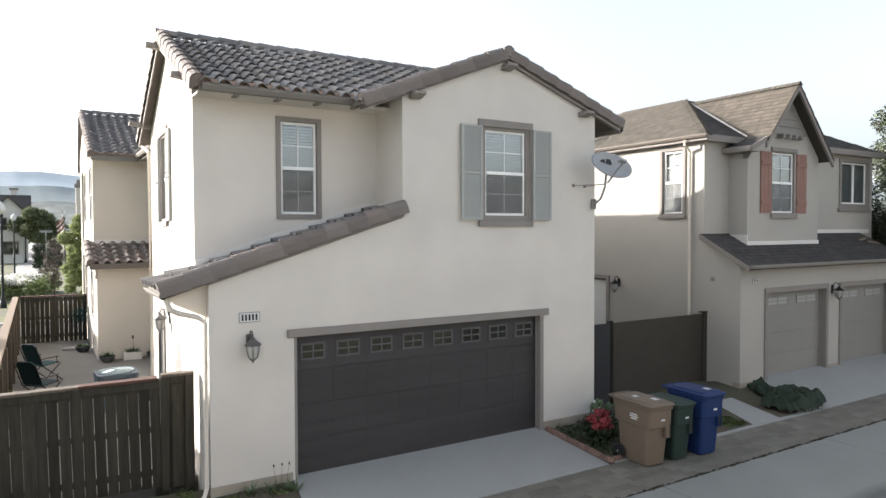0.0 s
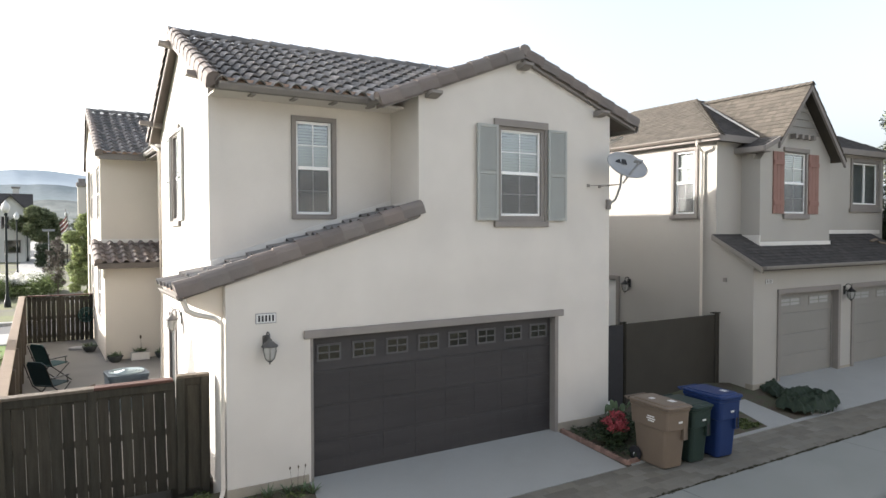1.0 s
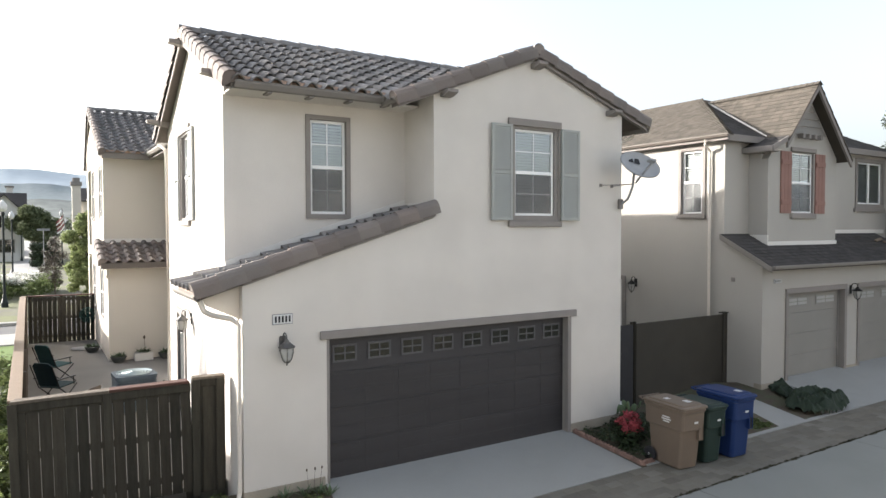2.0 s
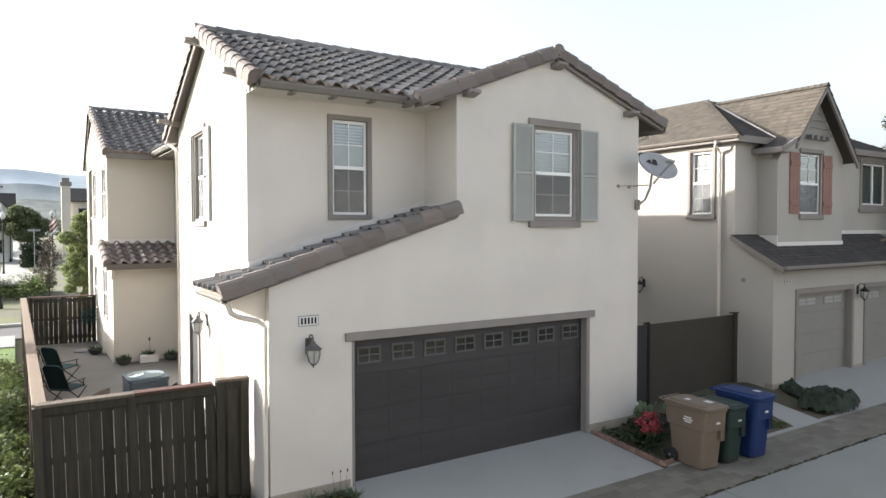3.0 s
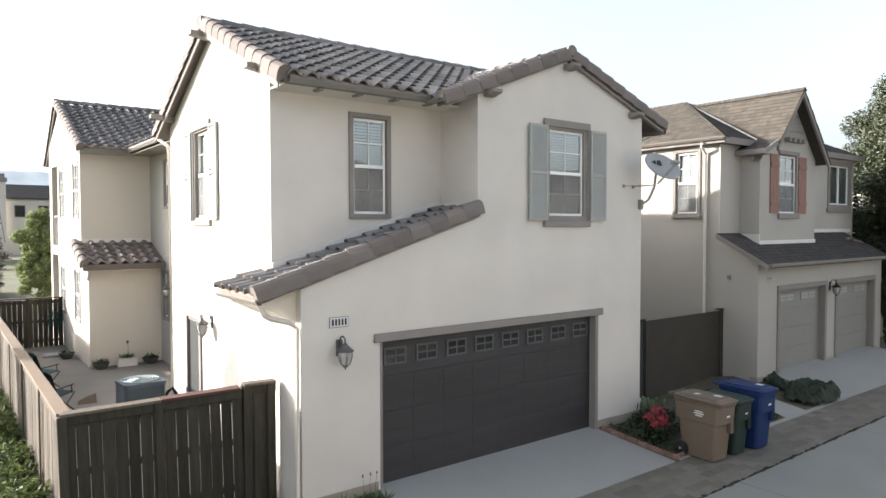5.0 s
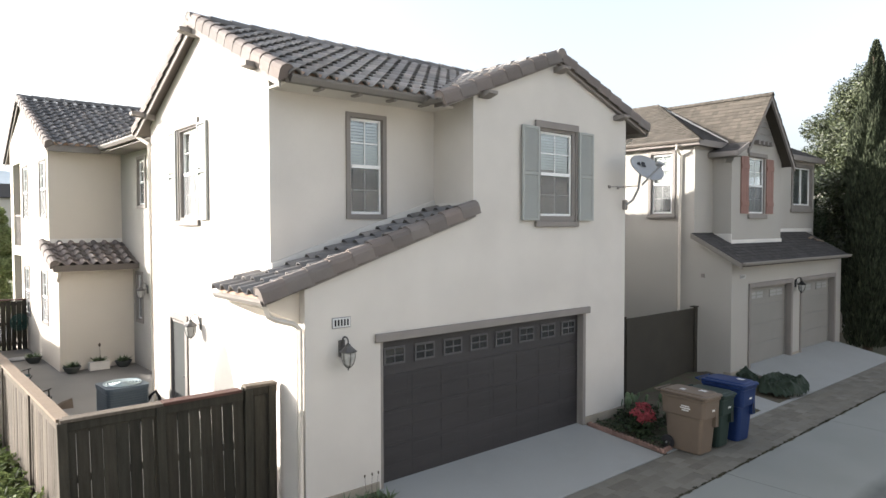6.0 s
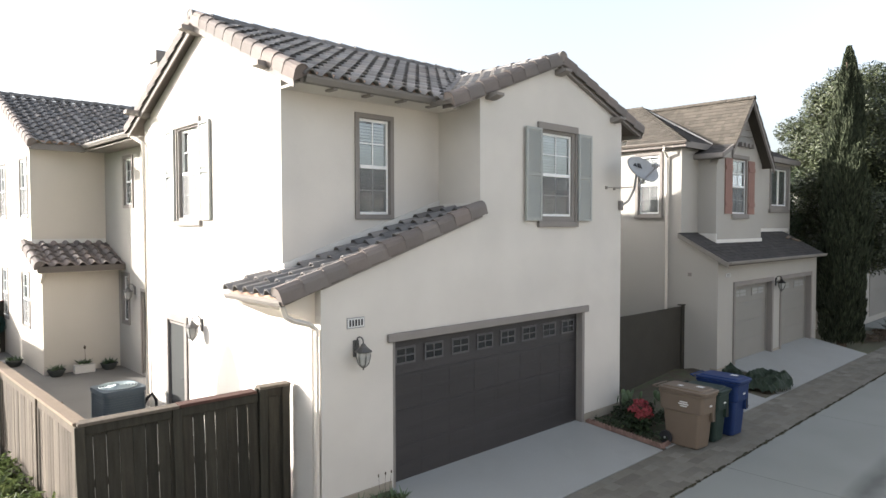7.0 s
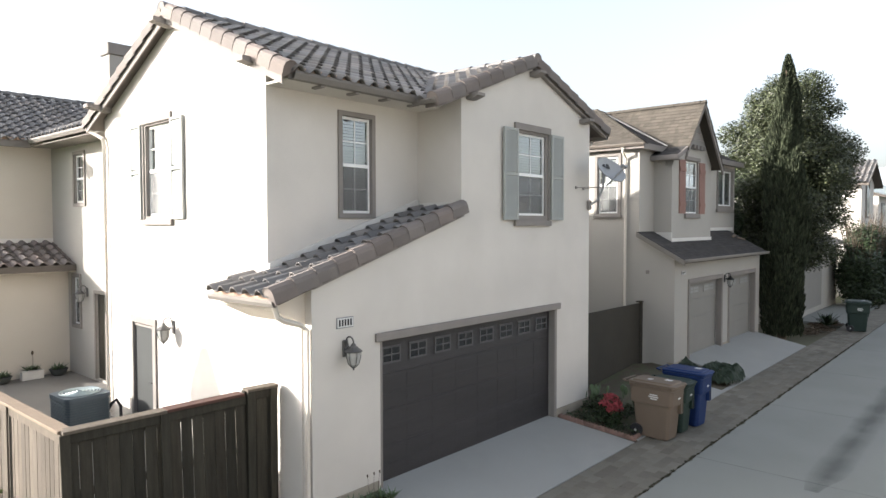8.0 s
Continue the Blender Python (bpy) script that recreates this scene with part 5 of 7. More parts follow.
# front and far slopes are darker, their shade put into the shingle colour
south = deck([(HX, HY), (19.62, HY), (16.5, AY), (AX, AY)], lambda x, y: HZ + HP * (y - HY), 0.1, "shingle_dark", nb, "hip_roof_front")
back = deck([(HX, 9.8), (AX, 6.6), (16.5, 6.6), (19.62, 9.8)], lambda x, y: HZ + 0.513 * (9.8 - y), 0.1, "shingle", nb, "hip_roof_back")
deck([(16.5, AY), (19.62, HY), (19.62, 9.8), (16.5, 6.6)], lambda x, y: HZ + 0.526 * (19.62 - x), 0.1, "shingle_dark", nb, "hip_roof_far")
deck([(AX, AY), (16.5, AY), (16.5, 6.6), (AX, 6.6)], lambda x, y: apex_z, 0.1, "shingle", nb, "hip_roof_top")
k = math.hypot(1, HP)
GX, GZ, GS = 13.78, 7.60, 1.15
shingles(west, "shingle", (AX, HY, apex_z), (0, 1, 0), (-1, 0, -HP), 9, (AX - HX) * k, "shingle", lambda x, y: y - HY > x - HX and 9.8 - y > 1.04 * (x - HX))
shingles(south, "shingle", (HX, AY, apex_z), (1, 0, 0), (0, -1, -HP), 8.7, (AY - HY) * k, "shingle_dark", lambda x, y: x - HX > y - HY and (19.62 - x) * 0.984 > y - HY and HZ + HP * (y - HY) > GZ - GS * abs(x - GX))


def caps(parent, a, b, mat, w=0.13, drop=0.06):
    """Folded cap shingles from a down to b."""
    a, b = Vector(a), Vector(b)
    d = (b - a).normalized()
    s = d.cross(Vector((0, 0, 1))).normalized()
    up = s.cross(d)
    k = int((b - a).length / 0.16)
    for i in range(k):
        o, e = a + (b - a) * i / k, a + (b - a) * (i + 1.15) / k
        bm = bmesh.new()
        rows = []
        for p, q in ((o, 0.022), (e, 0.042)):
            rows.append([bm.verts.new(p + s * x * w + up * (q - abs(x) * drop)) for x in (-1, 0, 1)])
        low_row = [bm.verts.new(e + s * x * w + up * (0.02 - abs(x) * drop)) for x in (-1, 0, 1)]
        for m, n in ((rows[0], rows[1]), (rows[1], low_row)):
            for j in (0, 1):
                bm.faces.new((m[j], m[j + 1], n[j + 1], n[j]))
        part("cap_shingle", bm, mat, parent)


caps(west, (AX, AY, apex_z), (HX - 0.01, HY - 0.01, HZ), "shingle")
caps(west, (AX, 6.6, apex_z), (AX, AY, apex_z), "shingle", 0.12, 0.10)
# steep front gable over the bay
GY = 0.24


def z_gable(x, y):
    return GZ - GS * abs(x - GX)


JY = HY + (GZ - HZ) / HP
bay_left = deck([(12.42, GY - 0.075), (GX, GY - 0.075), (GX, JY + 0.05), (12.42, 0.75)], z_gable, 0.045, "shingle", nb, "bay_roof", "steep brown-shingled gable over the bay window")
bay_right = deck([(GX, GY - 0.075), (15.47, GY - 0.075), (15.47, 1.0), (GX, JY + 0.05)], z_gable, 0.045, "shingle", nb, "bay_roof_far")
kg = math.hypot(1, GS)
shingles(bay_left, "shingle", (GX, GY - 0.08, GZ), (0, 1, 0), (-1, 0, -GS), 3.5, 1.36 * kg, "shingle", lambda x, y: z_gable(x, y) > HZ + HP * (y - HY))
shingles(bay_right, "shingle", (GX, GY - 0.08, GZ), (0, 1, 0), (1, 0, -GS), 3.5, 1.69 * kg, "shingle", lambda x, y: z_gable(x, y) > HZ + HP * (y - HY))
caps(bay_left, (GX, JY - 0.1, GZ), (GX, GY - 0.062, GZ), "shingle", 0.12, 0.10)
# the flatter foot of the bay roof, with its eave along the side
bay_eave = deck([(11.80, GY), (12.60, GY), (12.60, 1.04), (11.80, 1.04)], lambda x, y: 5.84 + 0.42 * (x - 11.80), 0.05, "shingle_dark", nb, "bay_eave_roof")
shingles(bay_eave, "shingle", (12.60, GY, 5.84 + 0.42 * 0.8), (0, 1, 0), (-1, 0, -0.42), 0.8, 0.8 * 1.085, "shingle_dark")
box_part("fascia", bay_eave, "trim", 11.76, 11.798, GY - 0.03, 1.04, 5.71, 5.845)
box_part("soffit", bay_eave, "trim", 11.80, 12.10, GY, 1.04, 5.70, 5.73)
slope_board("barge_board", bay_eave, "trim", (12.45, GY - 0.045, 6.12), (11.80, GY - 0.045, 5.845), (0, 0.04, 0), 0.13)
for x0, par in ((12.40, bay_left), (15.47, bay_right)):
    slope_board("barge_board", par, "trim", (GX, GY - 0.06, GZ - 0.047), (x0, GY - 0.06, z_gable(x0, 0) - 0.047), (0, 0.059, 0), 0.15)
# boards and brackets in the gable top
for i in range(5):
    z = 6.28 + i * 0.20
    hw = (7.40 - z - 0.2) / GS
    if hw > 0.1:
        bm = bmesh.new()
        prism(bm, [(GX - hw - 0.12, BY - 0.04, z), (GX + hw + 0.12, BY - 0.04, z), (GX + hw - 0.06, BY - 0.02, z + 0.185), (GX - hw + 0.06, BY - 0.02, z + 0.185)], (0, 0.02, 0))
        part("gable_board", bm, "garage_grey", nb)
for i in range(4):
    x = GX - 0.42 + i * 0.28
    box_part("bracket", nb, "trim", x - 0.05, x + 0.05, BY - 0.20, BY - 0.041, 6.14, 6.26)
box_part("fascia", west, "trim", HX - 0.04, HX - 0.002, HY - 0.04, 9.8, HZ - 0.15, HZ + 0.02)
gutter(west, (HX - 0.04, HY - 0.05, HZ + 0.01), (HX - 0.04, 9.8, HZ + 0.01), (-1, 0, 0), 0.09, "gutter_brown")
box_part("soffit", west, "trim", HX + 0.01, NX, HY + 0.03, 9.4, HZ - 0.15, HZ - 0.12)
box_part("fascia", south, "trim", HX, 12.42, HY - 0.045, HY - 0.004, HZ - 0.17, HZ)
box_part("fascia", south, "trim", 15.3, 19.62, HY - 0.045, HY - 0.004, HZ - 0.17, HZ)
box_part("soffit", south, "trim", HX + 0.03, 19.55, HY + 0.02, 1.04, HZ - 0.15, HZ - 0.125)
slope_board("valley_flashing", south, "flashing", (GX - 0.10, JY - 0.10, GZ - 0.03), (12.52, HY - 0.02, HZ + 0.05), (0.14, 0.04, 0.05), 0.03)
# garage roof
low = deck([(10.95, -0.33), (18.55, -0.33), (18.55, 1.049), (10.95, 1.049)], lambda x, y: 2.89 + 0.55 * (y + 0.33), 0.1, "shingle_dark", nb, "garage_roof", "dark-shingled garage roof")
shingles(low, "shingle", (10.95, 1.05, 2.89 + 0.55 * 1.38), (1, 0, 0), (0, -1, -0.55), 7.6, 1.38 * 1.141, "shingle_dark")
slope_board("rake_board", low, "gutter_tan", (10.91, -0.35, 2.87), (10.91, 1.05, 3.64), (0.038, 0, 0), 0.13)
gutter(low, (10.95, -0.335, 2.90), (18.55, -0.335, 2.90), (0, -1, 0), 0.09, "gutter_tan")
box_part("flashing", low, "flashing", 12.08, 15.32, BY - 0.03, BY - 0.002, 3.33, 3.45)
box_part("flashing", low, "flashing", 12.06, 12.098, BY - 0.03, 1.04, 3.38, 3.62)
box_part("flashing", low, "flashing", 15.32, 19.09, 1.02, 1.048, 3.62, 3.74)
window(nb, facing_left(NX, 2.36, 4.16), 0.67, 1.68, 0.085, 0.03, label="white sash window with taupe trim")
box_part("sill", nb, "trim", NX - 0.08, NX, 1.58, 2.46, 4.05, 4.125)
window(nb, facing_front(13.12, BY, 4.17), 1.06, 1.63, 0.03, 0.05, lintel=0.11, sill=0.13, label="white sash window with red shutters")
board_shutter(nb, facing_front(12.62, BY - 0.002, 4.18), 0.47, 1.60)
board_shutter(nb, facing_front(14.22, BY - 0.002, 4.18), 0.47, 1.60)
window(nb, facing_front(17.47, 1.05, 4.50), 1.51, 1.30, 0.10, 0.03, side_by_side=True, grid=False, label="white sliding window with taupe trim")
box_part("sill", nb, "trim", 17.3, 19.09, 0.98, 1.049, 4.28, 4.398)
for x0, x1 in ((12.16, 14.80), (15.58, 18.22)):
    garage_door(nb, facing_front(x0 + 0.02, 0.14, 0.02), x1 - x0 - 0.04, 2.15, "garage_grey", 2, label="closed greige sectional garage door", relief=False)
    bm = bmesh.new()
    box(bm, x0 - 0.10, x0 + 0.012, -0.04, 0.13, -0.05, 2.157, 0.005)
    box(bm, x1 - 0.012, x1 + 0.10, -0.04, 0.13, -0.05, 2.157, 0.005)
    box(bm, x0 - 0.10, x1 + 0.10, -0.041, 0.13, 2.158, 2.285, 0.005)
    part("garage_trim", bm, "trim", nb)
bm = bmesh.new()
box(bm, 0, 0.93, 0.05, 0.09, 0, 2.28)
ob = part("side_door", bm, "label", nb, "white side door")
ob.matrix_basis = facing_left(NX, 5.35, -0.03)
bm = bmesh.new()
box(bm, NX - 0.04, NX - 0.001, 4.30, 4.418, -0.1, 2.40)
box(bm, NX - 0.04, NX - 0.001, 4.42, 5.36, 2.30, 2.40)
part("door_trim", bm, "trim", nb)
downspout(nb, [(10.83, 1.44, 6.05), (10.83, 1.44, 5.92), (NX - 0.06, 1.44, 5.76), (NX - 0.06, 1.44, 5.6), (NX - 0.06, 1.44, 0.2)])


# ---- bins ----
def wheelie_bin(name, mat, label, m, w=0.62, d=0.72, h=1.05, stickers=2):
    """A wheeled bin: x across, the wheels at +y."""
    t = thing(name, label, "trash bin", m=m)

    def loop(bm, z, kx, ky, c=0.06, yo=0.0):
        x, y = w / 2 * kx, d / 2 * ky
        pts = []
        for qx, qy, a0 in ((1, 1, 0), (-1, 1, 90), (-1, -1, 180), (1, -1, 270)):
            for a in (0, 30, 60, 90):
                pts.append((qx * (x - c) + c * math.cos(radians(a0 + a)), yo + qy * (y - c) + c * math.sin(radians(a0 + a)), z))
        return [bm.verts.new(p) for p in pts]

    def skin(bm, loops):
        for a, b in zip(loops, loops[1:]):
            for i in range(16):
                bm.faces.new((a[i], a[(i + 1) % 16], b[(i + 1) % 16], b[i]))
        bm.faces.new(loops[0][::-1])
        bm.faces.new(loops[-1])

    # tapered tub, then the wider collar that flares towards the rim
    bm = bmesh.new()
    skin(bm, [loop(bm, z * h, kx, ky) for z, kx, ky in ((0.018, 0.76, 0.70), (0.03, 0.79, 0.73), (0.30, 0.84, 0.79), (0.66, 0.90, 0.86), (0.90, 0.93, 0.90))])
    part("body", bm, mat, t, smooth=False)
    bm = bmesh.new()
    skin(bm, [loop(bm, z * h, kx, ky) for z, kx, ky in ((0.615, 0.91, 0.87), (0.625, 0.975, 0.95), (0.64, 0.985, 0.965), (0.90, 1.0, 1.0), (0.915, 1.05, 1.04), (0.95, 1.055, 1.045), (0.955, 1.03, 1.02))])
    part("collar", bm, mat, t)
    # upright grip recess in the front, with its lips
    bm = bmesh.new()
    gx, gy = w * 0.30, -d * 0.463
    ring(bm, gx - 0.04, gx + 0.055, 0.46 * h, 0.80 * h, gx - 0.026, gx + 0.041, 0.47 * h, 0.787 * h, gy - 0.025, gy + 0.06)
    part("grip_lip", bm, mat, t)
    # a flat sheet; green and blue bins have the slot's shade painted in
    bm = bmesh.new()
    box(bm, gx - 0.025, gx + 0.040, gy - 0.016, gy - 0.012, 0.472 * h, 0.785 * h)
    part("grip_recess", bm, "dark" if mat != "bin_tan" else mat, t)
    bm = bmesh.new()
    skin(bm, [loop(bm, z * h, kx, ky, 0.07, yo) for z, kx, ky, yo in ((0.962, 1.06, 1.05, -0.01), (0.968, 1.10, 1.09, -0.012), (0.992, 1.10, 1.09, -0.012), (1.004, 1.06, 1.06, -0.01), (1.006, 0.92, 0.93, 0.0), (1.026, 0.88, 0.90, 0.0), (1.034, 0.78, 0.82, 0.0))])
    part("lid", bm, mat, t)
    bm = bmesh.new()
    tube(bm, [(-w * 0.45, d * 0.55, 0.96 * h), (-w * 0.45, d * 0.66, 0.98 * h), (w * 0.45, d * 0.66, 0.98 * h), (w * 0.45, d * 0.55, 0.96 * h)], 0.016)
    part("handle", bm, mat, t)
    for x in (-w * 0.53, w * 0.53):
        bm = bmesh.new()
        lathe(bm, [(0.06, -0.03), (0.125, -0.03), (0.13, -0.015), (0.13, 0.015), (0.125, 0.03), (0.06, 0.03)], seg=16)
        bmesh.ops.transform(bm, matrix=Matrix.Translation((x, d * 0.31, 0.135)) @ Matrix.Rotation(radians(90), 4, "Y"), verts=bm.verts[:])
        wh = part("wheel", bm, "dark", t, "black plastic wheel")
        bm = bmesh.new()
        lathe(bm, [(0.004, -0.034), (0.022, -0.034), (0.022, 0.034), (0.004, 0.034)], seg=10)
        bmesh.ops.transform(bm, matrix=Matrix.Translation((x, d * 0.31, 0.135)) @ Matrix.Rotation(radians(90), 4, "Y"), verts=bm.verts[:])
        part("hub_cap", bm, "label", wh, "pale hub cap")
    for z, y0, y1 in ((0.80, -0.10, 0.06), (0.765, -0.12, 0.08), (0.73, -0.09, 0.05)):
        bm = bmesh.new()
        box(bm, -w * 0.499 - 0.003, -w * 0.485, y0 - 0.05, y1 - 0.05, z * h - 0.011, z * h + 0.011)
        part("side_print", bm, "label", t, "faint white printed bar")
    bm = bmesh.new()
    box(bm, 0.0, 0.085, -d * 0.499, -d * 0.47, 0.735 * h, 0.765 * h)
    part("front_print", bm, "label", t, "faint white printed bars")
    for x0, x1, y0, y1 in ((0.02, 0.13, -0.32, -0.16), (-0.13, -0.03, 0.05, 0.16))[:stickers]:
        bm = bmesh.new()
        box(bm, x0, x1, d * y0, d * y1, 1.036 * h, 1.0365 * h)
        part("lid_sticker", bm, "label", t, "white lid sticker")
    return t


wheelie_bin("trash_bin", "bin_tan", "tan plastic wheelie bin with closed lid", pose(5.65, -1.86, AZ, 0, 0, -4), 0.53, 0.90, 1.09)
wheelie_bin("trash_bin", "bin_green", "dark green plastic wheelie bin with closed lid", pose(6.26, -1.92, AZ, 0, 0, -2), 0.48, 0.76, 1.02, 0)
wheelie_bin("trash_bin", "bin_blue", "blue plastic wheelie bin with closed lid", pose(6.90, -1.98, AZ, 0, 0, -3), 0.53, 0.85, 1.13, 1)


# ---- trees ----
def crown_mesh(name, mat, blobs, count, size, rng):
    """Leaves scattered through blobs (x, y, z, rx, ry, rz), thicker towards their skins."""
    verts, faces = [], []
    vol = [b[3] * b[4] * b[5] for b in blobs]
    tot = sum(vol)
    for b, v in zip(blobs, vol):
        for _ in range(int(count * v / tot) + 20):
            d = Vector((rng.gauss(0, 1), rng.gauss(0, 1), rng.gauss(0, 1))).normalized()
            r = rng.random() ** 0.35 * rng.uniform(0.85, 1.08)
            c = Vector((b[0] + d.x * b[3] * r, b[1] + d.y * b[4] * r, b[2] + d.z * b[5] * r))
            a = Vector((rng.gauss(0, 1), rng.gauss(0, 1), rng.gauss(0, 0.6))).normalized()
            e = a.cross(d)
            e = e.normalized() if e.length > 0.1 else Vector((0, 0, 1))
            s = size * rng.uniform(0.6, 1.3)
            i = len(verts)
            verts += [c - a * s, c + e * s * 0.45 + d * s * 0.12, c + a * s, c - e * s * 0.45 + d * s * 0.12]
            faces.append((i, i + 1, i + 2, i + 3))
    me = bpy.data.meshes.new(name)
    me.from_pydata(verts, [], faces)
    me.materials.append(M[mat])
    return me


def tree(name, label, at, h, r, mat, count, size, seed, trunk=0.12, low=0.3, blobs=14):
    rng = random.Random(seed)
    t = thing(name, label, "tree", m=Matrix.Translation(at))
    bm = bmesh.new()
    tube(bm, [(0, 0, -0.3), (0.02, 0.03, h * 0.2), (0.05, -0.02, h * 0.45), (0, 0, h * 0.85)], trunk, 8, trunk * 0.25)
    lst = []
    for i in range(blobs):
        a = i * 2.4 + rng.uniform(-0.3, 0.3)
        q = rng.uniform(0.25, 0.86)
        z = h * (low + (0.95 - low) * (i + 0.5) / blobs)
        taper = math.sin(math.pi * min(0.95, max(0.12, (i + 1.2) / (blobs + 1.2)))) ** 0.6
        x, y = math.cos(a) * r * q * taper, math.sin(a) * r * q * taper
        s = r * rng.uniform(0.27, 0.54) * (0.55 + 0.45 * taper)
        lst.append((x, y, min(z, h - s * 0.7), s, s, s * 0.8))
        tube(bm, [(0, 0, z * 0.55), (x * 0.5, y * 0.5, z * 0.8), (x, y, z)], trunk * 0.35, 5, 0.012)
    part("trunk", bm, "bark", t)
    ob = new("crown", crown_mesh("crown", mat, lst, count, size, rng))
    ob.parent = t
    return t


def cypress(label, at, h, r, count, seed, blunt=2.6):
    rng = random.Random(seed)
    t = thing("cypress_tree", label, "tree", m=Matrix.Translation(at))
    bm = bmesh.new()
    tube(bm, [(0, 0, -0.3), (0.02, 0, h * 0.5), (0, 0, h * 0.95)], 0.16, 8, 0.02)
    part("trunk", bm, "bark", t)
    verts, faces = [], []
    for _ in range(count):
        f = rng.random() ** 0.8
        z = 0.15 + f * (h - 0.15)
        shape = min(1.0, 0.75 + f * 1.6) * (1 - f ** blunt) ** 0.8 + 0.03
        a = rng.random() * math.tau
        lump = 0.82 + 0.20 * math.sin(a * 3 + z * 1.3) + 0.12 * math.sin(a * 7 - z * 3.1)
        q = r * shape * lump * rng.random() ** 0.22
        lean = 0.25 * f ** 3
        c = Vector((math.cos(a) * q + lean, math.sin(a) * q, z))
        up = Vector((math.cos(a) * 0.25 + rng.gauss(0, 0.12), math.sin(a) * 0.25 + rng.gauss(0, 0.12), 1)).normalized()
        e = up.cross(Vector((rng.gauss(0, 1), rng.gauss(0, 1), rng.gauss(0, 0.3)))).normalized()
        s = rng.uniform(0.06, 0.15)
        i = len(verts)
        verts += [c - up * s, c + e * s * 0.22, c + up * s, c - e * s * 0.22]
        faces.append((i, i + 1, i + 2, i + 3))
    me = bpy.data.meshes.new("crown")
    me.from_pydata(verts, [], faces)
    me.materials.append(M["cypress"])
    ob = new("crown", me)
    ob.parent = t
    return t


cypress("tall narrow dark green cypress beside the alley", (19.9, -0.52, -0.35), 10.35, 0.84, 80000, 3, 3.0)
tree("broadleaf_tree", "large dark glossy-leaved tree behind the cypress", (23.7, 0.35, -0.35), 10.5, 2.9, "leaf_glossy", 200000, 0.060, 5, 0.22, 0.27, 44)
tree("young_tree", "light green street tree beyond the patio", (-1.40, 27.2, -0.4), 5.3, 1.15, "leaf_light", 36000, 0.070, 8, 0.07, 0.10, 24)
tree("plum_tree", "thin purple-grey ornamental tree beyond the patio", (-2.5, 38.0, -0.4), 3.9, 1.0, "plum", 2400, 0.06, 9, 0.05, 0.2)
tree("street_tree", "round green street tree in the distance", (-3.3, 88.0, -0.4), 7.1, 2.7, "leaf_street", 13000, 0.17, 12, 0.15, 0.42, 18)

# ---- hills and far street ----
# each ridge has its own painted haze tone
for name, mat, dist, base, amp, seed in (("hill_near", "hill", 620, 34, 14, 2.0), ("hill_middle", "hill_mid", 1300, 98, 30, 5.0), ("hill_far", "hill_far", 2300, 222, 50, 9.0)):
    verts, faces = [], []
    n, rows = 900, 12
    for i in range(n + 1):
        a = math.pi * (-0.2 + 1.4 * i / n)
        f = i * 240 / n
        crest = base + amp * noise.noise((f * 0.07 + seed, seed, 0)) + amp * 0.4 * noise.noise((f * 0.23, seed, 4)) + amp * 0.04 * noise.noise((f * 1.1, seed, 7))
        for j in range(rows + 1):
            q = j / rows
            d = dist * (1 + 0.35 * q)
            spur = 0.03 * noise.noise((f * 0.25 + seed + 2.5 * q, q * 3.5, seed))
            verts.append((math.cos(a) * d, math.sin(a) * d, base * (q ** 1.15 + spur * math.sin(math.pi * q)) + (crest - base) * q ** 5 - 1))
    for i in range(n):
        for j in range(rows):
            k = i * (rows + 1) + j
            faces.append((k, k + rows + 1, k + rows + 2, k + 1))
    me = bpy.data.meshes.new(name)
    me.from_pydata(verts, [], faces)
    me.polygons.foreach_set("use_smooth", [True] * len(me.polygons))
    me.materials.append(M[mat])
    tagged(new(name, me), "hills along the horizon, haze put into their blue-grey colour", "hills", kind="structure")
rng = random.Random(19)
blobs = []
for i in range(34):
    x = -62 + i * 2.9 + rng.uniform(-1, 1)
    r = rng.uniform(2.2, 3.6)
    blobs.append((x, 150 + rng.uniform(-12, 14), r * rng.uniform(0.7, 1.5), r, r, r * 0.9))
tagged(new("far_trees", crown_mesh("far_trees", "leaf_haze", blobs, 9000, 0.55, rng)), "row of trees beyond the street, haze put into their colour", "trees", kind="stuff")
slab("street", -60, 60, 21.0, 24.6, -0.36, "asphalt", "grey residential street", "road", 0.05)
slab("kerb", -60, 60, 24.6, 25.0, -0.24, "concrete", "pale concrete kerb", "kerb", 0.15)
slab("kerb", -60, -4.3, 18.2, 21.0, -0.24, "concrete", "pale concrete kerb and footpath", "kerb", 0.15)
slab("lawn", -40, -4.3, 9.0, 18.2, -0.28, "lawn", "green lawn beside the yard", "lawn", 0.1)
slab("verge", -60, 60, 25.0, 120, -0.33, "verge", "patchy dry verge beyond the street", "ground", 0.05)
slab("sidewalk", -5.4, -3.0, 50, 260, -0.31, "pale_path", "pale concrete footpath going away", "pavement", 0.05)
slab("footpath", -2.2, 14, 33.0, 37.0, -0.31, "pale_path", "pale concrete footpath beyond the street", "pavement", 0.05)


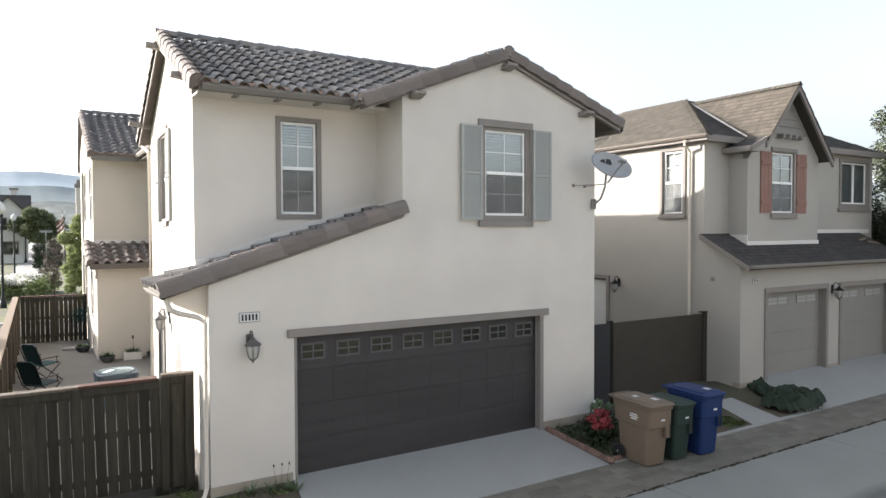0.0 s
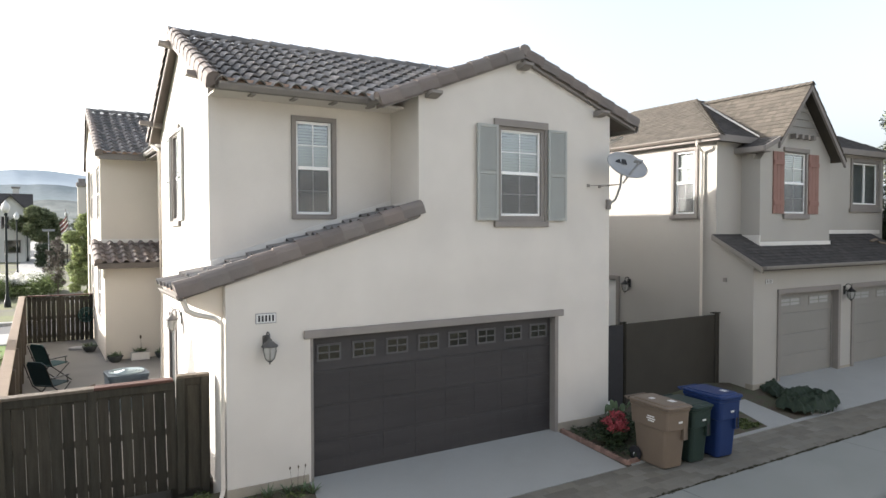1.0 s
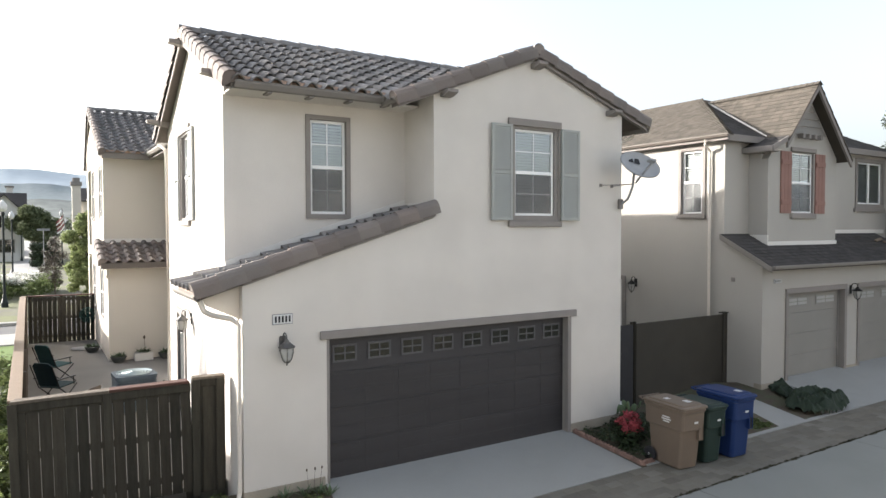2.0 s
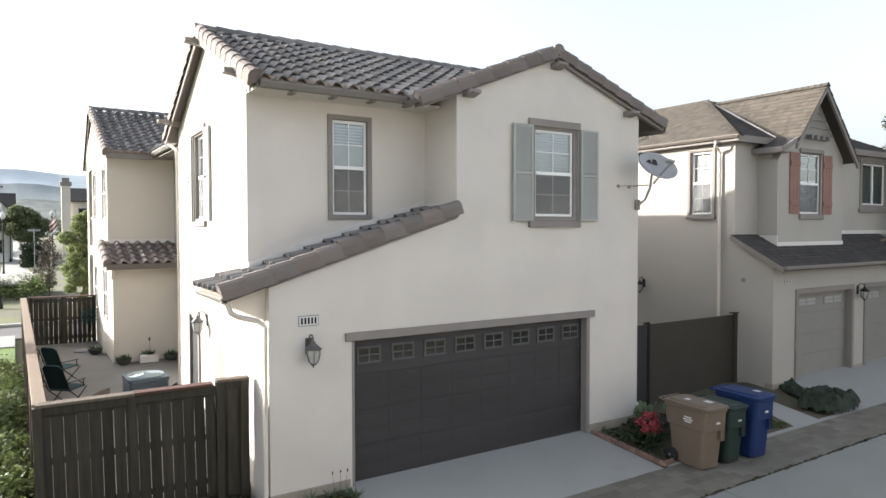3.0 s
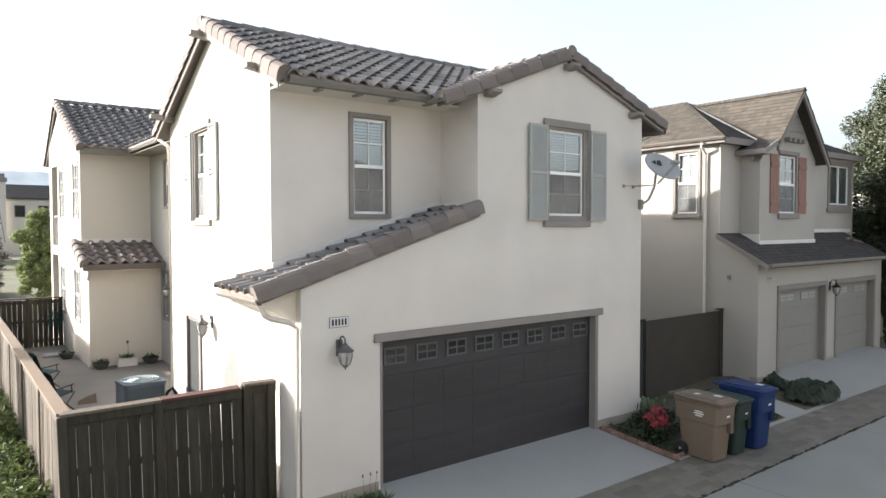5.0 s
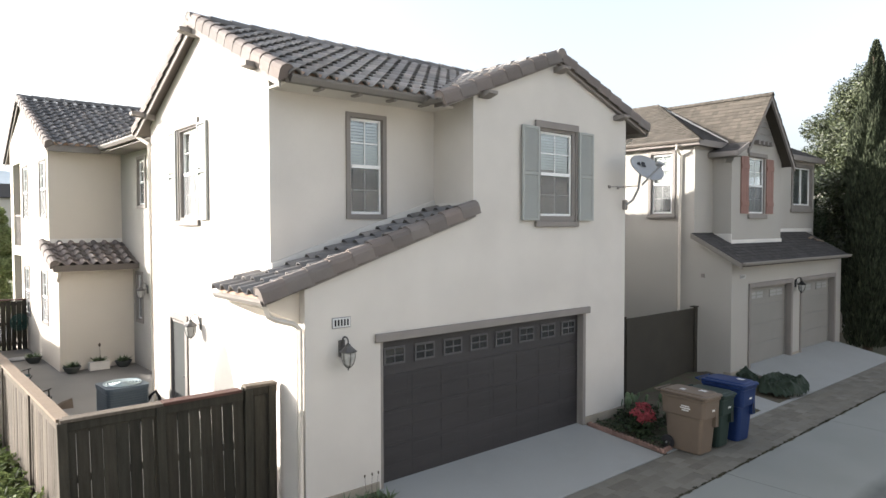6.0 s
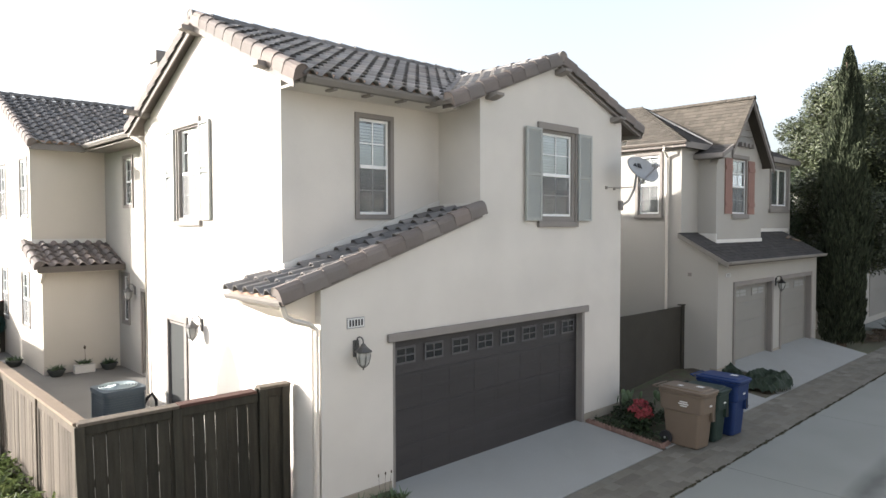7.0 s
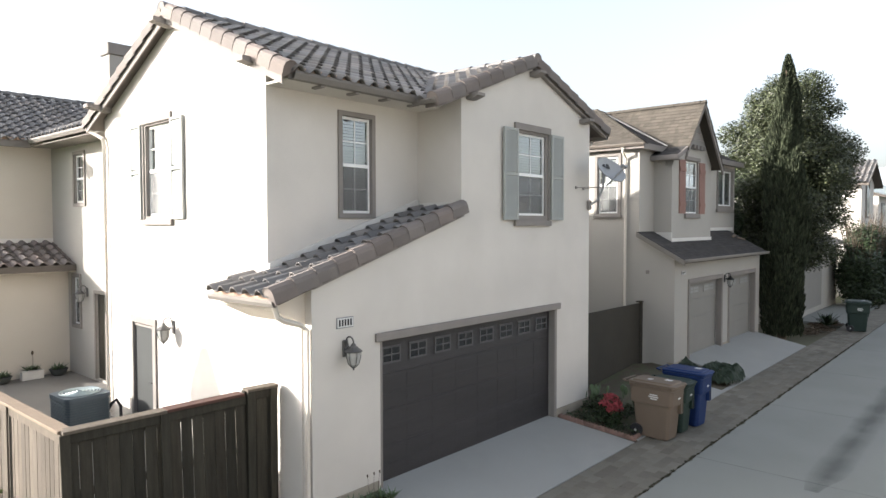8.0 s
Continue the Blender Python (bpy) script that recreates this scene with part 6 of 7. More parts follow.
# ---- wall lanterns, plates, dish ----
def lantern(label, m, metal="bronze"):
    """A coach lantern on a wall: y points into the wall, z up, the origin at the plate's middle."""
    t = thing("wall_lantern", label, "lantern", "wall lanterns", m=m)
    bm = bmesh.new()
    box(bm, -0.055, 0.055, -0.022, 0.0, -0.12, 0.12, 0.012)
    part("wall_plate", bm, metal, t)
    bm = bmesh.new()
    pts = [(0, -0.02, 0.03), (0, -0.035, 0.085)] + [(0, -0.11 - 0.075 * math.sin(a), 0.115 + 0.06 * math.cos(a)) for a in (-1.0, -0.5, 0.0, 0.5, 1.0, 1.5)] + [(0, -0.185, 0.10)]
    tube(bm, pts, 0.011, 8)
    tube(bm, [(0, -0.025, -0.03), (0, -0.06, 0.0), (0, -0.085, 0.045), (0, -0.075, 0.075), (0, -0.055, 0.06)], 0.007, 6)
    part("arm", bm, metal, t)
    bm = bmesh.new()
    lathe(bm, [(0.004, 0.125), (0.014, 0.115), (0.007, 0.100), (0.018, 0.088), (0.034, 0.078), (0.040, 0.052), (0.062, 0.044), (0.066, 0.034), (0.118, -0.008), (0.128, -0.016), (0.126, -0.027), (0.100, -0.032)], (0, -0.185, 0), 8)
    part("hood", bm, metal, t)
    bm = bmesh.new()
    for k in range(6):
        a = k * math.tau / 6 + 0.26
        c, s = math.cos(a), math.sin(a)
        tube(bm, [(0.102 * c, -0.185 + 0.102 * s, -0.03), (0.104 * c, -0.185 + 0.104 * s, -0.09), (0.074 * c, -0.185 + 0.074 * s, -0.20), (0.03 * c, -0.185 + 0.03 * s, -0.245)], 0.006, 5)
    lathe(bm, [(0.005, -0.29), (0.014, -0.275), (0.008, -0.262), (0.034, -0.25), (0.036, -0.24), (0.02, -0.235)], (0, -0.185, 0), 8)
    part("cage", bm, metal, t)
    bm = bmesh.new()
    lathe(bm, [(0.026, -0.235), (0.068, -0.20), (0.097, -0.09), (0.095, -0.031)], (0, -0.185, 0), 12)
    part("lantern_glass", bm, "frost", t, "pale seeded glass")
    return t


lantern("pewter coach lantern on the garage wall", facing_front(-0.70, 0.0, 2.11))
lantern("pewter coach lantern beside the side door", SIDE @ facing_left(EX, 4.06, 2.06))
lantern("pewter coach lantern beside the back door", facing_left(RX, 10.97, 2.13))
lantern("black coach lantern on the neighbour's side wall", facing_left(NX, 3.92, 2.22), "black_metal")
lantern("black coach lantern between the neighbour's garages", facing_front(15.12, 0.0, 2.12), "black_metal")


def number_plate(label, m, w, h, n):
    t = thing("number_plate", label, "plate", m=m)
    bm = bmesh.new()
    box(bm, 0, w, -0.014, 0.0, 0, h, 0.004)
    part("plate", bm, "plate_grey", t)
    bm = bmesh.new()
    box(bm, 0.012, w - 0.012, -0.0165, -0.0145, 0.012, h - 0.012)
    part("field", bm, "label", t)
    for i in range(n):
        c = w * (i + 1.0) / (n + 1.0)
        bm = bmesh.new()
        box(bm, c - 0.014, c + 0.014, -0.0205, -0.017, h * 0.2, h * 0.8)
        part("bar", bm, "dark", t)


number_plate("white plate with dark bars on the garage wall", facing_front(-0.855, 0.0, 2.40), 0.31, 0.155, 5)
number_plate("small plate with dark bars on the neighbour's wall", facing_front(11.56, 0.0, 2.44), 0.30, 0.11, 4)
solid("wall_vent", box(bmesh.new(), NX - 0.02, NX, 0.73, 0.83, 2.46, 2.56, 0.004), "trim", "small square vent on the neighbour's side wall", "vent")

dish = thing("satellite_dish", "grey satellite dish on a pole fixed to the house corner", "satellite dish")
dn = Vector((-0.10, -0.85, 0.40)).normalized()
du = Vector((0.95, -0.12, -0.22))
du = (du - dn * du.dot(dn)).normalized()
dv = dn.cross(du)
dc = Vector((6.20, -0.52, 4.99))
bm = bmesh.new()
rings = []
for r in (0.001, 0.25, 0.5, 0.75, 0.93, 1.0):
    rings.append([bm.verts.new(dc + du * (0.46 * r * math.cos(a * math.tau / 32)) + dv * (0.27 * r * math.sin(a * math.tau / 32)) + dn * (0.085 * r * r)) for a in range(32)])
rim = [bm.verts.new(dc + du * (0.465 * math.cos(a * math.tau / 32)) + dv * (0.275 * math.sin(a * math.tau / 32)) + dn * 0.062) for a in range(32)]
rings.append(rim)
for a, b in zip(rings, rings[1:]):
    for i in range(32):
        bm.faces.new((a[i], a[(i + 1) % 32], b[(i + 1) % 32], b[i]))
back = [bm.verts.new(dc + du * (0.30 * math.cos(a * math.tau / 32)) + dv * (0.2 * math.sin(a * math.tau / 32)) + dn * 0.0) for a in range(32)]
for i in range(32):
    bm.faces.new((rim[i], rim[(i + 1) % 32], back[(i + 1) % 32], back[i]))
bm.faces.new(back)
reflector = part("reflector", bm, "dish", dish, smooth=True)
bm = bmesh.new()
lp = dc + du * -0.10 + dv * 0.12 + dn * 0.022
for k, (a, b, c, d) in enumerate(((-0.17, -0.02, -0.075, 0.075), (0.0, 0.13, -0.08, 0.075))):
    prism(bm, [lp + du * a + dv * c, lp + du * b + dv * c, lp + du * (b - 0.03) + dv * d, lp + du * (a + 0.02) + dv * d], dn * 0.006)
part("mark", bm, "dark", reflector, "dark plain mark")
lnb = Vector((6.17, -0.88, 5.07))
bm = bmesh.new()
tube(bm, [Vector((6.19, -0.47, 4.68)), Vector((6.17, -0.62, 4.80)), lnb - Vector((0, 0, 0.04))], 0.02, 6)
part("feed_arm", bm, "dish", dish)
bm = bmesh.new()
for s in (-1, 0, 1):
    tube(bm, [lnb + du * s * 0.055 + dn * 0.04, lnb + du * s * 0.055 - dn * 0.05], 0.028, 10, 0.032)
part("feed_head", bm, "dish", dish, "pale grey feed head")
bm = bmesh.new()
tube(bm, [(6.24, -0.06, 4.28), (6.25, -0.22, 4.38), (6.23, -0.36, 4.62), (6.21, -0.42, 4.95)], 0.024, 8)
part("mast", bm, "dish", dish)
bm = bmesh.new()
box(bm, 6.19, 6.29, -0.07, 0.0, 4.18, 4.38, 0.008)
part("foot", bm, "trim", dish)
bm = bmesh.new()
for x, z in ((5.72, 4.64), (6.02, 4.63)):
    tube(bm, [(x, 0.0, z), (6.22, -0.38, 4.66)], 0.007, 5)
    box(bm, x - 0.03, x + 0.03, -0.02, 0.0, z - 0.03, z + 0.03)
part("strut", bm, "trim", dish)

# ---- air conditioner, chairs, pots on the patio ----
ac = thing("air_conditioner", "slate-grey outdoor air conditioner with a pale top grille on the patio", "air conditioner", m=pose(-1.95, 6.20, -0.10, 0, 0, 3) @ Matrix.Diagonal((1, 1, 1.13, 1)))
W = 0.40


def rounded(r, c, z):
    pts = []
    for qx, qy, a0 in ((1, 1, 0), (-1, 1, 90), (-1, -1, 180), (1, -1, 270)):
        for a in (0, 30, 60, 90):
            pts.append((qx * (r - c) + c * math.cos(radians(a0 + a)), qy * (r - c) + c * math.sin(radians(a0 + a)), z))
    return pts


bm = bmesh.new()
prism(bm, rounded(W - 0.015, 0.09, 0.03), (0, 0, 0.60))
part("coil_body", bm, "ac", ac)
for i in range(13):
    bm = bmesh.new()
    prism(bm, rounded(W, 0.10, 0.07 + i * 0.042), (0, 0, 0.022))
    part("louvre", bm, "ac", ac)
bm = bmesh.new()
prism(bm, rounded(W + 0.012, 0.11, 0.63), (0, 0, 0.07))
part("top_cover", bm, "ac", ac)
bm = bmesh.new()
for r in (0.06, 0.12, 0.18, 0.24, 0.30, 0.345):
    pts = [(r * math.cos(k * math.tau / 28), r * math.sin(k * math.tau / 28), 0.735 - 0.06 * r) for k in range(29)]
    tube(bm, pts, 0.011, 5)
for k in range(8):
    a = k * math.tau / 8
    tube(bm, [(0.05 * math.cos(a), 0.05 * math.sin(a), 0.725), (0.35 * math.cos(a), 0.35 * math.sin(a), 0.708)], 0.007, 5)
part("fan_grille", bm, "ac_top", ac, "pale metal fan grille")
bm = bmesh.new()
box(bm, -0.42, 0.42, -0.42, 0.42, 0.0, 0.03, 0.01)
part("pad", bm, "patio", ac)
bm = bmesh.new()
tube(bm, [(0.38, -0.15, 0.25), (0.48, -0.22, 0.45), (0.55, -0.28, 0.52), (0.62, -0.30, 0.40), (0.63, -0.30, 0.1)], 0.03, 8)
part("pipe", bm, "dark", ac, "black insulated pipe")


def patio_chair(label, m, cloth="chair"):
    """A folding chair that faces +y."""
    t = thing("folding_chair", label, "chair", "patio chairs", m=m)
    bm = bmesh.new()
    prism(bm, [(-0.24, -0.24, 0.44), (0.24, -0.24, 0.44), (0.24, 0.24, 0.47), (-0.24, 0.24, 0.47)], (0, 0, 0.025))
    part("seat", bm, cloth, t)
    bm = bmesh.new()
    prism(bm, [(-0.24, -0.26, 0.48), (0.24, -0.26, 0.48), (0.24, -0.44, 0.95), (0.17, -0.47, 1.02), (-0.17, -0.47, 1.02), (-0.24, -0.44, 0.95)], (0, 0.03, 0.01))
    part("backrest", bm, cloth, t)
    for s in (-1, 1):
        bm = bmesh.new()
        tube(bm, [(s * 0.27, -0.47, 0.98), (s * 0.27, -0.25, 0.45), (s * 0.27, 0.32, 0.0)], 0.013, 6)
        part("leg", bm, "chair_frame", t)
        bm = bmesh.new()
        tube(bm, [(s * 0.26, 0.26, 0.46), (s * 0.26, -0.34, 0.0)], 0.013, 6)
        part("leg", bm, "chair_frame", t)
        bm = bmesh.new()
        box(bm, s * 0.30 - 0.025, s * 0.30 + 0.025, -0.34, 0.16, 0.64, 0.665, 0.006)
        tube(bm, [(s * 0.29, 0.12, 0.64), (s * 0.27, 0.16, 0.46)], 0.011, 6)
        part("armrest", bm, "chair_frame", t)
    return t


patio_chair("dark teal folding chair beside the yard fence", pose(-3.34, 7.42, -0.10, 0, 0, -44))
patio_chair("teal folding chair beside the yard fence", pose(-3.28, 9.95, -0.10, 0, 0, -50), "chair_teal")

bm = bmesh.new()
prism(bm, [(-2.82, 8.10, -0.098), (-2.45, 8.05, -0.098), (-2.42, 8.30, 0.06), (-2.60, 8.36, 0.0), (-2.78, 8.34, -0.08)], (0, 0.012, 0.006))
solid("cardboard_sheet", bm, "bark", "crumpled brown cardboard sheet on the patio", "cardboard")


def spikes(bm, at, n, length, width, rng, up=0.6):
    for i in range(n):
        a = i * 2.4 + rng.uniform(-0.2, 0.2)
        e = up + rng.uniform(-0.35, 0.35)
        d = Vector((math.cos(a) * math.cos(e), math.sin(a) * math.cos(e), math.sin(e)))
        s = d.cross(Vector((0, 0, 1))).normalized()
        q = length * rng.uniform(0.7, 1.1)
        o = Vector(at)
        mid = o + d * q * 0.55 + Vector((0, 0, 0.04 * length))
        v = [bm.verts.new(p) for p in (o - s * width * 0.7, o + s * width * 0.7, mid + s * width, mid - s * width, o + d * q, mid - Vector((0, 0, width * 0.8)))]
        bm.faces.new((v[0], v[1], v[2], v[3]))
        bm.faces.new((v[3], v[2], v[4]))
        bm.faces.new((v[0], v[3], v[5]))
        bm.faces.new((v[1], v[5], v[2]))


def potted(label, at, kind, seed):
    rng = random.Random(seed)
    t = thing("potted_plant", label, "potted plant", "patio pots", m=Matrix.Translation(at))
    bm = bmesh.new()
    if kind == "bowl":
        lathe(bm, [(0.12, 0.0), (0.18, 0.07), (0.21, 0.15), (0.225, 0.155), (0.225, 0.175), (0.195, 0.175), (0.17, 0.14)], seg=18)
        part("bowl", bm, "pot", t)
    else:
        prism(bm, [(-0.25, -0.10, 0), (0.25, -0.10, 0), (0.25, 0.10, 0), (-0.25, 0.10, 0)], (0, 0, 0.22))
        part("planter", bm, "pot_white", t)
    bm = bmesh.new()
    z = 0.15 if kind == "bowl" else 0.22
    for k in range(3):
        spikes(bm, ((k - 1) * 0.10, rng.uniform(-0.04, 0.04), z), 13, 0.22, 0.018, rng)
    part("leaves", bm, "succulent", t)
    if kind != "bowl":
        bm = bmesh.new()
        tube(bm, [(0.02, 0, 0.2), (0.03, 0.01, 0.45), (0.02, 0.0, 0.68)], 0.008, 5, 0.004)
        lathe(bm, [(0.01, 0.62), (0.03, 0.66), (0.03, 0.70), (0.01, 0.73)], (0.02, 0, 0), 8)
        part("flower_stalk", bm, "bark", t)


potted("succulents in a dark clay bowl against the wing wall", (-1.66, 11.95, -0.10), "bowl", 1)
potted("succulents in a white oblong planter against the wing wall", (-0.98, 11.98, -0.10), "box", 2)
potted("succulents in a dark clay bowl against the wing wall", (-0.36, 11.95, -0.10), "bowl", 3)
potted("succulents in a dark clay bowl at the patio's end", (-2.18, 14.2, -0.10), "bowl", 4)
bm = bmesh.new()
lathe(bm, [(0.01, 0.0), (0.27, 0.0), (0.30, 0.03), (0.26, 0.07), (0.01, 0.085)], seg=11)
solid("flat_stone", bm, "plate_grey", "pale flat stone on the patio beside the clay bowl", "stone").matrix_basis = pose(-2.42, 14.9, -0.10) @ Matrix.Diagonal((1.2, 0.8, 1, 1))
reel = thing("hose_reel", "coiled green garden hose on the end fence", "hose", m=pose(-2.12, 16.80, 0.80, 90, 0, 0))
bm = bmesh.new()
for i in range(4):
    r = 0.12 + 0.045 * i
    tube(bm, [(r * math.cos(k * math.tau / 24), r * math.sin(k * math.tau / 24), 0.02 * (i % 2)) for k in range(25)], 0.015, 6)
part("hose_coil", bm, "hose", reel)
bm = bmesh.new()
box(bm, -0.05, 0.05, -0.09, 0.09, -0.08, 0.0, 0.01)
part("bracket", bm, "hose", reel)


# ---- garden bed, tarp, weeds ----
bed = tagged(new("brick_edging"), "row of reddish edging bricks along the driveway", "edging")
me = mesh_of("brick", box(bmesh.new(), -0.055, 0.055, -0.03, 0.03, -0.06, 0.045, 0.012), "brick")


def drive_z(y):
    return -0.09 - 0.1142 * (0.14 - y)


for i in range(24):
    s = i / 23
    x, y = 4.99 + 0.10 * s, -0.10 - 1.50 * s
    piece("brick", me, bed, pose(x, y, drive_z(y) + 0.025, 0, 32 + random.uniform(-8, 8), 90 + random.uniform(-8, 8)))
for i in range(3):
    piece("brick", me, bed, pose(5.14 + 0.11 * i, -1.65 + 0.01 * i, AZ + 0.04, 0, random.uniform(-8, 8), 8 + random.uniform(-14, 14)))


def leaf_mass(name, label, category, blobs, mat, count, size, seed, kind="", parent=None, extra=None):
    me = crown_mesh(name, mat, blobs, count, size, random.Random(seed))
    ob = new(name, me)
    if parent:
        ob.parent = parent
        return ob
    return tagged(ob, label, category, kind=kind)


fl = thing("red_flower_bush", "small bush with red blooms in the bed beside the driveway", "flowering plant")
leaf_mass("foliage", "", "", [(5.55, -0.90, 0.0, 0.26, 0.26, 0.20), (5.62, -0.85, 0.18, 0.20, 0.2, 0.16), (5.45, -1.0, -0.1, 0.18, 0.18, 0.12)], "leaf_dark", 900, 0.05, 21, parent=fl)
leaf_mass("bloom", "", "", [(5.52, -0.95, 0.22, 0.24, 0.24, 0.10), (5.62, -0.90, 0.32, 0.15, 0.16, 0.08), (5.42, -1.02, 0.12, 0.12, 0.14, 0.08), (5.6, -1.08, 0.12, 0.12, 0.1, 0.08)], "flower_red", 620, 0.034, 22, parent=fl)
leaf_mass("ground_cover", "low green ground cover in the bed", "ground cover", [(5.3, -0.6, -0.06, 0.3, 0.5, 0.06), (5.9, -0.7, -0.05, 0.5, 0.6, 0.10), (5.35, -1.25, -0.17, 0.25, 0.4, 0.05), (6.3, -0.4, 0.0, 0.5, 0.4, 0.12), (6.6, -1.0, -0.1, 0.4, 0.3, 0.08)], "leaf_dark", 2600, 0.035, 23, kind="stuff")
cact = thing("prickly_pear", "grey-green prickly pear cactus behind the bins", "cactus")
rng = random.Random(31)
for k in range(26):
    bm = bmesh.new()
    x, y, z = 6.25 + rng.uniform(-0.5, 0.75), -0.5 + rng.uniform(-0.4, 0.6), -0.14 + (k % 3) * 0.14
    lathe(bm, [(0.01, -0.12), (0.06, -0.08), (0.085, 0.0), (0.07, 0.08), (0.01, 0.12)], seg=10)
    bmesh.ops.transform(bm, matrix=pose(x, y, z + 0.1, rng.uniform(-25, 25), rng.uniform(-25, 25), rng.uniform(0, 180)) @ Matrix.Diagonal((0.72, 0.2, 0.8, 1)), verts=bm.verts[:])
    part("pad", bm, "succulent", cact, smooth=True)
solid("white_edging_stone", box(bmesh.new(), 6.34, 6.85, 0.35, 0.47, -0.05, 0.12, 0.02), "label", "white block at the foot of the house corner", "block")
ag = thing("agave_plant", "spiky weeds at the foot of the garage wall", "plant")
bm = bmesh.new()
for x, y in ((-0.22, -0.22), (-0.45, -0.18), (-0.75, -0.16), (-0.12, -0.34)):
    spikes(bm, (x, y, -0.16), 16, 0.24, 0.012, rng, 0.8)
part("leaves", bm, "succulent", ag)
bm = bmesh.new()
for x, dx in ((-0.28, 0.02), (-0.20, 0.05), (-0.36, -0.03)):
    tube(bm, [(x, -0.15, -0.15), (x + dx * 0.5, -0.12, 0.05), (x + dx, -0.12, 0.20)], 0.004, 5, 0.002)
    lathe(bm, [(0.005, 0.19), (0.014, 0.21), (0.009, 0.235)], (x + dx, -0.12, 0), 6)
part("dry_stalk", bm, "bark", ag)
leaf_mass("weeds", "low weeds along the foot of the wall", "weeds", [(-0.9, -0.15, -0.14, 0.3, 0.12, 0.06), (-0.35, -0.25, -0.15, 0.3, 0.15, 0.06), (-1.6, 0.2, -0.1, 0.15, 0.2, 0.10)], "leaf", 500, 0.03, 41, kind="stuff")
leaf_mass("joint_weeds", "sparse weeds in the joint between pavers and alley", "weeds", [(1.0 + 0.19 * i + 0.07 * math.sin(i * 5.3), -2.855 + 0.012 * math.sin(i * 3.7), AZ + 0.004, 0.10 + 0.07 * math.sin(i * 2.2), 0.024 + 0.014 * math.sin(i * 1.3), 0.012) for i in range(104)], "weed_dark", 3000, 0.020, 42, kind="stuff")
leaf_mass("grass_tuft", "tuft of grass beside the path", "grass", [(8.8, -1.2, AZ + 0.07, 0.35, 0.2, 0.06), (8.9, -1.45, AZ + 0.04, 0.35, 0.10, 0.04)], "leaf", 600, 0.04, 43, kind="stuff")

tarp = thing("tarp", "crumpled dark green tarp lying before the neighbour's garage", "tarp")
for cx, cy, rx, ry, h, turn, sd in ((11.38, -1.18, 1.0, 0.52, 0.46, 0.15, 3.0), (11.55, -0.20, 0.75, 0.30, 0.26, 0.9, 8.0)):
    bm = bmesh.new()
    n = 46
    grid = {}
    for i in range(n + 1):
        for j in range(n + 1):
            u, v = (i / n * 2 - 1) * 1.35, (j / n * 2 - 1) * 1.35
            r = math.hypot(u, v) - 0.45 * noise.noise((u * 1.2 + sd, v * 1.2, sd)) - 0.10 * noise.noise((u * 4 + sd, v * 4, sd))
            if r > 1.0:
                continue
            x = cx + u * rx * math.cos(turn) - v * ry * math.sin(turn)
            y = cy + u * rx * math.sin(turn) + v * ry * math.cos(turn)
            crease = 1 - 2.0 * abs(noise.noise((x * 2.2 + y * 1.4 + sd, y * 1.9 - x, 1)))
            fine = 1 - 2.2 * abs(noise.noise((x * 5.5 - y * 3, y * 4.0 + sd + x, 2)))
            lump = 0.55 + 0.9 * noise.noise((x * 1.7 + sd, y * 2.2, 5))
            rise = min(1.0, (1.0 - r) * 3.0) ** 0.6
            z = -0.285 + 0.11 * (y + 1.7) + h * rise * max(0.06, 0.50 * lump + 0.34 * max(crease, 0) + 0.14 * max(fine, 0))
            grid[i, j] = bm.verts.new((x + 0.03 * noise.noise((x * 9, y * 9, 3)), y, z))
    for i in range(n):
        for j in range(n):
            q = [grid.get(k) for k in ((i, j), (i + 1, j), (i + 1, j + 1), (i, j + 1))]
            if all(q):
                bm.faces.new(q)
    part("fold", bm, "tarp", tarp)

# ---- hedges by the yard ----
rng = random.Random(77)
blobs = []
for i in range(46):
    y = 0.2 + i * 0.26
    for k in range(3):
        blobs.append((-4.45 - k * 0.62 + rng.uniform(-0.15, 0.15), y + rng.uniform(-0.2, 0.2), -0.05 + rng.uniform(-0.1, 0.22), 0.42, 0.42, 0.34))
leaf_mass("ivy_hedge", "low sprawling green shrubs along the outside of the fence", "hedge", blobs, "leaf", 26000, 0.06, 51, kind="stuff")
# unseen tree, added so that its shadow falls on the side wall
cypress("unseen young slim cypress outside the fence, added for its shadow", (-6.68, 8.68, -0.3), 4.4, 0.54, 75000, 61, 5.0)
blobs = [(-7.6 + 0.15 * i + rng.uniform(-0.2, 0.2), 36.8 + rng.uniform(0, 7.0), 0.15 + rng.uniform(-0.1, 0.3), 0.8, 0.8, 0.6) for i in range(34)]
leaf_mass("street_hedge", "clipped hedge beyond the street", "hedge", blobs, "leaf", 14000, 0.08, 52, kind="stuff")
leaf_mass("white_flowers", "white blossom covering the street hedge", "flowers", [(b[0], b[1] + 0.1, b[2] + 0.35, 0.8, 0.8, 0.30) for b in blobs[:27] if b[1] > 38.5], "flower_white", 9000, 0.08, 53, kind="stuff")


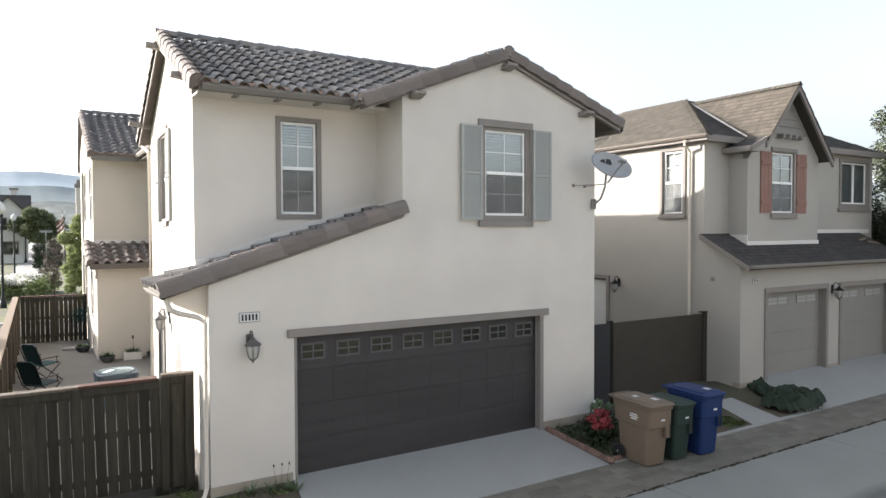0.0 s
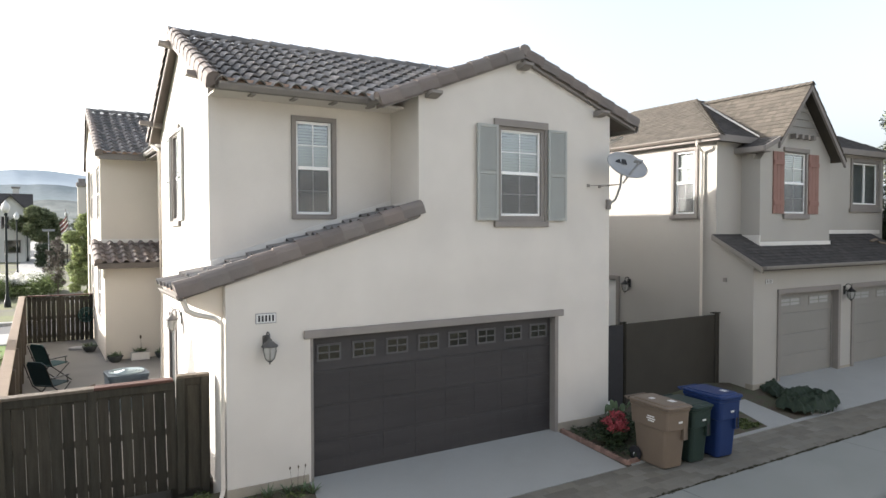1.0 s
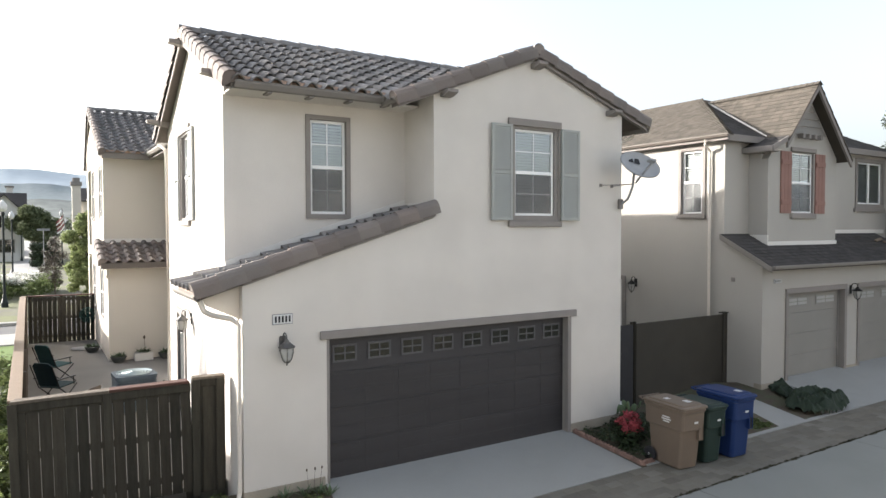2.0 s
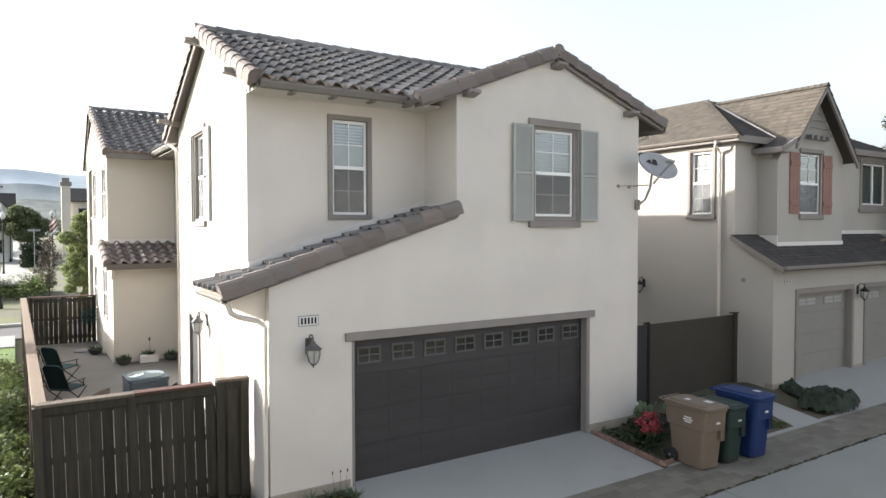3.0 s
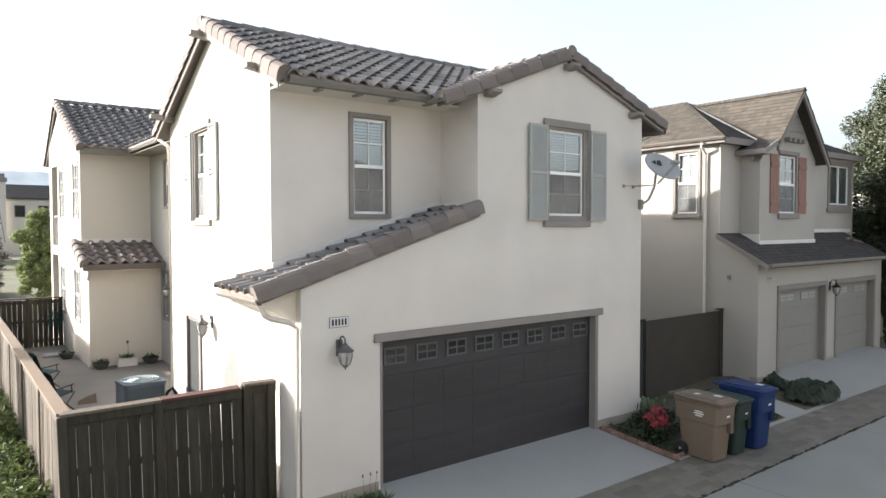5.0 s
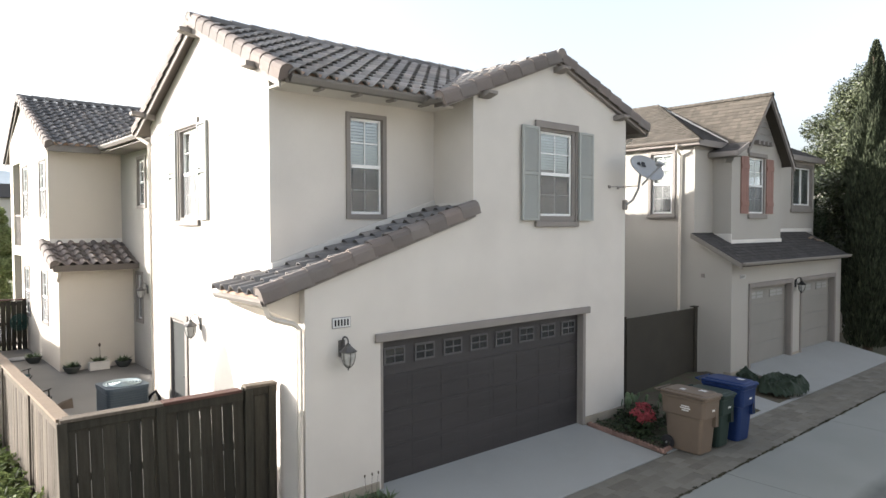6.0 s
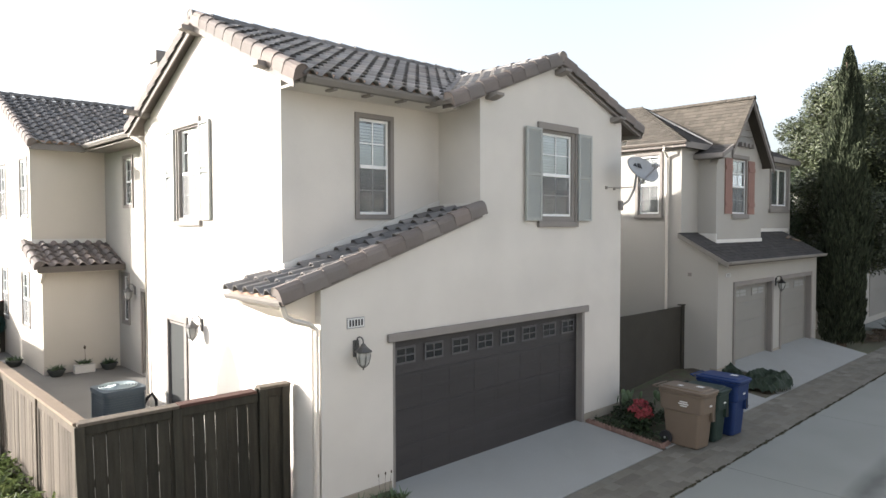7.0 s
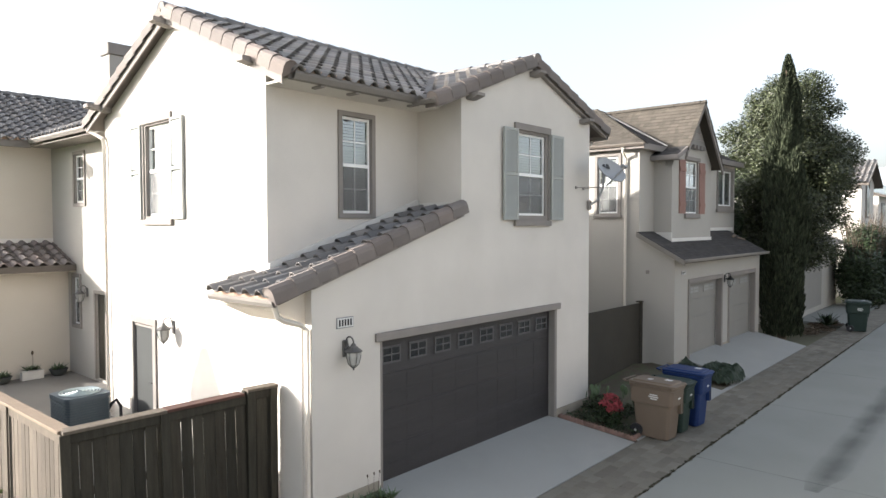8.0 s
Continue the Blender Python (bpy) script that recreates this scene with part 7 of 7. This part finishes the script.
def street_lamp(at, h):
    t = thing("street_lamp", "dark green post-top street lamp with a white globe", "street lamp", "street lamps", m=Matrix.Translation(at))
    bm = bmesh.new()
    lathe(bm, [(0.17, 0), (0.17, 0.3), (0.11, 0.5), (0.07, 0.8), (0.055, h - 0.75), (0.09, h - 0.7), (0.09, h - 0.6), (0.05, h - 0.55)], seg=10)
    part("post", bm, "lamp_green", t)
    bm = bmesh.new()
    lathe(bm, [(0.09, h - 0.55), (0.20, h - 0.38), (0.21, h - 0.25), (0.15, h - 0.08), (0.07, h), (0.02, h + 0.10)], seg=14)
    part("globe", bm, "label", t, "white globe", smooth=True)


street_lamp((-4.96, 32.5, -0.4), 5.65)
street_lamp((-5.0, 57.0, -0.4), 5.6)
street_lamp((-0.7, 75.0, -0.4), 6.2)
street_lamp((-4.6, 92.0, -0.4), 6.2)
flag = thing("flag", "small striped flag on a leaning pole", "flag")
bm = bmesh.new()
tube(bm, [(-1.4, 46, 2.8), (-1.75, 46, 5.3)], 0.03, 6)
part("pole", bm, "trim", flag)
for i in range(6):
    bm = bmesh.new()
    z = 4.0 + i * 0.15
    x = -1.56 - 0.14 * (z - 4.0)
    prism(bm, [(x, 46, z), (x - 0.22, 46.1, z - 0.35), (x - 0.48, 45.95, z - 0.60), (x - 0.48, 45.95, z - 0.48), (x - 0.22, 46.1, z - 0.23), (x, 46, z + 0.12)], (0, 0.01, 0))
    part("stripe", bm, "flag_red" if i % 2 else "pot_white", flag)


def street_sign(at, h):
    """A thin post with two crossed blank name blades."""
    t = thing("street_sign", "thin grey street sign post with two pale blank blades", "street sign", m=Matrix.Translation(at))
    part("post", tube(bmesh.new(), [(0, 0, 0), (0, 0, h)], 0.035, 8), "plate_grey", t)
    part("blade", box(bmesh.new(), -0.55, 0.55, -0.012, 0.012, h - 0.28, h - 0.06, 0.004), "plate_grey", t)
    part("blade", box(bmesh.new(), -0.012, 0.012, -0.5, 0.5, h - 0.56, h - 0.34, 0.004), "plate_grey", t)


street_sign((-2.55, 68.0, -0.4), 4.3)
leaf_mass("dark_hedge", "dark clipped hedge block beside the far footpath", "hedge", [(-2.7 + 0.55 * i, 72.0 + 0.3 * j, 0.3 + 0.8 * k, 0.6, 0.6, 0.55) for i in (-1, 0, 1, 2) for j in (0, 2) for k in (0, 1, 2)], "leaf_dark", 7000, 0.12, 54, kind="stuff")

# ---- far houses ----
def far_house(name, label, x0, x1, y0, y1, z, roof, wall_mat, roof_mat, ridge="x", windows=(), joined=None):
    t = joined or thing(name, label, "house", "far houses")
    bm = bmesh.new()
    wall(bm, "y", y0, 0.2, x0, x1, -0.5, [(x0, z), ((x0 + x1) / 2, z if ridge == "x" else roof - 0.1), (x1, z)])
    wall(bm, "y", y1, -0.2, x0, x1, -0.5, [(x0, z), ((x0 + x1) / 2, z if ridge == "x" else roof - 0.1), (x1, z)])
    wall(bm, "x", x0, 0.2, y0 + 0.2, y1 - 0.2, -0.5, [(y0, z), ((y0 + y1) / 2, z if ridge == "y" else roof - 0.1), (y1, z)])
    wall(bm, "x", x1, -0.2, y0 + 0.2, y1 - 0.2, -0.5, [(y0, z), ((y0 + y1) / 2, z if ridge == "y" else roof - 0.1), (y1, z)])
    part("wall", bm, wall_mat, t)
    o = 0.45
    slopes = []
    for s in (0, 1):
        bm = bmesh.new()
        if ridge == "x":
            ym = (y0 + y1) / 2
            e = y0 - o if s == 0 else y1 + o
            pts = [(x0 - o, ym, roof), (x1 + o, ym, roof), (x1 + o, e, z - 0.15), (x0 - o, e, z - 0.15)]
        else:
            xm = (x0 + x1) / 2
            e = x0 - o if s == 0 else x1 + o
            pts = [(xm, y0 - o, roof), (xm, y1 + o, roof), (e, y1 + o, z - 0.15), (e, y0 - o, z - 0.15)]
        prism(bm, pts, (0, 0, -0.14))
        slopes.append(part("roof", bm, roof_mat, t))
    for face, a, b, w, h in windows:
        m = facing_front(a, y0 + 0.001, b) if face == "y" else facing_left(x0 + 0.001, a, b)
        bm = bmesh.new()
        box(bm, -0.1, w + 0.1, -0.06, 0.0, -0.1, h + 0.1, 0.01)
        f = part("window", bm, "trim", t)
        f.matrix_basis = m
        bm = bmesh.new()
        box(bm, 0, w, -0.075, -0.061, 0, h)
        part("pane", bm, "pane_dark", f)
    return t, slopes


pale, slopes = far_house("far_house", "pale two-storey house with dark gable roofs far down the street", -13.0, -4.35, 93.0, 101.0, 6.5, 8.65, "stucco_pale", "shingle_dark", "x", [("y", -11.6, 4.0, 1.0, 1.5)])
far_house("", "", -7.8, -4.9, 91.0, 93.0, 6.5, 8.2, "stucco_pale", "shingle_dark", "y", [("y", -7.3, 4.0, 0.7, 1.4), ("y", -6.0, 4.0, 0.7, 1.4), ("y", -7.0, 0.9, 1.6, 1.5)], pale)
bm = bmesh.new()
box(bm, -6.25, -5.5, 97.6, 98.4, 8.0, 9.4, 0.02)
part("chimney", bm, "stucco_pale", pale)
bm = bmesh.new()
box(bm, -6.4, -5.35, 97.45, 98.55, 9.401, 9.62, 0.02)
part("chimney_cap", bm, "trim", pale)
far_house("far_house", "tan house with a dark roof behind the street trees", 3.0, 13.0, 108.0, 118.0, 8.3, 10.4, "stucco_rear", "shingle_dark", "x", [("y", 4.3, 5.4, 1.2, 1.6), ("y", 7.3, 5.4, 1.2, 1.6)])
far_house("far_house", "tan house with a dark roof behind the street trees", -16.0, -9.5, 120.0, 130.0, 6.0, 9.0, "stucco_rear", "shingle_dark", "x", [("y", -13.0, 4.4, 1.2, 1.5)])
ch2 = thing("far_chimney", "tall tan stucco chimney with a dark cap far off", "chimney")
bm = bmesh.new()
box(bm, 1.9, 3.1, 106.4, 107.3, -0.5, 10.4, 0.02)
part("shaft", bm, "stucco_rear", ch2)
bm = bmesh.new()
box(bm, 1.72, 3.28, 106.2, 107.5, 10.41, 11.0, 0.03)
box(bm, 2.0, 3.0, 106.5, 107.2, 11.01, 11.6, 0.03)
part("cap", bm, "trim", ch2)

third, slopes = far_house("house", "pale stucco house with a tiled gable down the alley", 38.1, 42.2, -0.05, 9.0, 6.35, 7.55, "stucco", "deck", "y", [("y", 39.5, 4.3, 0.9, 2.0)])
cover(slopes[0], "tile", TILE, (40.15, 9.0, 7.56), (0, -1, 0), (-2.5, 0, -1.35), 9.5, 2.84, limit=120)
far_house("house", "pale stucco house with a tiled roof down the alley", 46.0, 54.0, 0.2, 9.0, 5.9, 7.2, "stucco", "deck", "x", [("y", 47.0, 3.6, 1.0, 1.6)])
low3 = thing("garage_wing", "pale stucco garage wing beyond the trees", "house")
bm = bmesh.new()
wall(bm, "y", 0.2, 0.2, 23.5, 33.0, -0.5, [(23.5, 3.1), (33, 3.1)])
wall(bm, "x", 23.5, 0.2, 0.4, 8.0, -0.5, [(0.4, 3.1), (8, 3.1)])
wall(bm, "x", 33.0, -0.2, 0.4, 8.0, -0.5, [(0.4, 3.1), (8, 3.1)])
part("wall", bm, "stucco_grey", low3)
downspout(low3, [(32.6, 0.02, 2.9), (32.6, 0.13, 2.7), (32.6, 0.13, 0.0)])
bm = bmesh.new()
prism(bm, [(23.2, -0.2, 2.95), (33.3, -0.2, 2.95), (33.3, 4.2, 4.6), (23.2, 4.2, 4.6)], (0, 0, -0.12))
prism(bm, [(23.2, 4.2, 4.6), (33.3, 4.2, 4.6), (33.3, 8.2, 3.1), (23.2, 8.2, 3.1)], (0, 0, -0.12))
part("roof", bm, "tile", low3)
garage_door(low3, facing_front(26.2, 0.17, -0.05), 3.4, 2.2, "garage_grey", 2, label="closed pale garage door", relief=False)
slab("driveway_far", 24.6, 33, -1.7, 0.15, AZ + 0.02, "alley", "pale concrete apron further along the alley", "driveway", 0.2)
leaf_mass("alley_shrubs", "dense dark green shrubs beside the alley", "shrub", [(31.6 + rng.uniform(0, 9.9), -1.1 + rng.uniform(-0.5, 0.9), 0.6 + rng.uniform(-0.5, 3.4) * rng.uniform(0.4, 1), 0.9, 0.7, 0.9) for i in range(70)] + [(32.2 + 0.3 * i, -1.5 + 0.25 * i, 3.0 + 0.45 * (i % 2), 0.55, 0.45, 0.6) for i in range(6)], "leaf_dark", 37000, 0.09, 71, kind="stuff")
leaf_mass("side_shrubs", "tall dark evergreen shrubs between the houses", "shrub", [(20.0 + 0.55 * (i % 5) + rng.uniform(-0.2, 0.2), 1.6 + 0.7 * (i % 4), 0.5 + 0.42 * (i // 2), 0.6, 0.6, 0.6) for i in range(26)], "leaf_dark", 30000, 0.06, 73, kind="stuff")
bare = thing("bare_shrub", "bare thin-branched shrub against the far wall", "shrub")
bm = bmesh.new()
for i in range(130):
    a = rng.uniform(0, math.tau)
    x, y = 34.2 + rng.uniform(-2.2, 2.2), -0.8 + rng.uniform(-0.6, 0.6)
    tube(bm, [(x, y, 0.5), (x + 0.35 * math.cos(a), y + 0.3 * math.sin(a), 2.4), (x + 0.9 * math.cos(a), y + 0.7 * math.sin(a), 3.6 + rng.uniform(0, 1.0))], 0.025, 4, 0.006)
part("branch", bm, "bark", bare)
ag2 = thing("agave_plant", "spiky agave beside the alley", "plant")
bm = bmesh.new()
spikes(bm, (23.9, -1.2, -0.3), 26, 0.75, 0.05, rng, 0.7)
part("leaves", bm, "leaf_dark", ag2)
wheelie_bin("trash_bin", "bin_green", "dark green wheelie bin standing far along the alley", pose(23.2, -2.38, AZ, 0, 0, 12), 0.86, 0.8, 1.15, 1)
leaf_mass("alley_litter", "leaf litter under the trees beside the alley", "leaf litter", [(21.5 + i * 0.6, -1.1 + 0.3 * math.sin(i * 2.1), AZ + 0.02, 0.5, 0.4, 0.03) for i in range(8)], "bark", 1600, 0.05, 72, kind="stuff")

wood = thing("roof_scrap", "weathered scraps of wood lying on the dark garage roof", "wood scrap")
for x, y, turn, length in ((17.85, 0.60, 12, 0.55), (18.12, 0.44, -18, 0.42)):
    bm = bmesh.new()
    box(bm, -length / 2, length / 2, -0.045, 0.045, 0.012, 0.04, 0.004)
    ob = part("board", bm, "cedar_cap", wood)
    ob.matrix_basis = pose(x, y, 2.89 + 0.55 * (y + 0.33) + 0.014, 28.8, 0, 0) @ Matrix.Rotation(radians(turn), 4, "Z")

# ---- the houses across the alley, which close the place behind ----
for x0, x1, z, r in ((-22.0, -11.0, 5.2, 7.0), (-8.5, 2.5, 5.3, 7.2), (5.5, 16.0, 5.2, 7.0), (19.0, 30.0, 5.3, 7.1)):
    far_house("house", "greige stucco house across the alley", x0, x1, -27.5, -17.5, z, r, "stucco_grey", "tile", "y" if x0 < -9 or x0 > 4 else "x")
